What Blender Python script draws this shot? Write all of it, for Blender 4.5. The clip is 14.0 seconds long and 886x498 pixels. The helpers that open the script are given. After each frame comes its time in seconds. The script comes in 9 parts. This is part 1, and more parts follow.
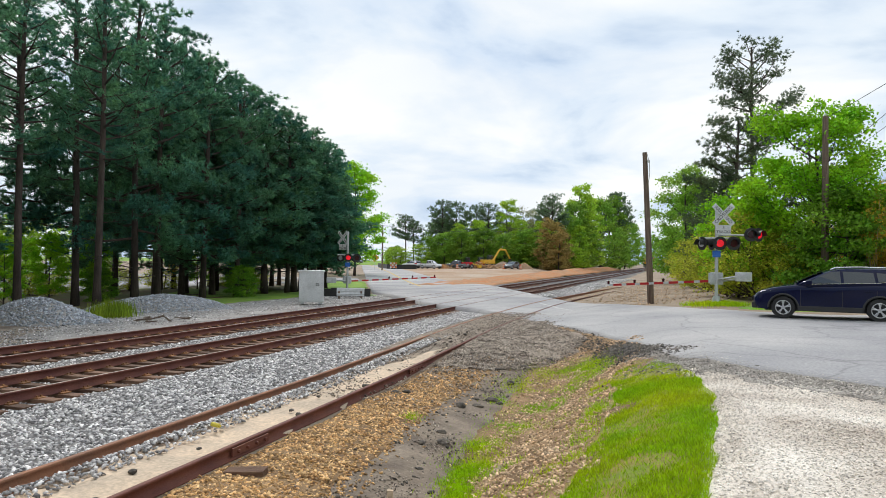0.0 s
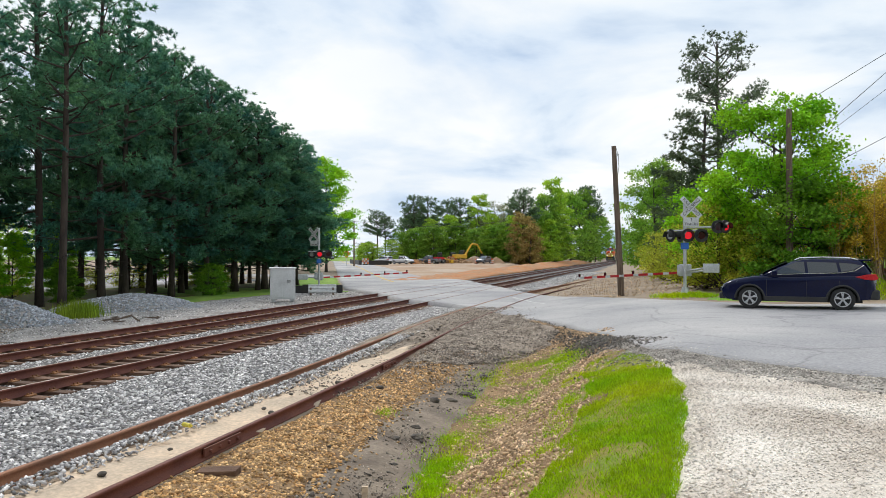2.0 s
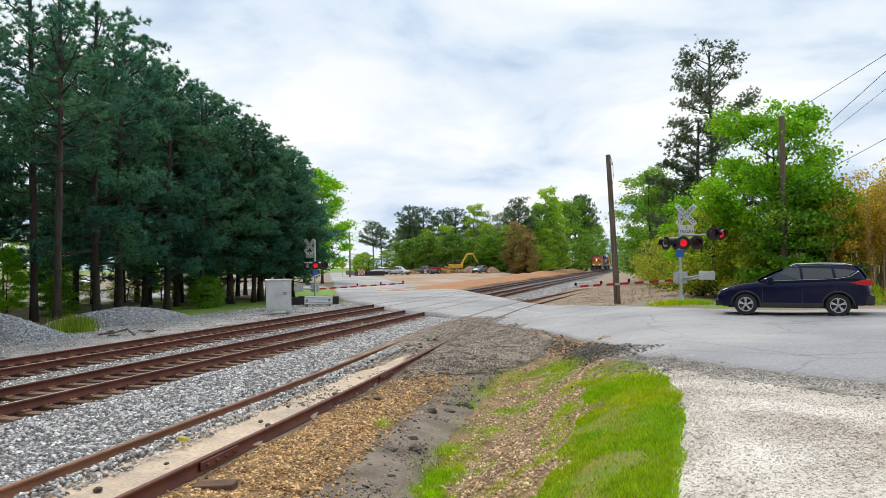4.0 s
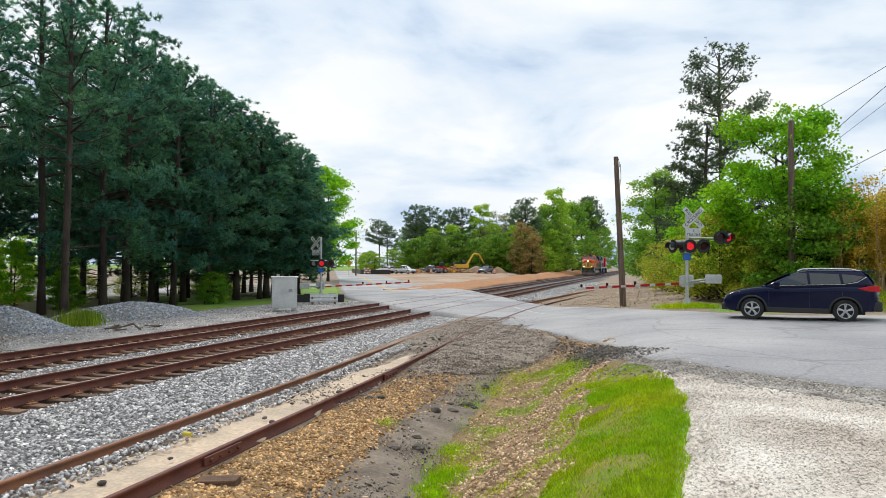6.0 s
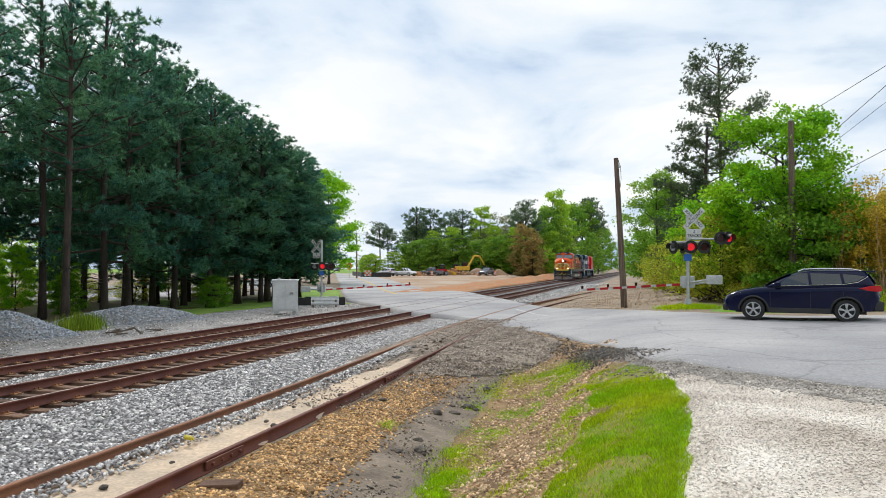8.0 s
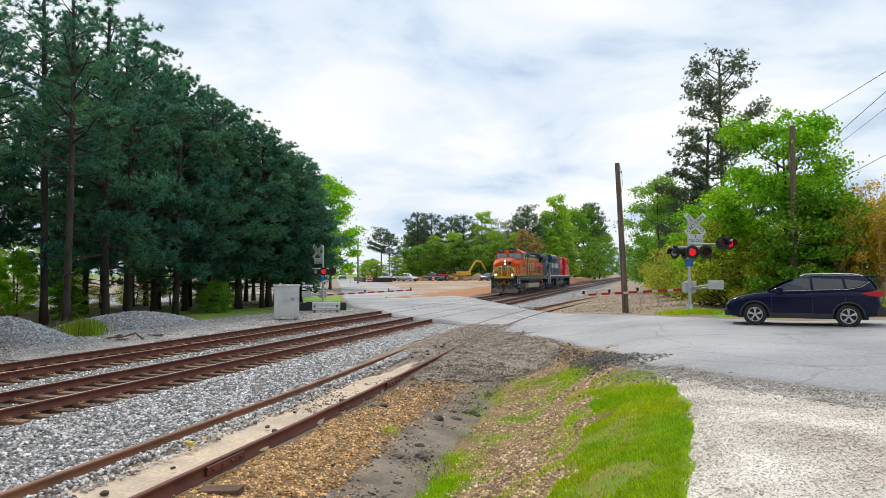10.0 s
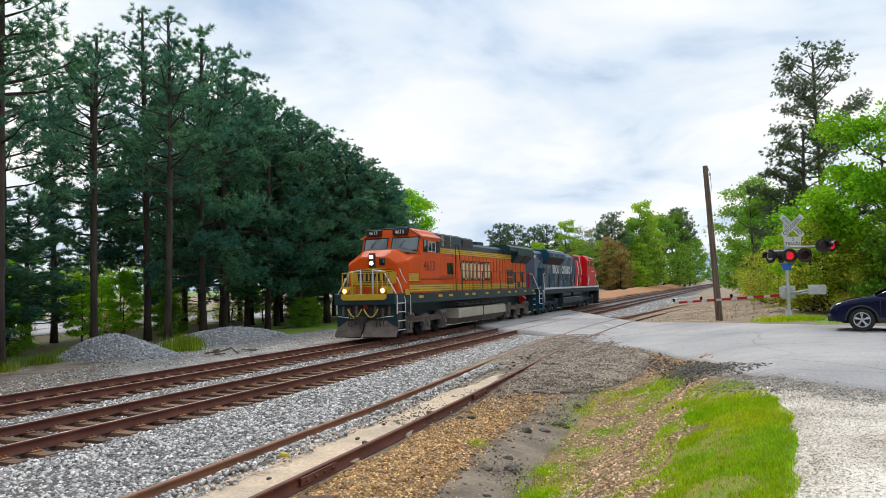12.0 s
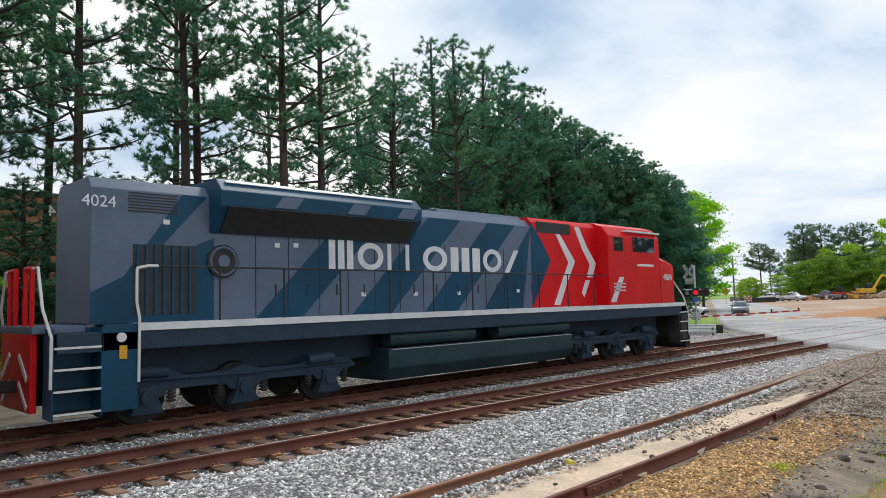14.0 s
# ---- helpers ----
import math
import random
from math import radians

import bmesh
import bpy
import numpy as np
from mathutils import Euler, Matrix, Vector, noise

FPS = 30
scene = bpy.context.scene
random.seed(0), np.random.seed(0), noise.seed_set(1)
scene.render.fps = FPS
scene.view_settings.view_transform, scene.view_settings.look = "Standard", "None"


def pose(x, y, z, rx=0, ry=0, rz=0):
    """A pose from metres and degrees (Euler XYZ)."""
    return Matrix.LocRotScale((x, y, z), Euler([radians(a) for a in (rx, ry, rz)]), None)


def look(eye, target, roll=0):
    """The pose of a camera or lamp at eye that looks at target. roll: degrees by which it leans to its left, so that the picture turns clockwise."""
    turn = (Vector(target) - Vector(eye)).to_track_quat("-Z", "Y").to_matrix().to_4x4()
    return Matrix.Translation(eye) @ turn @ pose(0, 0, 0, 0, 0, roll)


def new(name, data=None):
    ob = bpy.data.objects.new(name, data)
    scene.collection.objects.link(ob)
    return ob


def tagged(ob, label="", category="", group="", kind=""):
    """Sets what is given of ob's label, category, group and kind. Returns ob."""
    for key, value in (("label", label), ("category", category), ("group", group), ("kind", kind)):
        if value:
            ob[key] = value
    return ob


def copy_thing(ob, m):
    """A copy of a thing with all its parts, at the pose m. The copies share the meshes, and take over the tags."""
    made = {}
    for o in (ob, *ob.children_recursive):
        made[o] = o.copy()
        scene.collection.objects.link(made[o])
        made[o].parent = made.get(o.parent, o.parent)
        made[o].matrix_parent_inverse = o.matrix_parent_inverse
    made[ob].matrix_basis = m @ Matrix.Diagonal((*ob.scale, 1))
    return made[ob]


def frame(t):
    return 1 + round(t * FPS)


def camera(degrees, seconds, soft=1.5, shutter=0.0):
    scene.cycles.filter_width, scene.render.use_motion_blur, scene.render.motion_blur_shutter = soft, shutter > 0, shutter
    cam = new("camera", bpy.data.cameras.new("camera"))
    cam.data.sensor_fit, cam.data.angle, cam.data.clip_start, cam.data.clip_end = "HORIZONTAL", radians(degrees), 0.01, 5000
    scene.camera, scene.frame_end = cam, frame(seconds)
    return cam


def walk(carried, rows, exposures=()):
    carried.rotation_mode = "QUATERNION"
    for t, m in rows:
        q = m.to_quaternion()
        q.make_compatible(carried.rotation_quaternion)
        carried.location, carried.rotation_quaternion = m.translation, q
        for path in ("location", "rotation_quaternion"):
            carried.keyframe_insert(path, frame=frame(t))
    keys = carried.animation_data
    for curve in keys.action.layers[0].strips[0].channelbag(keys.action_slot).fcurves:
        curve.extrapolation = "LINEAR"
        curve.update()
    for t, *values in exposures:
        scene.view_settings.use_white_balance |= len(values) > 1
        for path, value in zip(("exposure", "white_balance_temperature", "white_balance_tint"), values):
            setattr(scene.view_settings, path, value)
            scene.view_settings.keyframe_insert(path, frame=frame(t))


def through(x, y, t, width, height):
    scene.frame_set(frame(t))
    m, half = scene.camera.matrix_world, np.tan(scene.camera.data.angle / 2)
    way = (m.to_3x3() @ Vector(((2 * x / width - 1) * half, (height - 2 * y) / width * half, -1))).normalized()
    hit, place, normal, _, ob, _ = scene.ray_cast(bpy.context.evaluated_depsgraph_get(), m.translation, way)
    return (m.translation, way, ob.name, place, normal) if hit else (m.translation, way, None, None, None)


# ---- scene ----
# ---- camera and its path ----
cam = camera(63.8, 14.0, soft=0.5)
EYE = 2.28
AIM = [
    (0.0, 91.01, -0.72, 17.9), (0.5, 91.02, -0.53, 17.69), (1.0, 91.01, -0.37, 17.24), (1.5, 90.87, -0.18, 16.52),
    (2.0, 90.63, 0.0, 15.65), (2.5, 90.61, 0.34, 14.88), (3.0, 90.79, 0.67, 14.65), (3.5, 91.25, 0.81, 15.03),
    (4.3, 91.45, 0.45, 15.5), (5.2, 91.43, 0.0, 15.85),
    (6.0, 91.41, -0.25, 15.8), (6.5, 91.31, -0.14, 15.51), (7.0, 91.41, 0.0, 15.48), (7.5, 91.51, 0.07, 15.67),
    (8.0, 91.59, 0.08, 15.86), (9.2, 91.85, 0.1, 15.9), (10.5, 92.11, 0.18, 16.18), (11.0, 92.24, 0.44, 17.18),
    (11.5, 92.51, 0.84, 19.32), (12.0, 93.02, 1.38, 22.69), (12.5, 93.6, 1.92, 26.88), (13.0, 94.09, 2.03, 31.78),
    (13.5, 94.41, 1.74, 37.57), (14.0, 94.2, 1.37, 45.01),
]
walk(cam, [(t, pose(0, 0, EYE, rx, ry, rz)) for t, rx, ry, rz in AIM])

# ---- world and sun: bright thin overcast, the sun ahead of the camera behind cloud ----
SUN_AZ, SUN_EL = radians(-35), radians(48)       # azimuth from +y towards +x


def make_world():
    w = bpy.data.worlds.new("overcast_sky")
    w.use_nodes = True
    nt = w.node_tree
    nt.nodes.clear()
    N = nt.nodes.new
    out, bg = N("ShaderNodeOutputWorld"), N("ShaderNodeBackground")
    sky = N("ShaderNodeTexSky")
    sky.sky_type, sky.sun_disc = "NISHITA", False
    sky.sun_elevation, sky.sun_rotation = SUN_EL, SUN_AZ
    co = N("ShaderNodeTexCoord")
    sep = N("ShaderNodeSeparateXYZ")
    nt.links.new(co.outputs["Generated"], sep.inputs[0])
    # cloud layer seen as a flat sheet overhead: direction divided by its height
    hgt = N("ShaderNodeMath")
    hgt.operation = "MAXIMUM"
    hgt.inputs[1].default_value = 0.0
    nt.links.new(sep.outputs["Z"], hgt.inputs[0])
    add = N("ShaderNodeMath")
    add.operation = "ADD"
    add.inputs[1].default_value = 0.22
    nt.links.new(hgt.outputs[0], add.inputs[0])
    dx, dy = N("ShaderNodeMath"), N("ShaderNodeMath")
    for d, o in ((dx, "X"), (dy, "Y")):
        d.operation = "DIVIDE"
        nt.links.new(sep.outputs[o], d.inputs[0])
        nt.links.new(add.outputs[0], d.inputs[1])
    com = N("ShaderNodeCombineXYZ")
    nt.links.new(dx.outputs[0], com.inputs[0])
    nt.links.new(dy.outputs[0], com.inputs[1])
    big = N("ShaderNodeTexNoise")
    big.inputs["Scale"].default_value, big.inputs["Detail"].default_value = 1.25, 7.0
    big.inputs["Roughness"].default_value, big.inputs["Distortion"].default_value = 0.52, 0.35
    nt.links.new(com.outputs[0], big.inputs["Vector"])
    fine = N("ShaderNodeTexNoise")
    fine.inputs["Scale"].default_value, fine.inputs["Detail"].default_value = 0.55, 4.0
    nt.links.new(com.outputs[0], fine.inputs["Vector"])
    ramp = N("ShaderNodeValToRGB")
    e = ramp.color_ramp.elements
    e[0].position, e[0].color = 0.35, (0.46, 0.59, 0.78, 1)
    e[1].position, e[1].color = 0.57, (0.97, 0.985, 0.99, 1)
    m = e.new(0.46)
    m.color = (0.77, 0.855, 0.955, 1)
    nt.links.new(big.outputs["Fac"], ramp.inputs[0])
    ramp2 = N("ShaderNodeValToRGB")
    e = ramp2.color_ramp.elements
    e[0].position, e[0].color = 0.36, (0.80, 0.86, 0.94, 1)
    e[1].position, e[1].color = 0.56, (1.04, 1.03, 1.0, 1)
    nt.links.new(fine.outputs["Fac"], ramp2.inputs[0])
    mul = N("ShaderNodeMix")
    mul.data_type, mul.blend_type = "RGBA", "MULTIPLY"
    mul.inputs["Factor"].default_value = 1.0
    nt.links.new(ramp.outputs[0], mul.inputs["A"])
    nt.links.new(ramp2.outputs[0], mul.inputs["B"])
    tone = N("ShaderNodeMix")
    tone.data_type, tone.blend_type = "RGBA", "MIX"
    tone.inputs["Factor"].default_value = 0.97
    scl = N("ShaderNodeMix")
    scl.data_type, scl.blend_type = "RGBA", "MULTIPLY"
    scl.inputs["Factor"].default_value = 1.0
    scl.inputs["B"].default_value = (0.08, 0.08, 0.08, 1)
    nt.links.new(sky.outputs[0], scl.inputs["A"])
    nt.links.new(scl.outputs["Result"], tone.inputs["A"])
    nt.links.new(mul.outputs["Result"], tone.inputs["B"])
    nt.links.new(tone.outputs["Result"], bg.inputs["Color"])
    bg.inputs["Strength"].default_value = SKY
    nt.links.new(bg.outputs[0], out.inputs[0])
    scene.world = w


SKY = 1.06
make_world()
sun = new("sun", bpy.data.lights.new("sun", "SUN"))
sun.data.energy, sun.data.angle, sun.data.color = 2.0, radians(11), (1.0, 0.96, 0.90)
sun.matrix_world = look((0, 0, 60), Vector((0, 0, 60)) - Vector((math.sin(SUN_AZ) * math.cos(SUN_EL), math.cos(SUN_AZ) * math.cos(SUN_EL), math.sin(SUN_EL))))
scene.view_settings.exposure = 0.0

# ---- materials ----


def mat(name, c1, c2=None, rough=0.8, metal=0.0, scale=3.0, fine=40.0, bump=0.2, spread=0.5, spec=0.5, random_tint=0.0, island=0.0, glow=None, stretch=None, grain=0.18):
    """A surface with two scales of colour noise, roughness variation and fine relief, in object space."""
    m = bpy.data.materials.new(name)
    m.use_nodes = True
    nt = m.node_tree
    b = nt.nodes["Principled BSDF"]
    N, L = nt.nodes.new, nt.links.new
    c2 = c2 or tuple(v * 0.7 for v in c1)
    co = N("ShaderNodeTexCoord")
    src = co.outputs["Object"]
    if stretch:
        mp = N("ShaderNodeMapping")
        mp.inputs["Scale"].default_value = stretch
        L(src, mp.inputs["Vector"])
        src = mp.outputs[0]
    n1, n2 = N("ShaderNodeTexNoise"), N("ShaderNodeTexNoise")
    n1.inputs["Scale"].default_value, n1.inputs["Detail"].default_value = scale, 5
    n2.inputs["Scale"].default_value, n2.inputs["Detail"].default_value = fine, 3
    L(src, n1.inputs["Vector"])
    L(src, n2.inputs["Vector"])
    r = N("ShaderNodeValToRGB")
    r.color_ramp.elements[0].position, r.color_ramp.elements[1].position = 0.5 - 0.3 * spread, 0.5 + 0.3 * spread
    r.color_ramp.elements[0].color, r.color_ramp.elements[1].color = (*c1, 1), (*c2, 1)
    L(n1.outputs["Fac"], r.inputs[0])
    mr = N("ShaderNodeMapRange")
    mr.inputs["From Min"].default_value, mr.inputs["From Max"].default_value = 0.3, 0.7
    mr.inputs["To Min"].default_value, mr.inputs["To Max"].default_value = 1 - grain, 1 + grain
    L(n2.outputs["Fac"], mr.inputs["Value"])
    mx = N("ShaderNodeMix")
    mx.data_type, mx.blend_type = "RGBA", "MULTIPLY"
    mx.inputs["Factor"].default_value = 1.0
    L(r.outputs[0], mx.inputs["A"])
    L(mr.outputs[0], mx.inputs["B"])
    last = mx.outputs["Result"]
    for amount, node, socket in ((random_tint, "ShaderNodeObjectInfo", "Random"), (island, "ShaderNodeNewGeometry", "Random Per Island")):
        if amount:
            oi, m2, m3 = N(node), N("ShaderNodeMapRange"), N("ShaderNodeMix")
            m2.inputs["To Min"].default_value, m2.inputs["To Max"].default_value = 1 - amount, 1 + amount
            L(oi.outputs[socket], m2.inputs["Value"])
            m3.data_type, m3.blend_type = "RGBA", "MULTIPLY"
            m3.inputs["Factor"].default_value = 1.0
            L(last, m3.inputs["A"])
            L(m2.outputs[0], m3.inputs["B"])
            last = m3.outputs["Result"]
    L(last, b.inputs["Base Color"])
    b.inputs["Roughness"].default_value, b.inputs["Metallic"].default_value = rough, metal
    b.inputs["Specular IOR Level"].default_value = spec
    if bump:
        bp = N("ShaderNodeBump")
        bp.inputs["Strength"].default_value, bp.inputs["Distance"].default_value = bump, 0.02
        L(n2.outputs["Fac"], bp.inputs["Height"])
        L(bp.outputs[0], b.inputs["Normal"])
    if glow:
        b.inputs["Emission Color"].default_value, b.inputs["Emission Strength"].default_value = (*glow[0], 1), glow[1]
    return m


def leaf_mat(name, c1, c2, rough=0.6, through=0.35, island=0.45, scale=0.5):
    """Foliage: diffuse plus light passing through the leaf."""
    m = mat(name, c1, c2, rough=rough, scale=scale, fine=6.0, bump=0, spec=0.25, island=island, random_tint=0.12)
    nt = m.node_tree
    b, out = nt.nodes["Principled BSDF"], nt.nodes["Material Output"]
    tr, mx = nt.nodes.new("ShaderNodeBsdfTranslucent"), nt.nodes.new("ShaderNodeMixShader")
    nt.links.new(b.inputs["Base Color"].links[0].from_socket, tr.inputs["Color"])
    mx.inputs[0].default_value = through
    nt.links.new(b.outputs[0], mx.inputs[1])
    nt.links.new(tr.outputs[0], mx.inputs[2])
    nt.links.new(mx.outputs[0], out.inputs["Surface"])
    return m


def glass_mat(name, tint, rough=0.03):
    m = bpy.data.materials.new(name)
    m.use_nodes = True
    b = m.node_tree.nodes["Principled BSDF"]
    b.inputs["Base Color"].default_value = (*tint, 1)
    b.inputs["Roughness"].default_value = rough
    b.inputs["Specular IOR Level"].default_value = 0.7
    b.inputs["Coat Weight"].default_value = 0.5
    return m


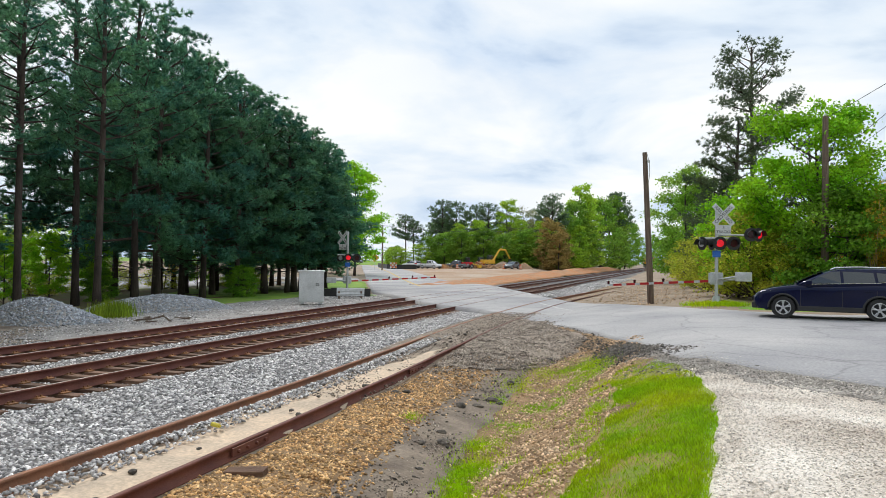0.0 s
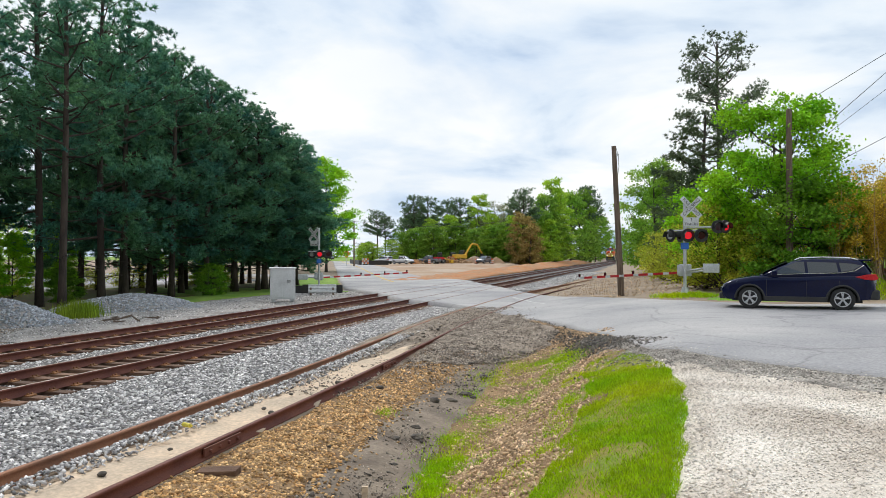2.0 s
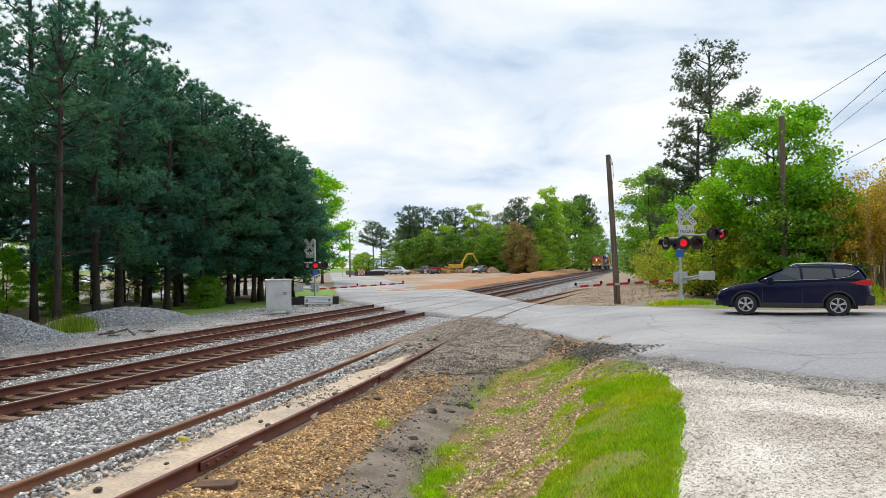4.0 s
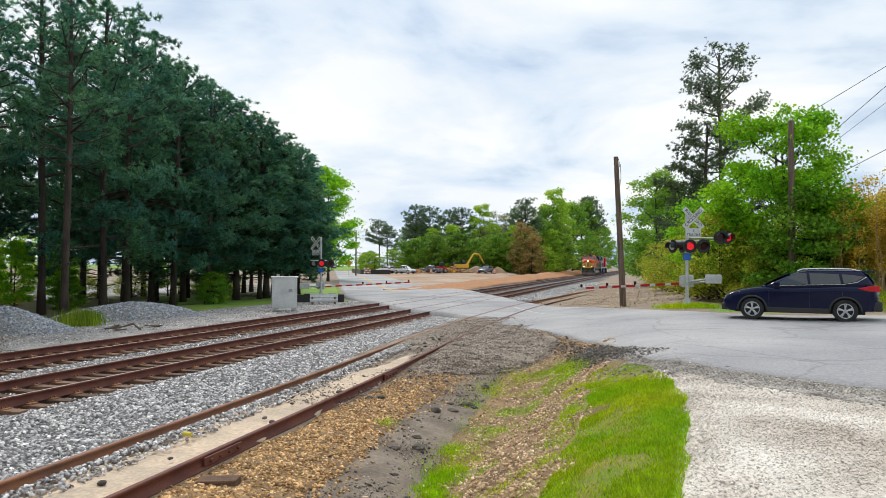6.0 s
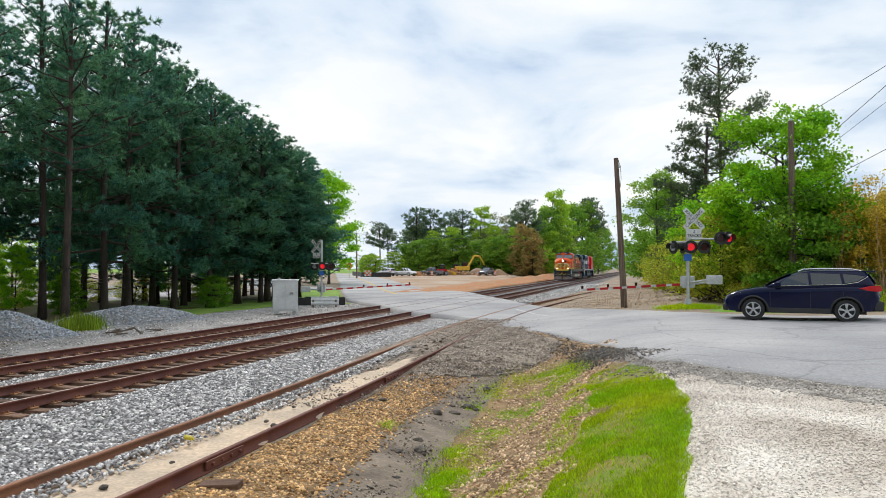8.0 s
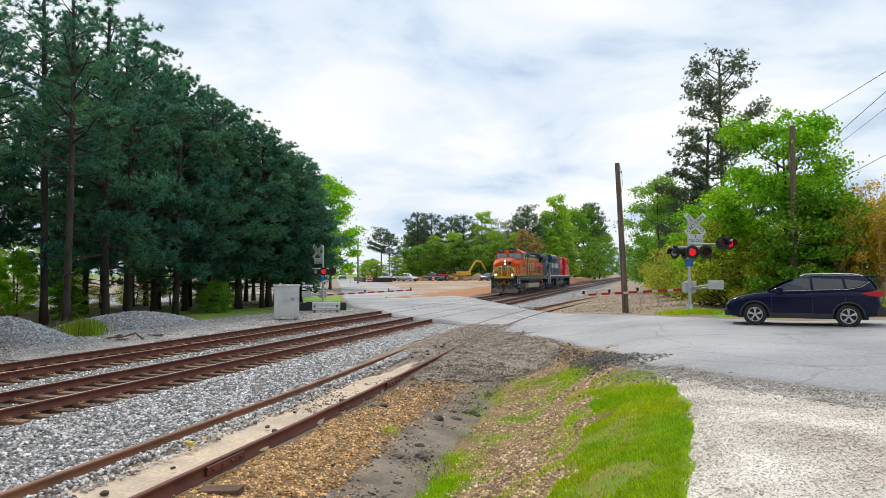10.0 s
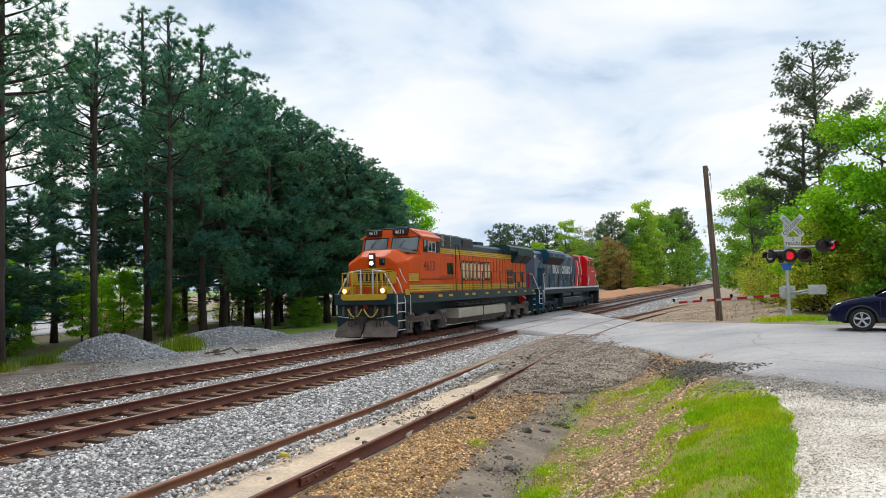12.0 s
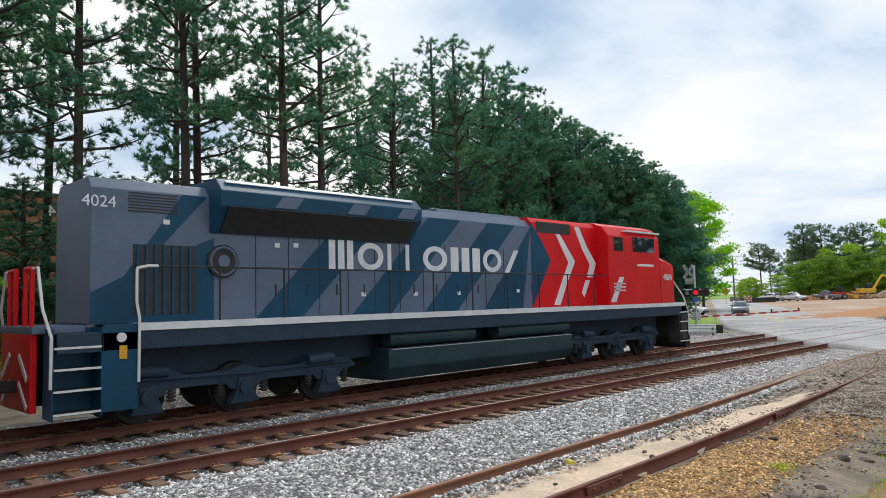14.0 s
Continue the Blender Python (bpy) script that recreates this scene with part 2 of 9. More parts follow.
MAT = {
    "dirt": mat("packed_dirt", (0.23, 0.165, 0.115), (0.36, 0.285, 0.21), 0.95, scale=0.35, fine=14, bump=0.5),
    # bed far darker than its stones: shade of the gaps put into the colour
    "ballast": mat("ballast_bed", (0.075, 0.07, 0.07), (0.17, 0.16, 0.155), 0.95, scale=1.2, fine=26, bump=1.0),
    "stone": mat("grey_crushed_stone", (0.315, 0.30, 0.30), (0.67, 0.645, 0.63), 0.9, scale=6, fine=30, bump=0.3, island=0.75),
    "heap_stone": mat("bluish_grey_crushed_stone", (0.30, 0.325, 0.36), (0.56, 0.58, 0.62), 0.9, scale=6, fine=30, bump=0.3, island=0.4),
    "tan_stone": mat("tan_gravel_stone", (0.40, 0.215, 0.08), (0.70, 0.455, 0.215), 0.9, scale=6, fine=30, bump=0.3, island=0.65),
    "bank_stone": mat("pale_tan_bank_stone", (0.40, 0.25, 0.13), (0.68, 0.50, 0.32), 0.9, scale=5, fine=30, bump=0.3, island=0.5),
    "tan_gravel": mat("tan_gravel", (0.17, 0.10, 0.048), (0.33, 0.21, 0.105), 0.95, scale=1.5, fine=30, bump=1.0),
    "grey_dirt": mat("grey_brown_dirt", (0.16, 0.122, 0.09), (0.35, 0.285, 0.225), 0.95, scale=1.4, fine=22, bump=1.0),
    "grey_dirt_stone": mat("grey_brown_dirt_stone", (0.20, 0.16, 0.13), (0.46, 0.39, 0.32), 0.9, scale=3, fine=30, bump=0.3, island=0.6),
    "apron": mat("dusty_grey_gravel", (0.27, 0.245, 0.225), (0.43, 0.40, 0.375), 0.95, scale=0.9, fine=26, bump=0.9),
    "sand": mat("spilled_pale_sand", (0.70, 0.54, 0.39), (0.50, 0.40, 0.30), 0.95, scale=1.4, fine=18, bump=0.4),
    "shoulder": mat("grey_dirty_gravel", (0.25, 0.225, 0.20), (0.46, 0.42, 0.375), 0.95, scale=1.6, fine=34, bump=0.9),
    "shoulder_stone": mat("grey_dirty_stone", (0.30, 0.27, 0.24), (0.55, 0.51, 0.46), 0.9, scale=3, fine=30, bump=0.2, island=0.4),
    "mud": mat("grey_brown_mud", (0.125, 0.09, 0.062), (0.25, 0.195, 0.14), 0.8, scale=1.6, fine=16, bump=0.6),
    "drive": mat("pale_gravel_drive", (0.54, 0.465, 0.39), (0.87, 0.80, 0.715), 0.95, scale=0.8, fine=34, bump=0.9),
    "drive_stone": mat("pale_gravel_stone", (0.61, 0.53, 0.455), (0.92, 0.86, 0.78), 0.9, scale=0.8, fine=30, bump=0.2, island=0.35),
    "asphalt": mat("worn_grey_asphalt", (0.34, 0.34, 0.355), (0.46, 0.455, 0.455), 0.9, scale=0.35, fine=22, bump=0.35, spread=0.9),
    "asphalt_dark": mat("broken_dark_asphalt", (0.07, 0.065, 0.06), (0.20, 0.175, 0.15), 0.9, scale=3, fine=40, bump=0.6, island=0.3),
    "orange_dirt": mat("orange_clay", (0.46, 0.175, 0.055), (0.36, 0.215, 0.115), 0.95, scale=0.5, fine=5, bump=1.0, grain=0.3),
    "far_dirt": mat("graded_site_dirt", (0.34, 0.205, 0.115), (0.45, 0.355, 0.275), 0.95, scale=0.12, fine=3, bump=0.3, spread=0.6),
    "rail": mat("rusty_rail_steel", (0.11, 0.032, 0.024), (0.17, 0.058, 0.036), 0.75, scale=2.0, fine=60, bump=0.25),
    "rail_top": mat("worn_rail_head", (0.34, 0.30, 0.28), (0.24, 0.17, 0.13), 0.38, 0.75, scale=1.5, fine=40, bump=0.05),
    "rail_rust": mat("bright_rusty_rail", (0.33, 0.15, 0.08), (0.24, 0.12, 0.075), 0.8, scale=2.0, fine=60, bump=0.25),
    "tie": mat("weathered_wooden_tie", (0.12, 0.062, 0.04), (0.22, 0.13, 0.085), 0.9, scale=3, fine=30, bump=0.5, random_tint=0.4, stretch=(1, 6, 6)),
    "plate": mat("rusty_tie_plate", (0.22, 0.09, 0.035), (0.30, 0.15, 0.06), 0.85, scale=6, fine=50, bump=0.3, random_tint=0.3),
    "grass_soil": mat("grassy_soil", (0.17, 0.22, 0.02), (0.30, 0.20, 0.06), 0.95, scale=2.2, fine=20, bump=0.6),
    "grass": leaf_mat("fresh_grass", (0.25, 0.53, 0.004), (0.50, 0.60, 0.008), 0.55, 0.42, 0.4),
    "lawn": mat("far_lawn", (0.13, 0.27, 0.02), (0.23, 0.34, 0.04), 0.95, scale=0.4, fine=8, bump=0.4),
    "forest_floor": mat("needle_litter", (0.13, 0.085, 0.045), (0.10, 0.13, 0.035), 0.95, scale=0.3, fine=8, bump=0.5),
    "bark": mat("pine_bark", (0.034, 0.026, 0.022), (0.075, 0.056, 0.045), 0.95, scale=2.5, fine=18, bump=0.8, random_tint=0.25, stretch=(1, 1, 0.25)),
    "pine": leaf_mat("pine_needles", (0.056, 0.190, 0.150), (0.150, 0.325, 0.145), 0.6, 0.5, 0.6, 0.3),
    # far foliage: distance haze is put into these four leaf colours
    "far_pine": leaf_mat("far_pine_needles", (0.095, 0.175, 0.095), (0.15, 0.23, 0.11), 0.6, 0.4, 0.35, 0.2),
    "far_green": leaf_mat("far_spring_leaves", (0.16, 0.33, 0.035), (0.27, 0.42, 0.05), 0.6, 0.4, 0.35, 0.12),
    "far_lime": leaf_mat("far_lime_leaves", (0.30, 0.50, 0.035), (0.40, 0.55, 0.05), 0.6, 0.4, 0.3, 0.12),
    "far_vine": leaf_mat("far_brown_vine_leaves", (0.36, 0.24, 0.08), (0.40, 0.34, 0.10), 0.7, 0.35, 0.35, 0.2),
    "weed": leaf_mat("yellow_green_weeds", (0.16, 0.27, 0.02), (0.30, 0.38, 0.03), 0.6, 0.4, 0.4, 0.5),
    "twig": mat("tan_twigs", (0.30, 0.20, 0.11), (0.42, 0.30, 0.17), 0.9, scale=3, fine=20, bump=0.2),
    "lone_pine": leaf_mat("grey_green_pine_needles", (0.125, 0.175, 0.12), (0.20, 0.26, 0.145), 0.6, 0.35, 0.5, 0.35),
    "cedar": leaf_mat("dark_cedar_needles", (0.085, 0.135, 0.08), (0.15, 0.20, 0.085), 0.6, 0.3, 0.5, 0.35),
    "maple": leaf_mat("fresh_maple_leaves", (0.17, 0.47, 0.012), (0.33, 0.59, 0.02), 0.6, 0.45, 0.4, 0.5),
    "spring": leaf_mat("spring_green_leaves", (0.17, 0.38, 0.03), (0.32, 0.50, 0.06), 0.55, 0.4, 0.4, 0.2),
    "green_shrub": leaf_mat("green_shrub_leaves", (0.12, 0.30, 0.02), (0.22, 0.40, 0.03), 0.55, 0.35, 0.45, 0.5),
    "shrub": leaf_mat("olive_shrub_leaves", (0.33, 0.42, 0.03), (0.52, 0.50, 0.05), 0.55, 0.4, 0.45, 0.5),
    "rusty_leaf": leaf_mat("bronze_budding_twigs", (0.58, 0.38, 0.04), (0.66, 0.52, 0.06), 0.7, 0.35, 0.4, 0.4),
    "pale_leaf": leaf_mat("pale_budding_leaves", (0.21, 0.25, 0.10), (0.28, 0.28, 0.14), 0.7, 0.35, 0.35, 0.3),
    "wood_pole": mat("weathered_pole_wood", (0.10, 0.07, 0.05), (0.19, 0.14, 0.105), 0.9, scale=3, fine=30, bump=0.5, stretch=(4, 4, 0.3)),
    "galv": mat("galvanised_steel", (0.48, 0.50, 0.51), (0.58, 0.60, 0.61), 0.45, 0.55, scale=4, fine=40, bump=0.05),
    "alu": mat("painted_aluminium", (0.55, 0.57, 0.58), (0.66, 0.68, 0.69), 0.5, 0.3, scale=1.5, fine=30, bump=0.05),
    "black": mat("black_paint", (0.012, 0.012, 0.013), (0.022, 0.021, 0.02), 0.5, scale=5, fine=40, bump=0.05),
    "white_sign": mat("white_sign_sheet", (0.60, 0.62, 0.62), (0.50, 0.52, 0.52), 0.5, scale=3, fine=30, bump=0.02),
    "sign_black": mat("sign_lettering", (0.02, 0.02, 0.02), (0.03, 0.03, 0.03), 0.6, bump=0),
    "red_stripe": mat("red_reflective_sheet", (0.50, 0.015, 0.02), (0.42, 0.012, 0.018), 0.4, bump=0.02),
    "blue_sign": mat("blue_sign_sheet", (0.02, 0.13, 0.50), (0.02, 0.12, 0.45), 0.4, bump=0.02),
    "lens_dark": mat("unlit_red_lens", (0.06, 0.006, 0.012), (0.04, 0.005, 0.01), 0.15, bump=0),
    "lens_clear": mat("clear_grey_lens", (0.50, 0.52, 0.54), (0.42, 0.43, 0.45), 0.3, 0.1, bump=0),
    "lens_lit": mat("lit_red_lens", (0.7, 0.01, 0.02), (0.7, 0.01, 0.02), 0.2, bump=0, glow=((1.0, 0.02, 0.04), 0.5)),
    "headlight": mat("lit_headlight", (0.9, 0.85, 0.7), (0.9, 0.85, 0.7), 0.2, bump=0, glow=((1.0, 0.86, 0.55), 9.0)),
    "rubber": mat("tyre_rubber", (0.018, 0.018, 0.018), (0.03, 0.03, 0.03), 0.85, scale=5, fine=40, bump=0.1),
    "rim": mat("alloy_rim", (0.55, 0.56, 0.58), (0.48, 0.49, 0.5), 0.28, 0.8, bump=0),
    "glass": glass_mat("dark_tinted_glass", (0.02, 0.026, 0.03)),
    "cab_glass": glass_mat("windscreen_glass", (0.16, 0.20, 0.23), 0.06),
    "yellow_line": mat("yellow_road_paint", (0.62, 0.42, 0.06), (0.52, 0.38, 0.12), 0.8, scale=3, fine=20, bump=0.1),
    "white_line": mat("worn_white_paint", (0.62, 0.62, 0.60), (0.46, 0.46, 0.45), 0.8, scale=3, fine=20, bump=0.1),
    "rock": mat("dark_rock", (0.06, 0.052, 0.045), (0.15, 0.125, 0.10), 0.9, scale=8, fine=40, bump=0.5, random_tint=0.3),
    "brick": mat("red_brick", (0.30, 0.11, 0.06), (0.38, 0.17, 0.10), 0.9, scale=4, fine=30, bump=0.3),
}


def crack_asphalt(m):
    """Adds patches and a net of fine cracks to the asphalt's colour and relief."""
    nt = m.node_tree
    b = nt.nodes["Principled BSDF"]
    N, L = nt.nodes.new, nt.links.new
    co, wob, add = N("ShaderNodeTexCoord"), N("ShaderNodeTexNoise"), N("ShaderNodeMix")
    wob.inputs["Scale"].default_value, wob.inputs["Detail"].default_value = 1.1, 4
    L(co.outputs["Object"], wob.inputs["Vector"])
    add.data_type = "VECTOR"
    add.inputs["Factor"].default_value = 0.35
    L(co.outputs["Object"], add.inputs["A"])
    L(wob.outputs["Color"], add.inputs["B"])
    last = b.inputs["Base Color"].links[0].from_socket
    for scale, width, dark in ((0.45, 0.008, 0.78), (1.3, 0.012, 0.90)):
        vo, ra, mx = N("ShaderNodeTexVoronoi"), N("ShaderNodeValToRGB"), N("ShaderNodeMix")
        vo.feature = "DISTANCE_TO_EDGE"
        vo.inputs["Scale"].default_value = scale
        L(add.outputs["Result"], vo.inputs["Vector"])
        ra.color_ramp.elements[0].position, ra.color_ramp.elements[0].color = width * 0.4, (dark, dark, dark, 1)
        ra.color_ramp.elements[1].position, ra.color_ramp.elements[1].color = width * 1.6, (1, 1, 1, 1)
        L(vo.outputs["Distance"], ra.inputs[0])
        mx.data_type, mx.blend_type = "RGBA", "MULTIPLY"
        mx.inputs["Factor"].default_value = 1.0
        L(last, mx.inputs["A"])
        L(ra.outputs[0], mx.inputs["B"])
        last = mx.outputs["Result"]
    st, rs, ms = N("ShaderNodeTexNoise"), N("ShaderNodeValToRGB"), N("ShaderNodeMix")
    st.inputs["Scale"].default_value, st.inputs["Detail"].default_value = 0.16, 6
    L(co.outputs["Object"], st.inputs["Vector"])
    rs.color_ramp.elements[0].position, rs.color_ramp.elements[0].color = 0.40, (0.80, 0.79, 0.80, 1)
    rs.color_ramp.elements[1].position, rs.color_ramp.elements[1].color = 0.60, (1.08, 1.05, 1.02, 1)
    L(st.outputs["Fac"], rs.inputs[0])
    ms.data_type, ms.blend_type = "RGBA", "MULTIPLY"
    ms.inputs["Factor"].default_value = 1.0
    L(last, ms.inputs["A"])
    L(rs.outputs[0], ms.inputs["B"])
    L(ms.outputs["Result"], b.inputs["Base Color"])


crack_asphalt(MAT["asphalt"])


# ---- mesh helpers ----


def mesh_ob(name, bm, material, parent=None, smooth=False):
    me = bpy.data.meshes.new(name)
    bm.normal_update()
    bm.to_mesh(me)
    bm.free()
    for m in material if isinstance(material, (list, tuple)) else [material]:
        me.materials.append(MAT[m] if isinstance(m, str) else m)
    if smooth:
        me.polygons.foreach_set("use_smooth", [True] * len(me.polygons))
    ob = new(name, me)
    ob.parent = parent
    return ob


def part(name, bm, material, parent, label="", smooth=False):
    return tagged(mesh_ob(name, bm, material, parent, smooth), label)


def thing(name, label, category, m=None, group="", kind=""):
    ob = tagged(new(name), label, category, group, kind)
    ob.empty_display_size = 0.2
    if m is not None:
        ob.matrix_basis = m
    return ob


def arrays_ob(name, verts, faces, material, parent=None, smooth=False, mats=None):
    """A mesh from number arrays: verts (n, 3), faces (m, k)."""
    me = bpy.data.meshes.new(name)
    verts, faces = np.asarray(verts, np.float32), np.asarray(faces, np.int32)
    n, k = faces.shape
    me.vertices.add(len(verts))
    me.vertices.foreach_set("co", verts.ravel())
    me.loops.add(n * k)
    me.loops.foreach_set("vertex_index", faces.ravel())
    me.polygons.add(n)
    me.polygons.foreach_set("loop_start", np.arange(0, n * k, k, dtype=np.int32))
    me.polygons.foreach_set("loop_total", np.full(n, k, np.int32))
    for m in material if isinstance(material, (list, tuple)) else [material]:
        me.materials.append(MAT[m])
    if mats is not None:
        me.polygons.foreach_set("material_index", np.asarray(mats, np.int32))
    if smooth:
        me.polygons.foreach_set("use_smooth", np.ones(n, bool))
    me.update()
    me.validate()
    ob = new(name, me)
    ob.parent = parent
    return ob


def box(bm, x0, x1, y0, y1, z0, z1, bevel=0.0, m=None):
    vs = [bm.verts.new(v) for v in ((x0, y0, z0), (x1, y0, z0), (x1, y1, z0), (x0, y1, z0), (x0, y0, z1), (x1, y0, z1), (x1, y1, z1), (x0, y1, z1))]
    fs = [bm.faces.new([vs[i] for i in f]) for f in ((3, 2, 1, 0), (4, 5, 6, 7), (0, 1, 5, 4), (1, 2, 6, 5), (2, 3, 7, 6), (3, 0, 4, 7))]
    if bevel:
        es = {e for f in fs for e in f.edges}
        r = bmesh.ops.bevel(bm, geom=list(es), offset=bevel, segments=2, affect="EDGES", profile=0.6)
        vs = list({v for f in r["faces"] for v in f.verts} | {v for v in vs if v.is_valid})
    if m is not None:
        for v in vs:
            v.co = m @ v.co
    return vs


def tube(bm, a, b, r0, r1=None, n=8, caps=True):
    """A tapered round bar from a to b."""
    a, b = Vector(a), Vector(b)
    r1 = r0 if r1 is None else r1
    q = (b - a).to_track_quat("Z", "Y")
    rings = []
    for p, r in ((a, r0), (b, r1)):
        rings.append([bm.verts.new(p + q @ Vector((r * math.cos(i * math.tau / n), r * math.sin(i * math.tau / n), 0))) for i in range(n)])
    for i in range(n):
        bm.faces.new((rings[0][i], rings[0][(i + 1) % n], rings[1][(i + 1) % n], rings[1][i]))
    if caps:
        bm.faces.new(rings[0][::-1])
        bm.faces.new(rings[1])


def sweep(bm, path, radii, n=10):
    """One continuous round bar along a path, with a radius at each point."""
    rings = []
    for k, (p, r) in enumerate(zip(path, radii)):
        d = (path[min(k + 1, len(path) - 1)] - path[max(k - 1, 0)]).normalized()
        q = d.to_track_quat("Z", "Y")
        rings.append([bm.verts.new(p + q @ Vector((r * math.cos(i * math.tau / n), r * math.sin(i * math.tau / n), 0))) for i in range(n)])
    for a, b in zip(rings, rings[1:]):
        for i in range(n):
            bm.faces.new((a[i], a[(i + 1) % n], b[(i + 1) % n], b[i]))
    bm.faces.new(rings[0][::-1])
    bm.faces.new(rings[-1])


def pipe(bm, pts, r, n=8):
    for a, b in zip(pts, pts[1:]):
        tube(bm, a, b, r, n=n)


def prism(bm, outline, y0, y1, axis="y", bevel=0.0):
    """An outline in (u, z) pushed along an axis. axis y: u is x; axis x: u is y."""
    def P(u, z, w):
        return (u, w, z) if axis == "y" else (w, u, z)
    a = [bm.verts.new(P(u, z, y0)) for u, z in outline]
    b = [bm.verts.new(P(u, z, y1)) for u, z in outline]
    n = len(outline)
    fs = [bm.faces.new(a), bm.faces.new(b[::-1])]
    for i in range(n):
        fs.append(bm.faces.new((a[i], b[i], b[(i + 1) % n], a[(i + 1) % n])))
    bmesh.ops.recalc_face_normals(bm, faces=fs)
    if bevel:
        bmesh.ops.bevel(bm, geom=list({e for f in fs for e in f.edges}), offset=bevel, segments=2, affect="EDGES", profile=0.6)
    return fs


def letters(text, size, material, parent, m, name="lettering", thick=0.004, align="CENTER", label=""):
    """Flat raised lettering in the built-in font, turned into a mesh. m: its pose on the thing; it reads along x, up y."""
    cu = bpy.data.curves.new(name, "FONT")
    cu.body, cu.size, cu.align_x, cu.align_y, cu.extrude, cu.resolution_u = text, size, align, "CENTER", thick, 3
    tmp = bpy.data.objects.new("tmp", cu)
    scene.collection.objects.link(tmp)
    me = bpy.data.meshes.new_from_object(tmp.evaluated_get(bpy.context.evaluated_depsgraph_get()))
    bpy.data.objects.remove(tmp)
    bpy.data.curves.remove(cu)
    me.materials.clear()
    me.materials.append(MAT[material])
    me.transform(m)
    ob = new(name, me)
    ob.parent = parent
    return tagged(ob, label)


RNG = np.random.default_rng(7)


def smooth_step(a, b, x):
    t = np.clip((np.asarray(x, float) - a) / (b - a), 0, 1)
    return t * t * (3 - 2 * t)


# ---- the lie of the land ----
MAIN_1, MAIN_2 = -11.33, -15.22                  # centre lines of the two main tracks
NEAR_X = [-400, -60, -30, -19, -9, -7.2, -4.6, -3.6, -2.9, -2.3, -1.1, -0.3, 0.6, 4, 40, 400]
NEAR_Z = [-1, -0.9, -0.45, -0.34, -0.30, -0.32, -0.36, -0.55, -0.66, -0.62, 0.05, 0.42, 0.62, 0.68, 1.2, 2]
FAR_X = [-400, -60, -30, -19, -9, -7.2, -4.5, -2, 0, 2, 5, 12, 40, 400]
FAR_Z = [0.5, -0.3, -0.3, -0.25, -0.22, -0.17, 0.02, 0.26, 0.44, 0.55, 0.55, 0.75, 1.7, 3]


def ground_z(x, y):
    x, y = np.asarray(x, float), np.asarray(y, float)
    w = smooth_step(13, 24, y)
    z = np.interp(x, NEAR_X, NEAR_Z) * (1 - w) + np.interp(x, FAR_X, FAR_Z) * w
    rise = 0.0025 * np.clip(y - 70, 0, 500)
    out = smooth_step(20, 40, x) + smooth_step(-22, -60, x)
    site = 1.15 * smooth_step(70, 185, y) * smooth_step(-19, -34, x)
    return z + rise * (1 - 0.3 * np.clip(out, 0, 1)) + site


def main_shift(y):
    """How far the main tracks bear to the right, far down the line."""
    return np.where(y > 70, 0.0155 * (y - 70) * smooth_step(60, 130, y), 0.0)


def main_rise(y):
    return 0.0025 * np.clip(np.asarray(y, float) - 70, 0, 500)


SIDE_Y = [-60, 0, 30, 42, 50, 60, 70, 82, 95, 130]
SIDE_X = [-4.2, -5.93, -6.83, -6.85, -6.2, -5.4, -4.5, -3.0, -0.9, 6.0]


def siding_x(y):
    # smoothed polyline
    y = np.asarray(y, float)
    return sum(np.interp(y + d, SIDE_Y, SIDE_X) for d in (-6, -3, 0, 3, 6)) / 5


def siding_z(y):
    return -0.125 + 0.128 * smooth_step(12, 27, y)



# ---- ground, road and ballast ----


def strip(name, left, right, ys, nx, lift, material, jag=0.0, label="", category="", kind="structure", relief=0.0, zf=None):
    """A sheet between two edge lines x = left(y) and x = right(y), laid on the ground."""
    ys = np.asarray(ys, float)
    u = np.linspace(0, 1, nx)
    lx, rx = np.asarray(left(ys), float), np.asarray(right(ys), float)
    if jag:
        lx = lx + jag * np.array([noise.noise((y * 1.3, 7.1, 0.3)) + 0.6 * noise.noise((y * 4.1, 2.1, 0)) for y in ys])
        rx = rx + jag * np.array([noise.noise((y * 1.3, 17.1, 5.3)) + 0.6 * noise.noise((y * 4.1, 12.1, 3)) for y in ys])
    X = lx[:, None] * (1 - u) + rx[:, None] * u
    Y = np.repeat(ys[:, None], nx, 1)
    Z = (zf or ground_z)(X, Y) + lift
    if relief:
        Z = Z + relief * np.array([[noise.noise((a * 0.9, b * 0.9, 1.7)) + 0.5 * noise.noise((a * 3.1, b * 3.1, 4.7)) for a, b in zip(r, s)] for r, s in zip(X, Y)])
    # turned-down edges, so that no gap shows under the sheet
    X, Y, Z = (np.concatenate([A[:, :1], A, A[:, -1:]], 1) for A in (X, Y, Z))
    X[:, 0], X[:, -1] = X[:, 0] - 0.04, X[:, -1] + 0.04
    Z[:, 0], Z[:, -1] = Z[:, 0] - 0.16, Z[:, -1] - 0.16
    nx = nx + 2
    V = np.stack([X, Y, Z], -1).reshape(-1, 3)
    i = np.arange(len(ys) - 1)[:, None] * nx + np.arange(nx - 1)
    F = np.stack([i, i + 1, i + nx + 1, i + nx], -1).reshape(-1, 4)
    ob = arrays_ob(name, V, F, material, smooth=True)
    return tagged(ob, label, category, "", kind)


def line(*pts):
    ys, xs = [p[0] for p in pts], [p[1] for p in pts]
    return lambda y: np.interp(y, ys, xs)


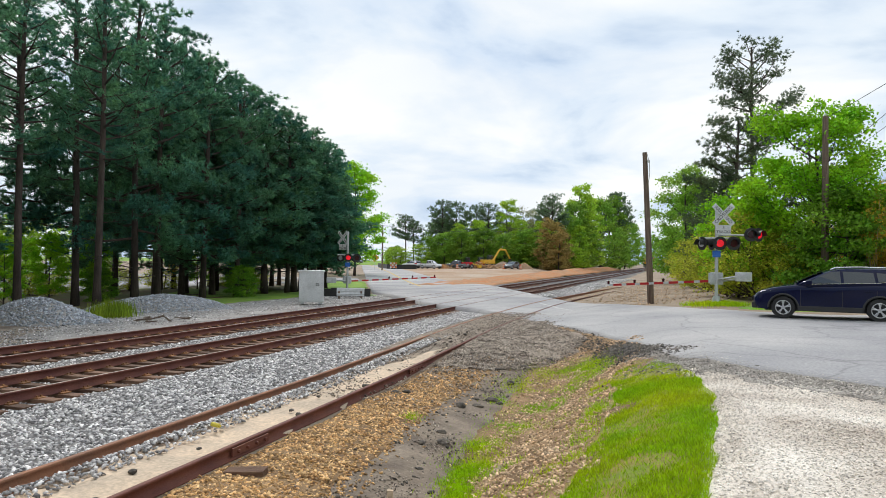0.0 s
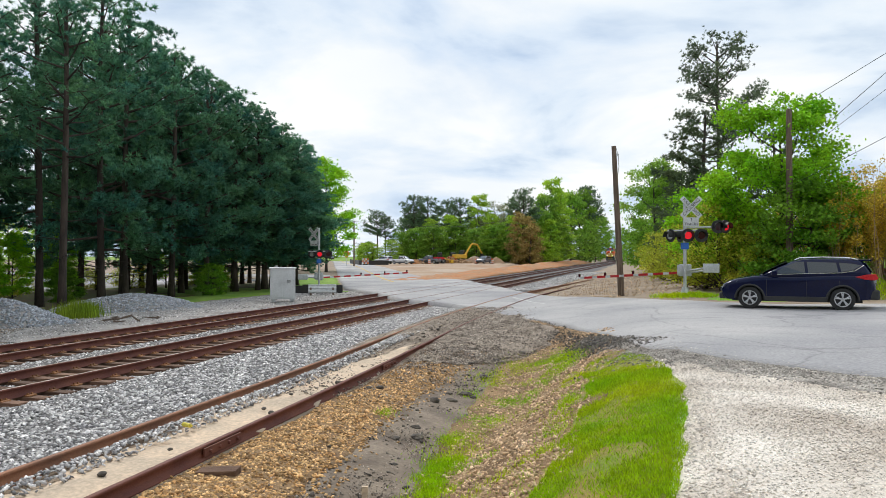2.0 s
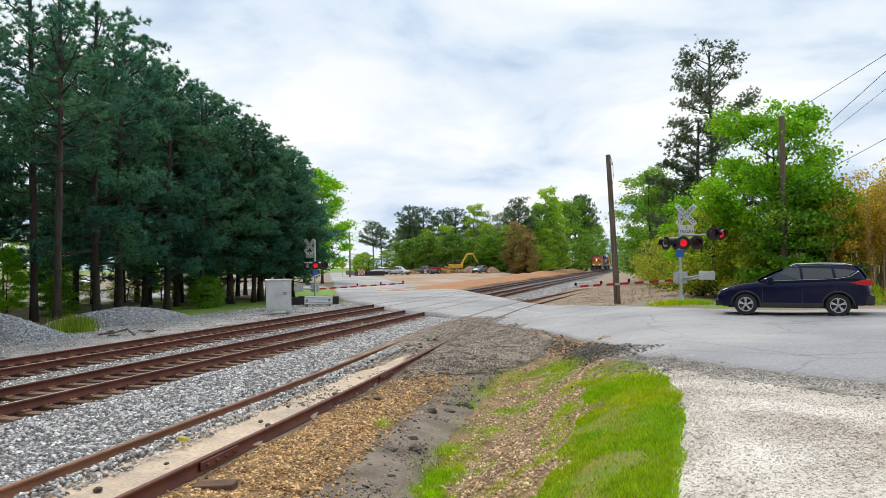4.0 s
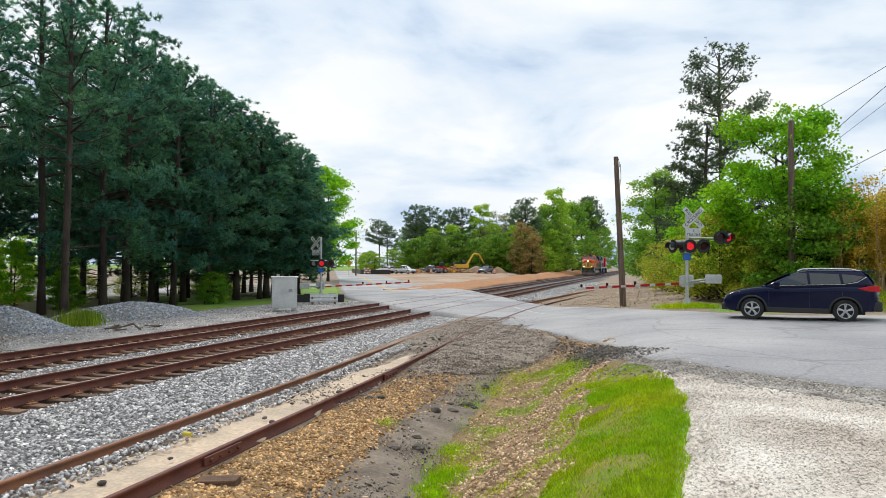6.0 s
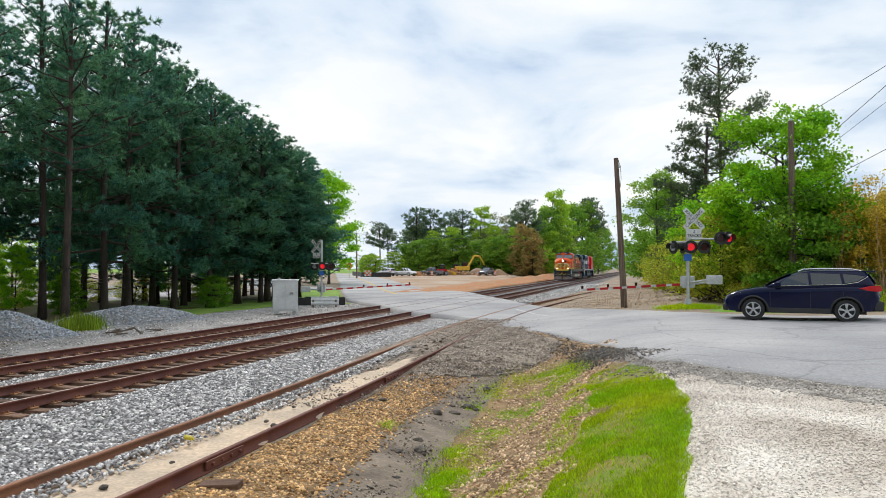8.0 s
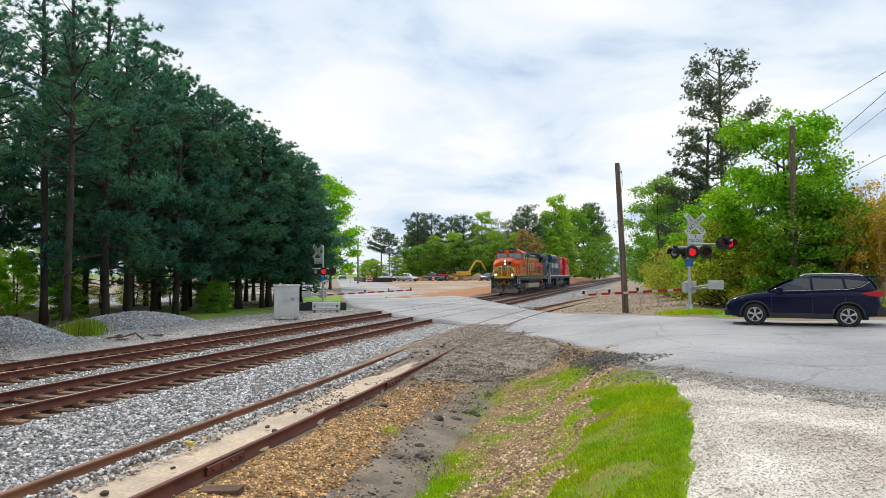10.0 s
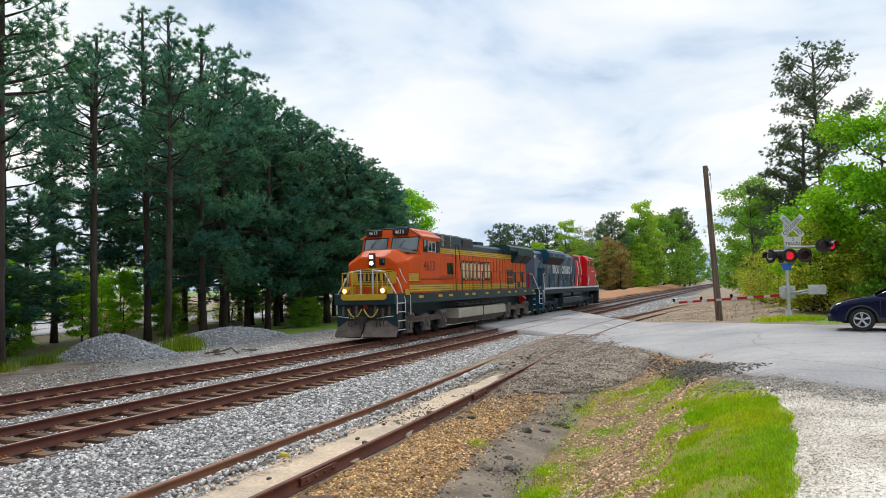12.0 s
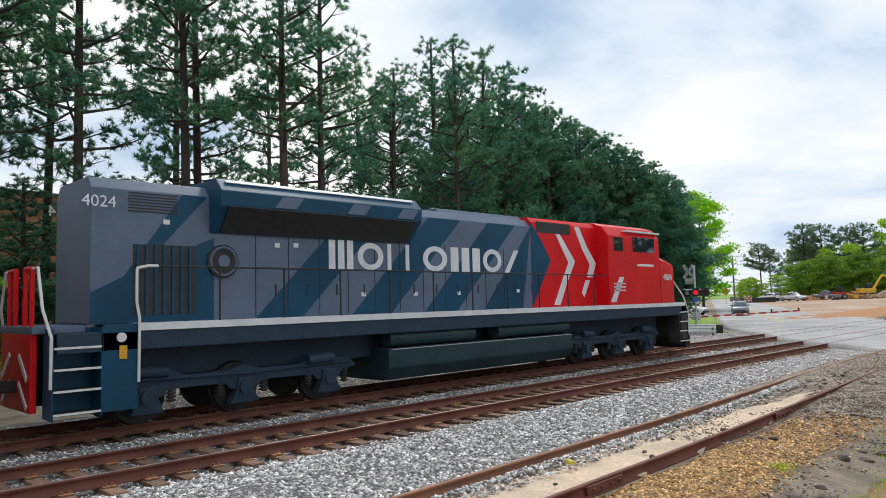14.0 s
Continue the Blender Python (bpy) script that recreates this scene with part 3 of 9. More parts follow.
def make_ground():
    a = np.concatenate([np.linspace(-1500, -80, 14), np.linspace(-70, -22, 20), np.arange(-20, 6, 0.35), np.linspace(7, 40, 26), np.linspace(50, 1500, 14)])
    b = np.concatenate([np.linspace(-400, -20, 8), np.arange(-14, 45, 0.5), np.linspace(46, 220, 80), np.linspace(240, 2500, 16)])
    X, Y = np.meshgrid(a, b)
    Z = ground_z(X, Y) - 0.03
    Z = Z + 0.02 * np.sin(X * 1.7 + Y * 0.6) * np.cos(Y * 1.3)
    nx = len(a)
    i = np.arange(len(b) - 1)[:, None] * nx + np.arange(nx - 1)
    F = np.stack([i, i + 1, i + nx + 1, i + nx], -1).reshape(-1, 4)
    tagged(arrays_ob("ground", np.stack([X, Y, Z], -1).reshape(-1, 3), F, "dirt", smooth=True), "brown packed dirt ground beside the railway", "ground", "", "structure")


make_ground()


def ballast_z(x, y):
    x = np.asarray(x, float) - main_shift(y)
    top = np.interp(x, [-40, -18.6, -17.4, -16.55, -16.35, -14.1, -13.9, -13.3, -12.65, -12.45, -10.2, -10.0, -9.3, -8.6, -7.6, 10], [-0.5, -0.34, -0.24, -0.22, -0.255, -0.255, -0.215, -0.21, -0.215, -0.255, -0.255, -0.215, -0.215, -0.25, -0.3, -0.3])
    return np.maximum(top + main_rise(y), ground_z(x, y) + 0.012)


YB = np.concatenate([np.arange(-60, 45, 0.75), np.linspace(46, 130, 60), np.linspace(140, 420, 30)])
strip("ballast_bed", lambda y: -18.6 + main_shift(y) + 0 * y, lambda y: np.where(y < 40, siding_x(y) - 0.78, -8.0 + main_shift(y)), YB, 40, 0.0, "ballast", 0.25, "grey crushed stone ballast under the tracks", "ballast", zf=ballast_z, relief=0.02)
strip("trackside_gravel", lambda y: -24.5 + 0 * y, lambda y: -18.3 + 0 * y, np.arange(-40, 47, 0.8), 14, 0.015, "grey_dirt", 0.5, "tan gravel verge along the far track", "gravel", relief=0.03)
strip("gravel_apron", line((16, -19.2), (24, -22.5), (36, -24), (50, -24)), lambda y: -17.8 + 0 * y, np.arange(17, 50, 0.6), 14, 0.035, "apron", 0.5, "grey gravel apron round the signal cabinet", "gravel", relief=0.02)
strip("sand_spill", lambda y: siding_x(y) - 0.46 + 0.85 * smooth_step(14, 19.4, y), lambda y: siding_x(y) + 0.69 - 0.28 * smooth_step(15, 19.4, y), np.arange(2, 19.4, 0.15), 14, 0.058, "sand", 0.2, "pale sand spilled between the siding rails", "sand", relief=0.04)


def siding_fill(x, y):
    """Dirt level round the siding: it climbs over the ties towards the road until the rail heads alone show."""
    x, y = np.asarray(x, float), np.asarray(y, float)
    base = ground_z(x, y)
    d = np.abs(x - siding_x(y))
    full = np.maximum(siding_z(y) - 0.165 + 0.135 * smooth_step(16.5, 22, y), base)
    return base + (full - base) * (1 - smooth_step(0.85, 1.55, d))


strip("siding_dirt", lambda y: siding_x(y) - 1.5, lambda y: siding_x(y) + 1.5, np.arange(17.5, 33, 0.3), 22, 0.012, "grey_dirt", 0.15, "grey-brown dirt packed round the siding rails near the road", "dirt", relief=0.012, zf=siding_fill)
strip("siding_dirt", lambda y: siding_x(y) - 0.80, lambda y: siding_x(y) + 0.86, np.arange(-8, 18.2, 0.3), 12, 0.035, "dirt", 0.0, "brown dirt and stones packed round the siding rails", "dirt", relief=0.02)
def apron_z(x, y):
    return ground_z(x, y) - 0.11 * (1 - smooth_step(16.7, 19.0, y))


strip("dirt_apron", lambda y: siding_x(y) + 0.9, line((16.6, -4.4), (17.6, -2.9), (19, -2.4), (21, -2.5), (24, -3.8), (29, -5.9)), np.arange(16.7, 29, 0.3), 18, 0.045, "grey_dirt", 0.35, "grey-brown dirt at the head of the ditch", "dirt", relief=0.05, zf=apron_z)
strip("brown_gravel", lambda y: siding_x(y) + 0.84, line((-6, -3.6), (7.7, -3.85), (11.7, -4.2), (15, -4.2), (20, -3.6), (26, -4.4)), np.arange(-6, 27, 0.3), 16, 0.02, "tan_gravel", 0.15, "golden brown gravel shoulder beside the siding", "gravel", relief=0.05)
strip("ditch_mud", line((-6, -3.7), (7.7, -3.95), (11.7, -4.3), (15, -4.3), (18, -3.9)), line((-6, -2.3), (8.5, -2.7), (11, -3.0), (15, -3.2), (18, -3.4)), np.arange(-6, 18, 0.25), 10, 0.015, "mud", 0.12, "damp grey mud in the drainage ditch", "mud", relief=0.05)
strip("bank_gravel", line((-6, -2.4), (8.5, -2.75), (11, -3.05), (15, -3.25), (18, -3.4), (24, -4.2)), line((-6, -0.6), (12, -0.5), (14, 0.4), (18, -0.4), (24, -3.6)), np.arange(-6, 24.1, 0.25), 16, 0.02, "tan_gravel", 0.12, "tan gravel bank with patches of grass", "gravel", relief=0.05)
GRASS_L = line((-6, -0.8), (6.7, -1.0), (7.9, -0.92), (9.8, -0.84), (12, -0.95), (13.5, -1.1), (14.6, -1.05), (15.3, -0.8))
GRASS_R = line((-6, 0.2), (5.7, 0.27), (7, 0.36), (8.7, 0.53), (9.9, 0.5), (11.5, 0.33), (13.2, 0.0), (14.4, -0.38), (15.3, -0.75))
strip("grass_strip_soil", GRASS_L, lambda y: GRASS_R(y) - 0.1, np.arange(-6, 15.2, 0.2), 12, 0.03, "grass_soil", 0.08, "bright green grass strip along the gravel drive", "grass", relief=0.008)
strip("gravel_drive", line((-6, 0.15), (5.7, 0.22), (7, 0.3), (8.7, 0.48), (9.9, 0.46), (11.5, 0.3), (13.2, -0.05), (14.6, -0.1)), line((-6, 14), (8, 14), (9.5, 9), (11, 3.2), (12.2, 1.8), (14.6, 0.3)), np.arange(-6, 14.7, 0.25), 40, 0.026, "drive", 0.1, "pale crushed gravel drive", "gravel", relief=0.004)

EDGE = line((8.2, 9), (8.6, 8), (10.8, 2.64), (12.1, 1.2), (14, 0.1), (18.5, -0.8), (22, -2.2))
strip("drive_shoulder", lambda y: EDGE(y + 1.3), lambda y: EDGE(y) + 0.3, np.arange(9.0, 16.5, 0.2), 10, 0.03, "shoulder", 0.35, "grey dirty gravel shoulder along the asphalt edge", "gravel", relief=0.004)


def road_z(x, y):
    w = smooth_step(-3.0, -7.0, x) * (1 - smooth_step(-17.5, -24, x))
    return ground_z(x, y) * (1 - w) + (-0.014 + 0 * x) * w + 0.045 * (1 - w)


ROAD_NEAR = [(30, 6), (8, 8.6), (2.64, 10.8), (1.2, 12.1), (0.1, 14), (-0.8, 18.5), (-2.1, 21.6), (-4, 25), (-6, 29.2), (-8.8, 33.2), (-10.5, 34.8), (-12.8, 37), (-16.2, 42.2), (-19, 46), (-22.1, 50.8), (-34.2, 77), (-48.8, 108.8), (-60.6, 134), (-71.2, 157), (-110, 240)]
ROAD_FAR = [(40, 27.5), (14, 27), (5, 27.7), (2.7, 28.4), (1.1, 30), (-1, 33.6), (-2.4, 36.5), (-4.5, 40.5), (-6.3, 43.8), (-8.6, 48.6), (-10, 52.5), (-12.5, 58), (-16.2, 67), (-19.5, 73), (-25.6, 83), (-34.9, 101.5), (-46, 124), (-56.5, 143), (-68, 162), (-106, 243)]


def road_sheet(name, lo, hi, pairs, lift, material, label, category, jag=0.12, steps=8, nx=30):
    """A sheet of roadway between the near and far road edges, from a share lo to a share hi across it."""
    V = []
    P = [np.array(p, float) for p in pairs[0]]
    Q = [np.array(p, float) for p in pairs[1]]
    k = np.linspace(0, len(P) - 1, (len(P) - 1) * steps + 1)
    for t in k:
        i = min(int(t), len(P) - 2)
        f = t - i
        a, b = P[i] * (1 - f) + P[i + 1] * f, Q[i] * (1 - f) + Q[i + 1] * f
        d = (b - a) / np.linalg.norm(b - a)
        a = a + d * jag * (noise.noise((a[0] * 0.9, a[1] * 0.9, 3.3)) + 0.7 * noise.noise((a[0] * 3.3, a[1] * 3.3, 1.3)))
        b = b + d * jag * (noise.noise((b[0] * 0.9, b[1] * 0.9, 9.3)) + 0.7 * noise.noise((b[0] * 3.3, b[1] * 3.3, 2.3)))
        us = np.linspace(lo, hi, nx - 2)
        for j, u in enumerate([us[0], *us, us[-1]]):
            p = a * (1 - u) + b * u
            rim = j in (0, nx - 1)
            if rim:
                p = p + d * (0.10 if j else -0.10)
            V.append((p[0], p[1], float(road_z(p[0], p[1])) + lift - (0.20 if rim and lift == 0 else 0)))
    i = np.arange(len(k) - 1)[:, None] * nx + np.arange(nx - 1)
    F = np.stack([i, i + nx, i + nx + 1, i + 1], -1).reshape(-1, 4)
    return tagged(arrays_ob(name, V, F, material, smooth=True), label, category, "", "structure")


road_sheet("road", 0, 1, (ROAD_NEAR, ROAD_FAR), 0.0, "asphalt", "worn pale grey asphalt road over the railway", "road")
road_sheet("centre_line", 0.49, 0.51, (ROAD_NEAR[14:], ROAD_FAR[14:]), 0.008, "yellow_line", "faded yellow centre line on the far road", "road marking", jag=0, nx=5)
strip("road_mark", lambda y: -5.5 - 0.42 * (y - 36), lambda y: -5.35 - 0.42 * (y - 36), np.arange(36.0, 40.5, 0.3), 4, 0.008, "white_line", 0.08, "worn white paint line beside the siding rails", "road marking", zf=road_z)
strip("road_mark", lambda y: -4.6 - 0.42 * (y - 34), lambda y: -4.5 - 0.42 * (y - 34), np.arange(34.0, 36.5, 0.3), 4, 0.008, "white_line", 0.08, "worn white paint line beside the siding rails", "road marking", zf=road_z)
# pavement of the side drive that climbs behind the dark car
strip("side_drive", line((27.5, 8.5), (33, 10.5), (45, 14), (70, 22)), line((27.5, 40), (33, 42), (45, 46), (70, 52)), np.arange(27.5, 70, 1.5), 12, 0.04, "asphalt", 0.1, "grey paved side drive beside the road", "pavement")
strip("site_yard", lambda y: np.interp(y, [73, 83, 101.5, 124, 143, 162, 243, 300], [-20, -25.9, -35.3, -46.5, -57.1, -68.6, -106.6, -132]), lambda y: np.interp(y, [73, 90, 120, 180, 300], [-20, -22, -24, -30, -40]), np.concatenate([np.arange(73, 120, 2), np.arange(122, 300, 6)]), 24, 0.03, "far_dirt", 0.3, "graded pale construction yard", "bare ground", relief=0.05)


def orange_z(x, y):
    u = (np.asarray(x, float) + 21.5 - main_shift(y)) / 2.6
    return ground_z(x, y) + 0.75 * np.exp(-u * u) * smooth_step(72, 84, y) * (1 + 0.25 * np.sin(y * 0.21) + 0.15 * np.sin(y * 0.63)) * (0.6 + 0.6 * smooth_step(85, 150, y))


strip("orange_clay_bank", lambda y: -27 + main_shift(y), lambda y: -18.4 + main_shift(y), np.arange(72, 235, 1.6), 18, 0.045, "orange_dirt", 0.4, "orange clay spoil bank beside the track", "earth bank", zf=orange_z, relief=0.12)
strip("far_field", lambda y: -1400 + 0 * y, lambda y: np.interp(y, [175, 185, 2400], [-75, -30, -60]), np.concatenate([np.arange(175, 260, 6), np.linspace(280, 2400, 20)]), 20, 0.06, "lawn", 0.0, "green field beyond the trees", "field")
strip("far_field", lambda y: np.interp(y, [40, 70, 2400], [46, 24, 60]), lambda y: 1400 + 0 * y, np.concatenate([np.arange(40, 200, 8), np.linspace(220, 2400, 20)]), 20, 0.06, "lawn", 0.0, "green field behind the roadside trees", "field")
strip("lawn", line((30, -27), (52, -40)), line((30, -24.2), (44, -24.0), (49.5, -22.8), (52, -25)), np.arange(30, 52, 0.7), 14, 0.03, "lawn", 0.3, "green lawn under the pines", "lawn")
strip("forest_floor", lambda y: -42 + 0 * y, lambda y: np.interp(y, [-60, 16, 25, 40, 62], [-24.3, -24.3, -25.5, -28, -33]), np.arange(-60, 62, 1.5), 14, 0.02, "forest_floor", 0.5, "brown needle litter under the pines", "forest floor", relief=0.06)
strip("parking_lot", lambda y: -75 + 0 * y, lambda y: np.interp(y, [-30, 30, 75], [-43, -43, -40]), np.arange(-30, 75, 3), 10, 0.05, "asphalt", 0.1, "pale asphalt car park behind the pines", "car park")
strip("side_street", lambda y: -120 + 0 * y, lambda y: np.interp(y, [80, 88], [-36.5, -40.5]), np.arange(80, 88.1, 1.0), 60, 0.05, "asphalt", 0.0, "pale asphalt side street joining the far road", "road")
strip("road_verge", line((46.5, -24.0), (50.8, -26.5), (62, -33), (79, -42)), line((46.5, -19.7), (50.8, -22.6), (62, -27.6), (77, -34.6), (79, -35.5)), np.arange(46.5, 79, 0.8), 12, 0.035, "lawn", 0.35, "grassy verge beside the far road", "grass verge", relief=0.03)


def slope_z(x, y):
    u = np.asarray(x, float) - np.interp(y, [30, 34, 60, 75], [2.2, 4.2, 9, 12])
    return ground_z(x, y) - 0.12 + 0.17 * smooth_step(30, 31.5, y) + 0.9 * smooth_step(0.2, 3.5, u) * smooth_step(30, 35, y)


strip("grassy_slope", line((30, 2.2), (34, 4.2), (60, 9), (75, 12)), line((30, 6.4), (34, 9), (60, 18), (75, 24)), np.arange(30, 75, 1.2), 12, 0.0, "lawn", 0.3, "grassy slope below the trees", "grass bank", relief=0.08, zf=slope_z)


# ---- stones, clods and blades of grass ----


def scatter(name, P, size, material, label, category, flat=0.75):
    """Many small angular stones in one mesh. P: places (n, 3); size: (n,) metres across."""
    n = len(P)
    base = np.array([(1, 0, 0), (-0.5, 0.87, 0), (-0.5, -0.87, 0), (0.35, 0.6, 0.75), (0.35, -0.6, 0.75), (-0.7, 0, 0.75)]) * 0.5
    V = base[None] * (1 + 0.5 * (RNG.random((n, 6, 3)) - 0.5))
    a = RNG.random(n) * math.tau
    c, s = np.cos(a)[:, None], np.sin(a)[:, None]
    tilt = (RNG.random((n, 2)) - 0.5) * 1.3
    x, y, z = V[..., 0], V[..., 1], V[..., 2] * flat
    z = z + tilt[:, :1] * x + tilt[:, 1:] * y
    V = np.stack([c * x - s * y, s * x + c * y, z], -1) * np.asarray(size)[:, None, None] + P[:, None]
    tri = np.array([(0, 3, 4), (0, 1, 3), (1, 5, 3), (1, 2, 5), (2, 4, 5), (2, 0, 4), (3, 5, 4), (0, 2, 1)])
    F = (np.arange(n)[:, None, None] * 6 + tri[None]).reshape(-1, 3)
    return tagged(arrays_ob(name, V.reshape(-1, 3), F, material), label, category, "", "stuff")


def rand_in(n, x0, x1, y0, y1, power=1.0):
    y = y0 + (y1 - y0) * RNG.random(n) ** power
    return x0 + (x1 - x0) * RNG.random(n), y


def make_stones():
    # ballast: the stretch in front of the near track, then between and behind the tracks
    x, y = rand_in(62000, -10.35, -6.2, 1.5, 37, 1.35)
    k = x < siding_x(y) - 0.72 + 0.25 * (RNG.random(len(x)) - 0.5)
    x, y = x[k], y[k]
    scatter("ballast_stones", np.stack([x, y, ballast_z(x, y) - 0.012], 1), 0.05 + 0.05 * RNG.random(len(x)), "stone", "grey crushed ballast stones beside the near track", "ballast")
    x, y = rand_in(58000, -18.3, -10.3, -1, 42, 1.2)
    scatter("ballast_stones", np.stack([x, y, ballast_z(x, y) - 0.018], 1), 0.05 + 0.05 * RNG.random(len(x)), "stone", "grey ballast stones between the tracks", "ballast")
    x, y = rand_in(9000, -10.5, -7.0, 52, 110, 1.5)
    x = x + main_shift(y) + 1.2 * (y - 52) / 58
    scatter("ballast_stones", np.stack([x, y, ballast_z(x, y) - 0.01], 1), 0.07 + 0.08 * RNG.random(len(x)), "stone", "grey ballast stones beyond the crossing", "ballast")
    # stones that have rolled between the siding rails
    y = 3 + 24 * RNG.random(4200)
    x = siding_x(y) - 0.62 + 0.5 * RNG.random(len(y)) ** 2.2
    scatter("ballast_stones", np.stack([x, y, ground_z(x, y) + 0.09], 1), 0.04 + 0.05 * RNG.random(len(x)), "stone", "grey stones inside the siding rails", "ballast")
    x, y = rand_in(42000, -5.4, -3.4, 2, 27, 1.3)
    k = (x > siding_x(y) + 0.80) & (x < np.interp(y, [2, 7.7, 11.7, 15, 20, 26], [-3.75, -3.85, -4.2, -4.2, -3.6, -4.4]) + 0.18 * RNG.normal(size=len(x)))
    x, y = x[k], y[k]
    z = ground_z(x, y) + 0.02 + 0.05 * np.array([noise.noise((a * 0.9, b * 0.9, 1.7)) + 0.5 * noise.noise((a * 3.1, b * 3.1, 4.7)) for a, b in zip(x, y)])
    near = y + 1.5 * RNG.normal(size=len(y)) < 16.5
    scatter("dirt_stones", np.stack([x, y, z + 0.012], 1)[~near], (0.02 + 0.06 * RNG.random(len(x)) ** 2)[~near], "grey_dirt_stone", "grey-brown stones at the head of the ditch", "gravel")
    x, y, z = x[near], y[near], z[near]
    scatter("brown_gravel_stones", np.stack([x, y, z - 0.01], 1), 0.028 + 0.05 * RNG.random(len(x)), "tan_stone", "golden brown gravel beside the siding", "gravel")
    x, y = rand_in(15000, -3.1, -0.7, 3, 20, 1.2)
    k = x > np.interp(y, [3, 8.5, 11, 15, 18], [-2.5, -2.65, -2.9, -3.1, -3.4]) + 0.12 * RNG.normal(size=len(x))
    x, y = x[k], y[k]
    z = ground_z(x, y) + 0.02 + 0.05 * np.array([noise.noise((a * 0.9, b * 0.9, 1.7)) + 0.5 * noise.noise((a * 3.1, b * 3.1, 4.7)) for a, b in zip(x, y)])
    scatter("bank_stones", np.stack([x, y, z - 0.008], 1), 0.025 + 0.06 * RNG.random(len(x)), "bank_stone", "tan gravel on the ditch bank", "gravel")
    x, y = rand_in(130000, 0.2, 7.5, 3.4, 13, 1.25)
    k = (x > GRASS_R(y) - 0.12 + 0.08 * RNG.random(len(x))) & (x < np.interp(y, [8, 9.5, 11, 12.2, 13.2], [12, 8, 3.0, 1.7, 0.8]))
    x, y = x[k], y[k]
    scatter("drive_stones", np.stack([x, y, ground_z(x, y) + 0.027], 1), 0.010 + 0.024 * RNG.random(len(x)) ** 2.2, "drive_stone", "pale crushed stones on the drive", "gravel", flat=0.45)
    t, u = 9.0 + 7.3 * RNG.random(16000), RNG.random(16000)
    x = EDGE(t + 1.3) * (1 - u) + (EDGE(t) + 0.3) * u + 0.3 * RNG.normal(size=len(t))
    k = x < 7
    x, t = x[k], t[k]
    scatter("shoulder_stones", np.stack([x, t, ground_z(x, t) + 0.032], 1), 0.012 + 0.035 * RNG.random(len(x)) ** 2.5, "shoulder_stone", "dirty grey stones along the asphalt edge", "gravel")
    # small clods on the mud, stones on the dirt by the siding and beyond the road
    y = 3 + 15 * RNG.random(1500)
    x = -3.3 + 0.42 * RNG.normal(size=1500) - 0.03 * (y - 8)
    scatter("mud_clods", np.stack([x, y, ground_z(x, y) + 0.01], 1), 0.02 + 0.06 * RNG.random(1500) ** 3, "rock", "dark clods on the ditch mud", "clods")
    y = 12 + 20 * RNG.random(5200)
    x = siding_x(y) + 0.75 * RNG.normal(size=len(y)) + 0.4
    scatter("dirt_stones", np.stack([x, y, np.maximum(siding_fill(x, y), ground_z(x, y)) + 0.02], 1), 0.02 + 0.05 * RNG.random(len(x)) ** 2, "grey_dirt_stone", "brown stones packed round the siding", "gravel")
    # thin stones over the gravel apron and the verge beyond the tracks
    x, y = rand_in(16000, -23.5, -18.2, 8, 47, 1.0)
    k = x > np.interp(y, [8, 16, 24, 36, 50], [-23, -21.5, -22.5, -24, -24])
    x, y = x[k], y[k]
    scatter("apron_stones", np.stack([x, y, ground_z(x, y) + 0.03], 1), 0.03 + 0.06 * RNG.random(len(x)) ** 2, "stone", "loose grey stones on the apron by the cabinet", "gravel")
    x, y = rand_in(5200, -8.5, 2.5, 36, 90, 1.4)
    k = (x > np.interp(y, [36, 40.5, 43.8, 48.6, 52.5, 90], [-2.2, -4.3, -6.1, -8.4, -9.5, -9]))
    x, y = x[k], y[k]
    scatter("dirt_stones", np.stack([x, y, ground_z(x, y) - 0.02], 1), 0.03 + 0.11 * RNG.random(len(x)) ** 3, "bank_stone", "scattered stones on the dirt beyond the road", "gravel")
    y = 16.4 + 12.0 * RNG.random(22000) ** 1.2
    x0, x1 = siding_x(y) + 0.9, np.interp(y, [16.6, 17.6, 19, 21, 24, 29], [-4.2, -2.9, -2.4, -2.5, -3.8, -5.9])
    x = x0 + (x1 - x0) * RNG.random(len(y))
    z = ground_z(x, y) + 0.04 + 0.05 * np.array([noise.noise((a * 0.9, b * 0.9, 1.7)) + 0.5 * noise.noise((a * 3.1, b * 3.1, 4.7)) for a, b in zip(x, y)])
    scatter("dirt_stones", np.stack([x, y, z], 1), 0.015 + 0.06 * RNG.random(len(x)) ** 2.4, "grey_dirt_stone", "grey-brown stones on the dirt at the head of the ditch", "gravel")
    y = 3 + 15 * RNG.random(6500)
    x = -3.35 + 0.36 * RNG.normal(size=len(y)) - 0.03 * (y - 8)
    scatter("mud_pebbles", np.stack([x, y, ground_z(x, y) + 0.012], 1), 0.012 + 0.035 * RNG.random(len(y)) ** 2.5, "grey_dirt_stone", "small stones washed onto the ditch mud", "gravel")
    # crumbled dark asphalt along the road edge
    t = RNG.random(5200)
    pts = np.array([(2.6, 10.8), (1.2, 12.1), (0.1, 14), (-0.8, 18.5), (-2.1, 21.6), (-4, 25), (-6, 29.2)])
    s = (0.16 + 0.84 * t ** 0.8) * (len(pts) - 1)
    x, y = np.interp(s, range(len(pts)), pts[:, 0]), np.interp(s, range(len(pts)), pts[:, 1])
    x, y = x + 0.4 * RNG.normal(size=len(t)) - 0.55, y + 0.35 * RNG.normal(size=len(t)) - 0.45
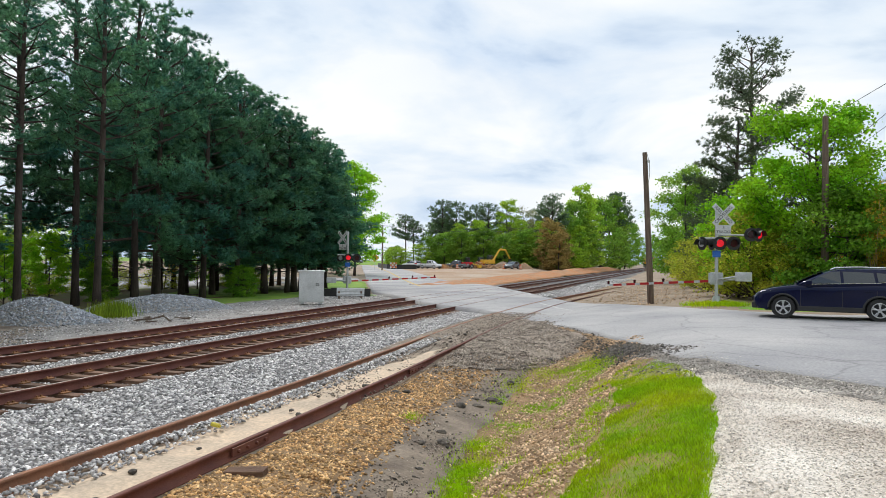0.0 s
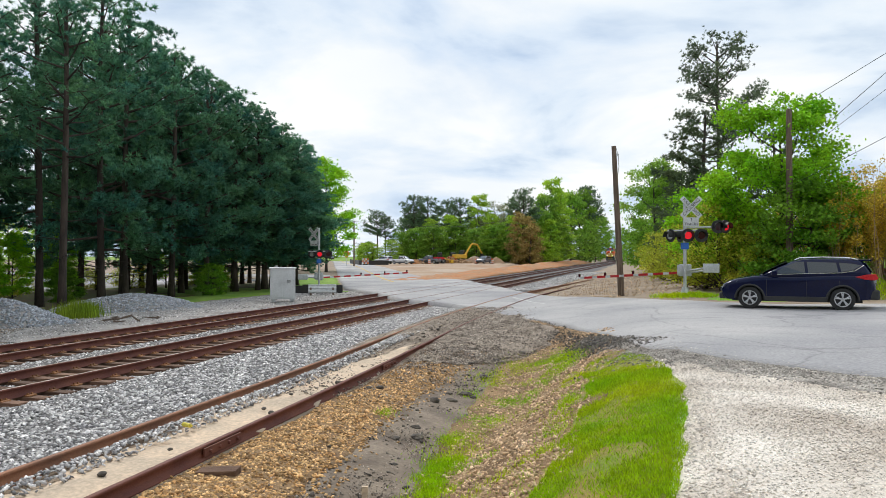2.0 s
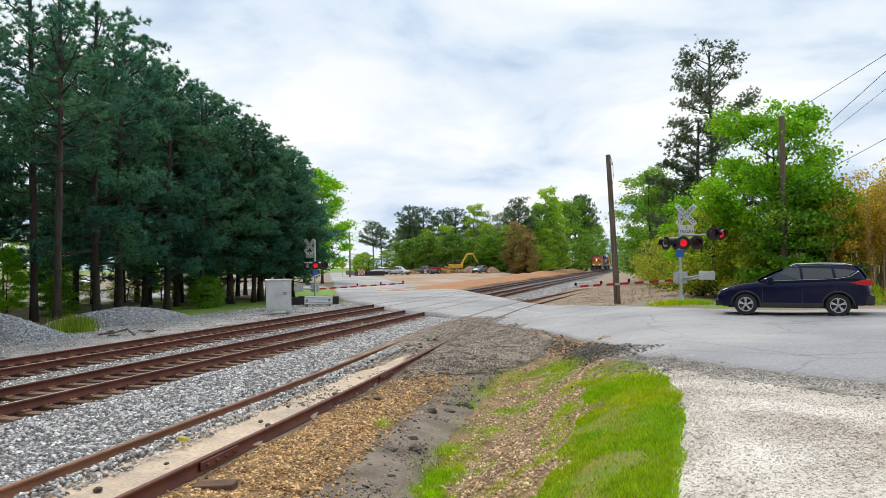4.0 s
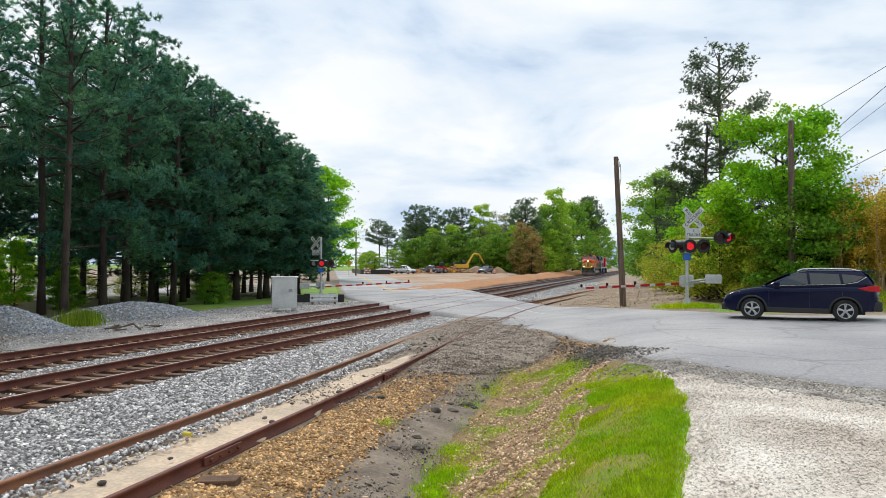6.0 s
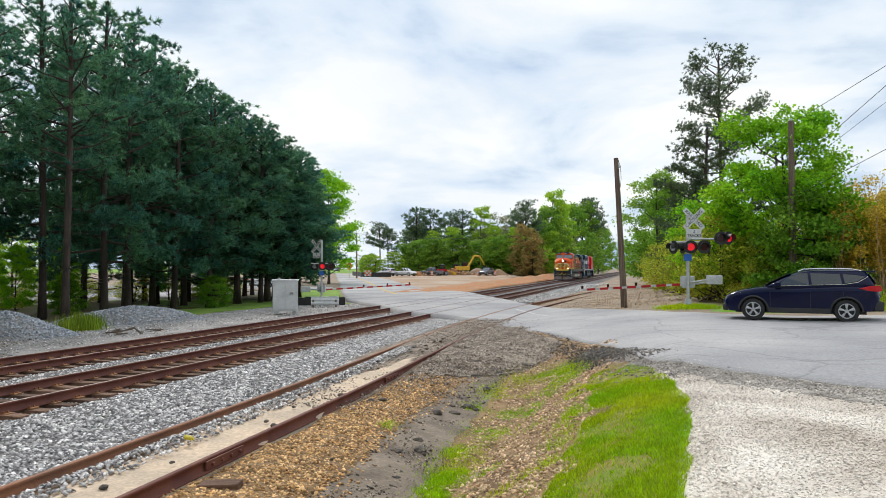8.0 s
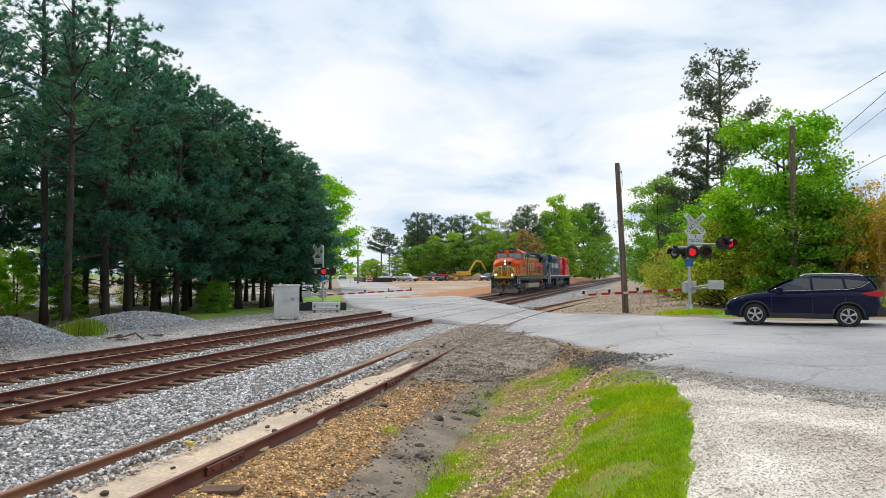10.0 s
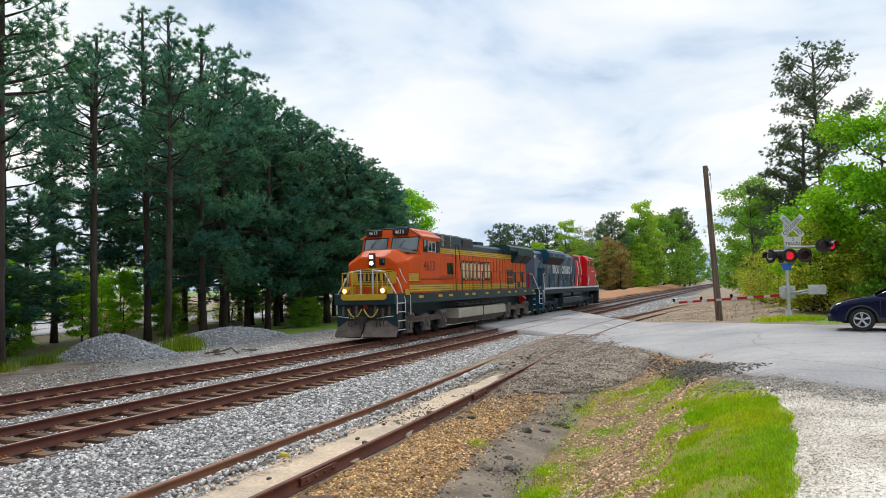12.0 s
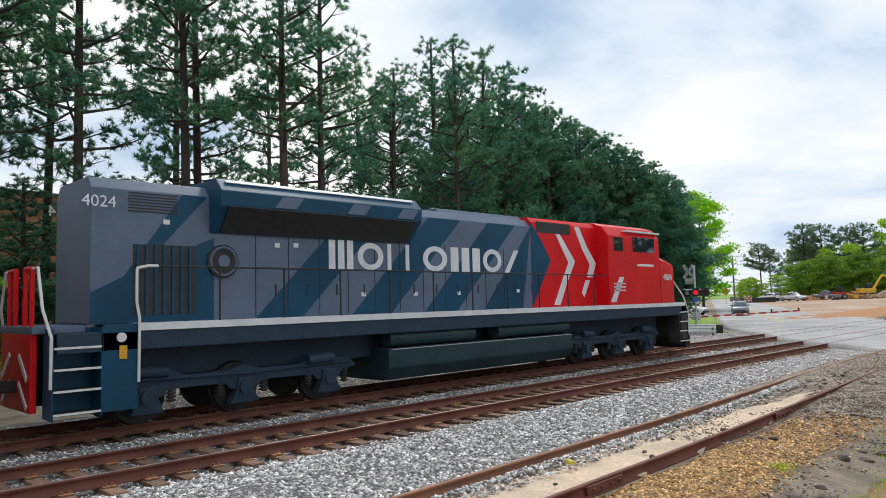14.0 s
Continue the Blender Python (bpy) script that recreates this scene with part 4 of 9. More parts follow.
    scatter("asphalt_crumbs", np.stack([x, y, ground_z(x, y) + 0.02], 1), 0.02 + 0.06 * RNG.random(len(t)) ** 2.5, "asphalt_dark", "dark crumbled asphalt at the road edge", "rubble")


    # broken dark asphalt heaped where the drive, the bank and the road meet
    u, v = RNG.normal(size=5200), RNG.normal(size=5200)
    k = (u > -1.5) & (u + 0.6 * RNG.random(5200) < 1.0) & (v + 0.8 * RNG.random(5200) < 1.1)
    u, v = u[k], v[k]
    x, y = -0.85 - 0.75 * u + 0.25 * v, 17.6 + 1.75 * u + 0.35 * v
    scatter("asphalt_crumbs", np.stack([x, y, ground_z(x, y) + 0.03], 1), 0.025 + 0.07 * RNG.random(len(x)) ** 2.5, "asphalt_dark", "heaped dark asphalt crumbs at the head of the bank", "rubble")


make_stones()


def blades(name, x, y, height, material, label, category="grass", lean=0.5, lift=0.02, zf=None, broad=1.0):
    n = len(x)
    z = (zf or ground_z)(x, y) + lift
    a = RNG.random(n) * math.tau
    w = (0.004 + 0.004 * RNG.random(n)) * (height / 0.09) * broad
    dx, dy = np.cos(a), np.sin(a)
    l = height * lean * RNG.random(n)
    b = RNG.random(n) * math.tau
    top = np.stack([x + l * np.cos(b), y + l * np.sin(b), z + height], 1)
    p = np.stack([x, y, z], 1)
    off = np.stack([dx * w, dy * w, 0 * w], 1)
    V = np.stack([p - off, p + off, top], 1).reshape(-1, 3)
    F = np.arange(3 * n).reshape(-1, 3)
    return tagged(arrays_ob(name, V, F, material), label, category, "", "stuff")


def make_grass():
    x, y = rand_in(190000, -1.3, 0.65, 3.5, 15.3, 1.1)
    edge = 0.10 * np.array([noise.noise((a * 2.1, b * 2.1, 0.5)) for a, b in zip(x, y)])
    k = (x > GRASS_L(y) + 0.05 + edge) & (x < GRASS_R(y) + edge)
    bare = np.array([noise.noise((a * 1.6, b * 1.6, 8.5)) for a, b in zip(x, y)])
    k &= RNG.random(len(x)) < np.clip(0.80 + 2.2 * bare, 0.12, 1.0)
    x, y = x[k], y[k]
    tall = 0.5 + 0.5 * np.clip(0.6 + 1.4 * np.array([noise.noise((a * 0.9, b * 0.9, 3.5)) for a, b in zip(x, y)]), 0, 1)
    blades("grass_strip", x, y, (0.018 + 0.042 * RNG.random(len(x)) ** 1.5) * tall, "grass", "fresh bright green grass beside the drive", lift=0.03, lean=1.1, broad=1.9)
    # tufts on the bank and at the ditch
    X, Y = [], []
    for cx, cy, r, n in ((-2.75, 9.9, 0.35, 900), (-2.7, 11.0, 0.4, 900), (-2.73, 12.3, 0.45, 1500), (-3.2, 15.7, 0.45, 1300), (-2.8, 17.3, 0.5, 1600), (-2.2, 17.6, 0.5, 1600), (-1.7, 16.2, 0.45, 1200), (-1.9, 17.2, 0.4, 900), (-2.3, 13.6, 0.3, 700), (-1.75, 11.8, 0.25, 400), (-4.25, 11.6, 0.16, 260), (-3.4, 14.2, 0.2, 400), (-2.6, 8.6, 0.25, 500), (-2.1, 9.5, 0.22, 300), (-1.6, 7.6, 0.3, 500)):
        X.append(cx + r * RNG.normal(size=n) * 0.6)
        Y.append(cy + r * RNG.normal(size=n) * 1.0)
    for k in range(70):
        f = RNG.random()
        cy = 6.5 + 8 * RNG.random()
        cx = -2.55 - 0.04 * (cy - 8) + 0.16 * RNG.normal() if f < 0.6 else float(GRASS_L(cy)) - 0.05 - 0.25 * RNG.random()
        n, r = 60 + int(160 * RNG.random()), 0.06 + 0.1 * RNG.random()
        X.append(cx + r * RNG.normal(size=n))
        Y.append(cy + 1.6 * r * RNG.normal(size=n))
    # a ragged green band along the foot of the bank, widening towards its head
    cy = 8.2 + 9.4 * RNG.random(30000)
    mid = np.interp(cy, [8.2, 10.2, 11.8, 13.6, 15.0, 17.4], [-2.5, -2.78, -2.8, -2.66, -2.4, -2.1])
    wide = np.interp(cy, [8.2, 10.2, 13.6, 15.0, 17.4], [0.07, 0.14, 0.20, 0.42, 0.38])
    cx = mid + wide * RNG.normal(size=len(cy))
    patch = np.array([noise.noise((a * 1.7, b * 1.1, 2.5)) for a, b in zip(cx, cy)])
    keep = RNG.random(len(cy)) < np.clip(0.45 + 2.6 * patch, 0.0, 1.0)
    X.append(cx[keep])
    Y.append(cy[keep])
    x, y = np.concatenate(X), np.concatenate(Y)
    blades("bank_grass", x, y, 0.018 + 0.042 * RNG.random(len(x)), "grass", "tufts of green grass on the ditch bank", lift=0.02, lean=0.9, broad=1.6)
    x, y = 1.9 + 0.6 * RNG.normal(size=5000), 33.4 + 0.7 * RNG.normal(size=5000)
    blades("mast_grass", x, y, 0.06 + 0.14 * RNG.random(len(x)), "grass", "green grass round the foot of the signal mast", lift=0.0)


make_grass()
x, y = rand_in(26000, 2.4, 9.5, 30.6, 37.5)
k = x > np.interp(y, [30, 34, 40], [2.6, 4.4, 5.6]) + 0.3 * RNG.random(len(x))
blades("slope_grass", x[k], y[k], 0.05 + 0.13 * RNG.random(int(k.sum())), "grass", "green grass on the slope below the trees", lift=0.0, broad=1.2, zf=slope_z)


# ---- tracks ----


def rail_mesh(name, xs, ys, zs, parent, side, top, label):
    """A rail: foot, web and head swept along its line; the head's running face is of its own material."""
    prof = [(-0.07, -0.18), (0.07, -0.18), (0.07, -0.165), (0.012, -0.145), (0.010, -0.045), (0.036, -0.035), (0.036, -0.006), (0.028, 0.0), (-0.028, 0.0), (-0.036, -0.006), (-0.036, -0.035), (-0.010, -0.045), (-0.012, -0.145), (-0.07, -0.165)]
    k = len(prof)
    xs, ys, zs = (np.asarray(v, float) for v in (xs, ys, zs))
    V = np.stack([np.stack([xs + u, ys, zs + w], 1) for u, w in prof], 1).reshape(-1, 3)
    i = np.arange(len(ys) - 1)[:, None] * k
    j = np.arange(k)
    F = np.stack([i + j, i + (j + 1) % k, i + k + (j + 1) % k, i + k + j], -1).reshape(-1, 4)
    mats = np.tile(np.where((j == 7), 1, 0), len(ys) - 1)
    ob = arrays_ob(name, V, F, [side, top], parent, mats=mats)
    return tagged(ob, label)


def tie_mesh():
    bm = bmesh.new()
    box(bm, -1.28, 1.28, -0.115, 0.115, -0.16, 0.0, 0.012)
    me = bpy.data.meshes.new("tie")
    bm.to_mesh(me)
    bm.free()
    me.materials.append(MAT["tie"])
    return me


def plate_mesh():
    bm = bmesh.new()
    for s in (-0.7525, 0.7525):
        box(bm, s - 0.18, s + 0.18, -0.09, 0.09, 0.0, 0.02)
        for d in (-0.11, 0.11):
            box(bm, s + d - 0.015, s + d + 0.015, 0.03, 0.06, 0.02, 0.05)
            box(bm, s + d - 0.015, s + d + 0.015, -0.06, -0.03, 0.02, 0.05)
    me = bpy.data.meshes.new("tie_plates")
    bm.to_mesh(me)
    bm.free()
    me.materials.append(MAT["plate"])
    return me


TIE, PLATE = tie_mesh(), plate_mesh()


def make_track(name, centre, level, y0, y1, label, side, top, ties, tie_drop=0.185, gaps=()):
    t = thing(name, label, "railway track", kind="structure")
    ys = np.concatenate([np.arange(y0, min(y1, 130), 1.5), np.arange(130, y1 + 1, 6.0)]) if y1 > 130 else np.arange(y0, y1 + 0.1, 1.5)
    for s in (-0.7525, 0.7525):
        near_siding = side == "rail_rust" and s > 0
        rail_mesh("rail", centre(ys) + s, ys, level(ys), t, "rail" if near_siding else side, "rail" if near_siding else top, "rusty steel rail")
    for y in np.arange(ties[0], ties[1], 0.53):
        if any(a < y < b for a, b in gaps):
            continue
        y = y + RNG.normal() * 0.02
        ob = new("tie", TIE)
        ob.parent = t
        ob.matrix_basis = pose(float(centre(y)) + RNG.normal() * 0.04, y, float(level(y)) - tie_drop + RNG.normal() * 0.006, 0, 0, RNG.normal() * 1.2)
        if y < 34:
            pl = new("tie_plates", PLATE)
            pl.parent = t
            pl.matrix_basis = pose(float(centre(y)), y, float(level(y)) - tie_drop + 0.004)
    return t


make_track("main_track", lambda y: MAIN_1 + main_shift(np.asarray(y)), main_rise, -60, 420, "near main railway track with rusty rails on wooden ties", "rail", "rail_top", (-2, 80), gaps=((35.5, 54),))
make_track("main_track", lambda y: MAIN_2 + main_shift(np.asarray(y)), main_rise, -60, 420, "far main railway track with rusty rails on wooden ties", "rail", "rail_top", (-2, 80), gaps=((41, 64),))
make_track("siding_track", siding_x, siding_z, -10, 110, "disused siding with bright rusty rails sunk in sand", "rail_rust", "rail_rust", (50, 72), tie_drop=0.20)



# ---- locomotives ----
MAT.update({
    "loco_orange": mat("orange_loco_paint", (0.74, 0.095, 0.006), (0.60, 0.075, 0.006), 0.4, scale=0.7, fine=9, spec=0.22, bump=0.03, spread=0.9, grain=0.05),
    "loco_pink": mat("pinkish_orange_roof", (0.74, 0.25, 0.14), (0.66, 0.19, 0.09), 0.5, scale=0.8, fine=9, bump=0.03, grain=0.05),
    "loco_yellow": mat("yellow_loco_stripe", (0.66, 0.42, 0.045), (0.56, 0.34, 0.04), 0.45, scale=0.8, fine=9, spec=0.22, bump=0.03, grain=0.05),
    "loco_cream": mat("cream_loco_graphic", (0.66, 0.56, 0.34), (0.58, 0.48, 0.27), 0.5, scale=2, fine=9, bump=0.02, grain=0.05),
    "loco_green": mat("dark_green_loco_paint", (0.016, 0.040, 0.052), (0.028, 0.056, 0.068), 0.45, scale=0.8, fine=9, spec=0.22, bump=0.04, grain=0.05),
    "loco_black": mat("grimy_black_running_gear", (0.018, 0.018, 0.02), (0.045, 0.040, 0.038), 0.75, scale=2, fine=25, bump=0.3),
    "truck_grey": mat("dusty_truck_frame", (0.10, 0.080, 0.074), (0.19, 0.150, 0.135), 0.8, scale=2, fine=25, bump=0.3),
    "truck_teal": mat("grimy_blue_truck_frame", (0.008, 0.026, 0.055), (0.016, 0.036, 0.062), 0.7, scale=2, fine=25, bump=0.3),
    "tank_cream": mat("dusty_pale_fuel_tank", (0.50, 0.46, 0.38), (0.42, 0.37, 0.30), 0.7, scale=0.9, fine=20, bump=0.1),
    "tank_low": mat("dark_brown_tank_underside", (0.10, 0.085, 0.07), (0.15, 0.125, 0.10), 0.8, scale=1.5, fine=20, bump=0.15),
    "loco_teal": mat("teal_loco_paint", (0.009, 0.066, 0.128), (0.008, 0.053, 0.104), 0.42, scale=0.7, fine=9, spec=0.22, bump=0.03, grain=0.05),
    "loco_grey": mat("grey_loco_paint", (0.125, 0.160, 0.232), (0.10, 0.134, 0.195), 0.45, scale=0.7, fine=9, spec=0.22, bump=0.03, grain=0.05),
    "loco_red": mat("red_loco_paint", (0.72, 0.008, 0.014), (0.60, 0.006, 0.011), 0.4, scale=0.7, fine=9, spec=0.22, bump=0.03, grain=0.05),
    "loco_white": mat("white_loco_graphic", (0.74, 0.75, 0.77), (0.64, 0.65, 0.68), 0.5, scale=2, fine=9, bump=0.02, grain=0.05),
    "rail_white": mat("white_handrail_paint", (0.74, 0.74, 0.72), (0.66, 0.66, 0.64), 0.5, bump=0.02, grain=0.04),
    "hose_yellow": mat("yellow_brake_hose", (0.66, 0.55, 0.06), (0.56, 0.45, 0.05), 0.6, bump=0.02),
    "amber": mat("amber_reflector", (0.72, 0.36, 0.02), (0.66, 0.32, 0.02), 0.35, bump=0),
})


def bx(parent, name, material, x0, x1, y0, y1, z0, z1, bevel=0.0, label=""):
    bm = bmesh.new()
    box(bm, x0, x1, y0, y1, z0, z1, bevel)
    return part(name, bm, material, parent, label)


def plate(parent, name, material, outline, x, thick=0.006, label=""):
    """A thin sheet on the side wall: an outline in (y, z) at x, proud outwards."""
    bm = bmesh.new()
    prism(bm, outline, x, x + thick if x > 0 else x - thick, axis="x")
    return part(name, bm, material, parent, label)


def wheelset(parent, y, r=0.53, name="wheelset"):
    bm = bmesh.new()
    for s in (-0.75, 0.75):
        tube(bm, (s - 0.07, y, r), (s + 0.07, y, r), r, n=24)
        d = 0.05 if s < 0 else -0.05
        tube(bm, (s + d, y, r), (s + d * 1.8, y, r), r + 0.03, n=24)
    tube(bm, (-1.0, y, r), (1.0, y, r), 0.1, n=10)
    return part(name, bm, "loco_black", parent)


def truck(parent, axles, material):
    """A three-axle truck: side frames with arched openings, journal boxes, springs and wheelsets."""
    y0, y1 = axles[0] - 0.85, axles[2] + 0.85
    for s in (-1, 1):
        bm = bmesh.new()
        out = [(y0, 0.78), (y0 + 0.25, 1.0), (axles[0] + 0.55, 1.02), (axles[0] + 0.8, 0.92), (axles[1] - 0.4, 0.92), (axles[1], 1.04), (axles[1] + 0.4, 0.92), (axles[2] - 0.8, 0.92), (axles[2] - 0.55, 1.02), (y1 - 0.25, 1.0), (y1, 0.78),
               (axles[2] + 0.42, 0.70), (axles[2] + 0.3, 0.52), (axles[2] - 0.3, 0.52), (axles[2] - 0.45, 0.66), (axles[1] + 0.45, 0.66), (axles[1] + 0.3, 0.52), (axles[1] - 0.3, 0.52), (axles[1] - 0.45, 0.66), (axles[0] + 0.45, 0.66), (axles[0] + 0.3, 0.52), (axles[0] - 0.3, 0.52), (axles[0] - 0.42, 0.70)]
        prism(bm, out, s * 1.02, s * 1.2, axis="x", bevel=0.015)
        fr = part("truck_frame", bm, material, parent)
        for a in axles:
            bm = bmesh.new()
            prism(bm, [(a - 0.34, 0.22), (a + 0.34, 0.22), (a + 0.2, 0.52), (a + 0.17, 0.76), (a - 0.17, 0.76), (a - 0.2, 0.52)], s * 1.04, s * 1.27, axis="x", bevel=0.02)
            tube(bm, (s * 1.2, a, 0.55), (s * 1.33, a, 0.55), 0.15, n=16)
            part("journal_box", bm, material, fr)
            for d in (-0.52, 0.52):
                bm = bmesh.new()
                tube(bm, (s * 1.12, a + d, 0.40), (s * 1.12, a + d, 0.78), 0.06, n=10)
                for k in range(5):
                    tube(bm, (s * 1.12, a + d, 0.42 + 0.07 * k), (s * 1.12, a + d, 0.455 + 0.07 * k), 0.10, n=10)
                part("coil_spring", bm, "loco_black", fr)
        bm = bmesh.new()
        tube(bm, (s * 1.22, axles[2] - 0.6, 1.0), (s * 1.22, axles[2] + 0.1, 1.02), 0.13, n=12)
        tube(bm, (s * 1.22, axles[0] - 0.2, 1.04), (s * 1.22, axles[0] + 0.4, 1.02), 0.11, n=12)
        pipe(bm, [(s * 1.26, y0 + 0.2, 0.9), (s * 1.26, axles[1], 0.84), (s * 1.26, y1 - 0.2, 0.9)], 0.02, 6)
        part("brake_cylinder", bm, material, fr)
    for a in axles:
        wheelset(parent, a)


def handrail(parent, pts, posts, base, r=0.02, material="black", name="handrail"):
    bm = bmesh.new()
    pipe(bm, pts, r, 8)
    for x, y, z in posts:
        tube(bm, (x, y, base), (x, y, z), r * 1.15, n=6)
    return part(name, bm, material, parent)


def steps(parent, x, y0, y1, material, edge="rail_white"):
    """A step well at a corner of the frame: side plate and four treads with pale edges."""
    s = 1 if x > 0 else -1
    bm = bmesh.new()
    box(bm, min(x, x - s * 0.5), max(x, x - s * 0.5), y0 - 0.03, y0, 0.35, 1.95)
    box(bm, min(x, x - s * 0.5), max(x, x - s * 0.5), y1, y1 + 0.03, 0.35, 1.95)
    box(bm, min(x - s * 0.5, x - s * 0.53), max(x - s * 0.5, x - s * 0.53), y0, y1, 0.35, 1.95)
    st = part("step_well", bm, material, parent)
    for z in (0.42, 0.82, 1.2, 1.58):
        bm = bmesh.new()
        box(bm, min(x, x - s * 0.42), max(x, x - s * 0.42), y0, y1, z, z + 0.04)
        part("step_tread", bm, "loco_black", st)
        bm = bmesh.new()
        box(bm, min(x, x + s * 0.012), max(x, x + s * 0.012), y0, y1, z + 0.005, z + 0.045)
        part("step_edge", bm, edge, st)


SLAB = [(0.05, 0.36, 0, 1), (0.0, 0.44, 0, 0.11), (0.0, 0.44, 0.89, 1), (0.62, 0.90, 0, 1), (0.56, 1.0, 0, 0.11), (0.56, 1.0, 0.89, 1)]


def orange_loco():
    L = thing("locomotive", "orange diesel locomotive with yellow stripes and dark green roof", "locomotive", group="locomotives of the train")
    # frame, deck and tank
    bm = bmesh.new()
    box(bm, -1.5, 1.5, -0.6, 22.0, 1.55, 2.03, 0.03)
    box(bm, -0.6, 0.6, 1.0, 21.0, 1.0, 1.55)
    frame_part = part("underframe", bm, "loco_green", L, "dark green side sill")
    for s in (-1, 1):
        for k, y in enumerate((1.9, 4.2, 5.6, 7.9, 9.0, 11.2, 13.4, 15.6, 17.0, 19.2, 21.2)):
            bm = bmesh.new()
            box(bm, min(s * 1.5, s * 1.512), max(s * 1.5, s * 1.512), y, y + 0.5, 1.78, 1.9)
            part("reflector", bm, "amber", frame_part)
    bm = bmesh.new()
    prism(bm, [(-1.42, 1.06), (-1.42, 0.62), (-1.1, 0.3), (1.1, 0.3), (1.42, 0.62), (1.42, 1.06), (1.3, 1.12), (-1.3, 1.12)], 7.1, 15.2, bevel=0.03)
    tank = part("fuel_tank", bm, "tank_cream", L, "dusty cream fuel tank")
    # the tank's sloped lower faces are coloured darker than its sides
    bm = bmesh.new()
    prism(bm, [(-1.425, 0.60), (-1.1, 0.29), (1.1, 0.29), (1.425, 0.60)], 7.09, 15.21)
    part("tank_bottom", bm, "tank_low", tank)
    bm = bmesh.new()
    box(bm, 1.4, 1.44, 10.95, 11.05, 0.6, 1.14)
    part("tank_band", bm, "loco_black", tank)
    bm = bmesh.new()
    for s in (-1, 1):
        for y in np.arange(7.3, 15, 0.9):
            tube(bm, (s * 1.25, y, 1.3), (s * 1.25, y + 0.7, 1.3), 0.09, n=8)
        pipe(bm, [(s * 1.38, 6.6, 1.42), (s * 1.38, 15.6, 1.4)], 0.03, 6)
        pipe(bm, [(s * 1.4, 6.6, 1.33), (s * 1.4, 10, 1.28), (s * 1.4, 15.6, 1.33)], 0.02, 6)
    part("piping", bm, "loco_black", L)
    truck(L, (1.35, 3.4, 5.45), "truck_grey")
    truck(L, (16.3, 18.45, 20.6), "truck_grey")
    # pilot, plough and coupler
    bm = bmesh.new()
    out = [(-0.42, 0.86), (-0.50, 0.62), (-0.78, 0.18), (-0.68, 0.13), (-0.36, 0.56), (-0.28, 0.86)]
    for s in (-1, 1):
        a = [bm.verts.new((s * 0.05, y - 0.12, z)) for y, z in out]
        b = [bm.verts.new((s * 1.5, y + 0.18, z)) for y, z in out]
        for i in range(len(out)):
            bm.faces.new((a[i], b[i], b[(i + 1) % 6], a[(i + 1) % 6]))
        bm.faces.new(a)
        bm.faces.new(b[::-1])
    bmesh.ops.recalc_face_normals(bm, faces=bm.faces)
    part("snow_plough", bm, "truck_grey", L, "dusty grey snow plough")
    bm = bmesh.new()
    box(bm, -1.45, 1.45, -0.34, 0.25, 0.5, 1.62, 0.03)
    pilot = part("pilot", bm, "loco_black", L)
    for s in (-1, 1):
        for x, z in ((0.42, 1.32), (0.78, 1.22), (1.1, 1.3)):
            bx(pilot, "pilot_bracket", "truck_grey", min(s * x, s * (x + 0.09)), max(s * x, s * (x + 0.09)), -0.46, -0.33, z - 0.22, z + 0.2, 0.015)
        bm = bmesh.new()
        pipe(bm, [(s * 0.5, -0.42, 0.95), (s * 0.95, -0.6, 1.02), (s * 1.38, -0.5, 1.06)], 0.02, 6)
        part("lift_bar", bm, "galv", pilot, "bare steel uncoupling lever")
    bm = bmesh.new()
    tube(bm, (0.0, -0.46, 1.52), (0.0, -0.34, 1.52), 0.12, n=14)
    part("hose_bracket", bm, "loco_red", pilot, "red hose bracket")
    bm = bmesh.new()
    box(bm, -0.12, 0.12, -1.0, -0.4, 0.78, 1.0, 0.03)
    box(bm, -0.2, 0.22, -1.2, -0.95, 0.72, 1.06, 0.05)
    part("coupler", bm, "loco_black", L)
    for s in (-0.45, 0.35):
        bm = bmesh.new()
        pts = [(s + 0.38 * math.sin(a) * (1 if s > 0 else 1), -0.62 - 0.06 * math.sin(a), 1.02 + 0.36 * (1 - math.cos(a * 2)) / 2) for a in np.linspace(-1.5, 1.5, 11)]
        sweep(bm, [Vector(p) for p in pts], [0.028] * len(pts), 6)
        part("brake_hose", bm, "hose_yellow", L, "yellow brake hose")
    for s in (-0.75, -0.6, 0.6, 0.78, 0.95):
        bm = bmesh.new()
        pipe(bm, [(s, -0.5, 1.2), (s, -0.62, 0.9), (s * 1.02, -0.6, 0.6)], 0.022, 6)
        part("air_hose", bm, "loco_black", L)
    for s in (-1, 1):
        steps(L, s * 1.5, -0.32, 0.42, "loco_green")
        steps(L, s * 1.5, 21.45, 22.1, "loco_green")
    # nose: bevelled front with a sloping top
    bm = bmesh.new()
    front = [(-1.15, 2.0), (1.15, 2.0), (1.22, 3.34), (0.62, 3.66), (-0.62, 3.66), (-1.22, 3.34)]
    mid = [(-1.52, 2.0), (1.52, 2.0), (1.52, 3.45), (0.7, 3.98), (-0.7, 3.98), (-1.52, 3.45)]
    back = [(-1.55, 2.0), (1.55, 2.0), (1.55, 3.92), (0.8, 4.14), (-0.8, 4.14), (-1.55, 3.92)]
    rings = [[bm.verts.new((x, y, z)) for x, z in o] for o, y in ((front, 0.3), (mid, 0.75), (back, 2.3))]
    bm.faces.new(rings[0])
    bm.faces.new(rings[2][::-1])
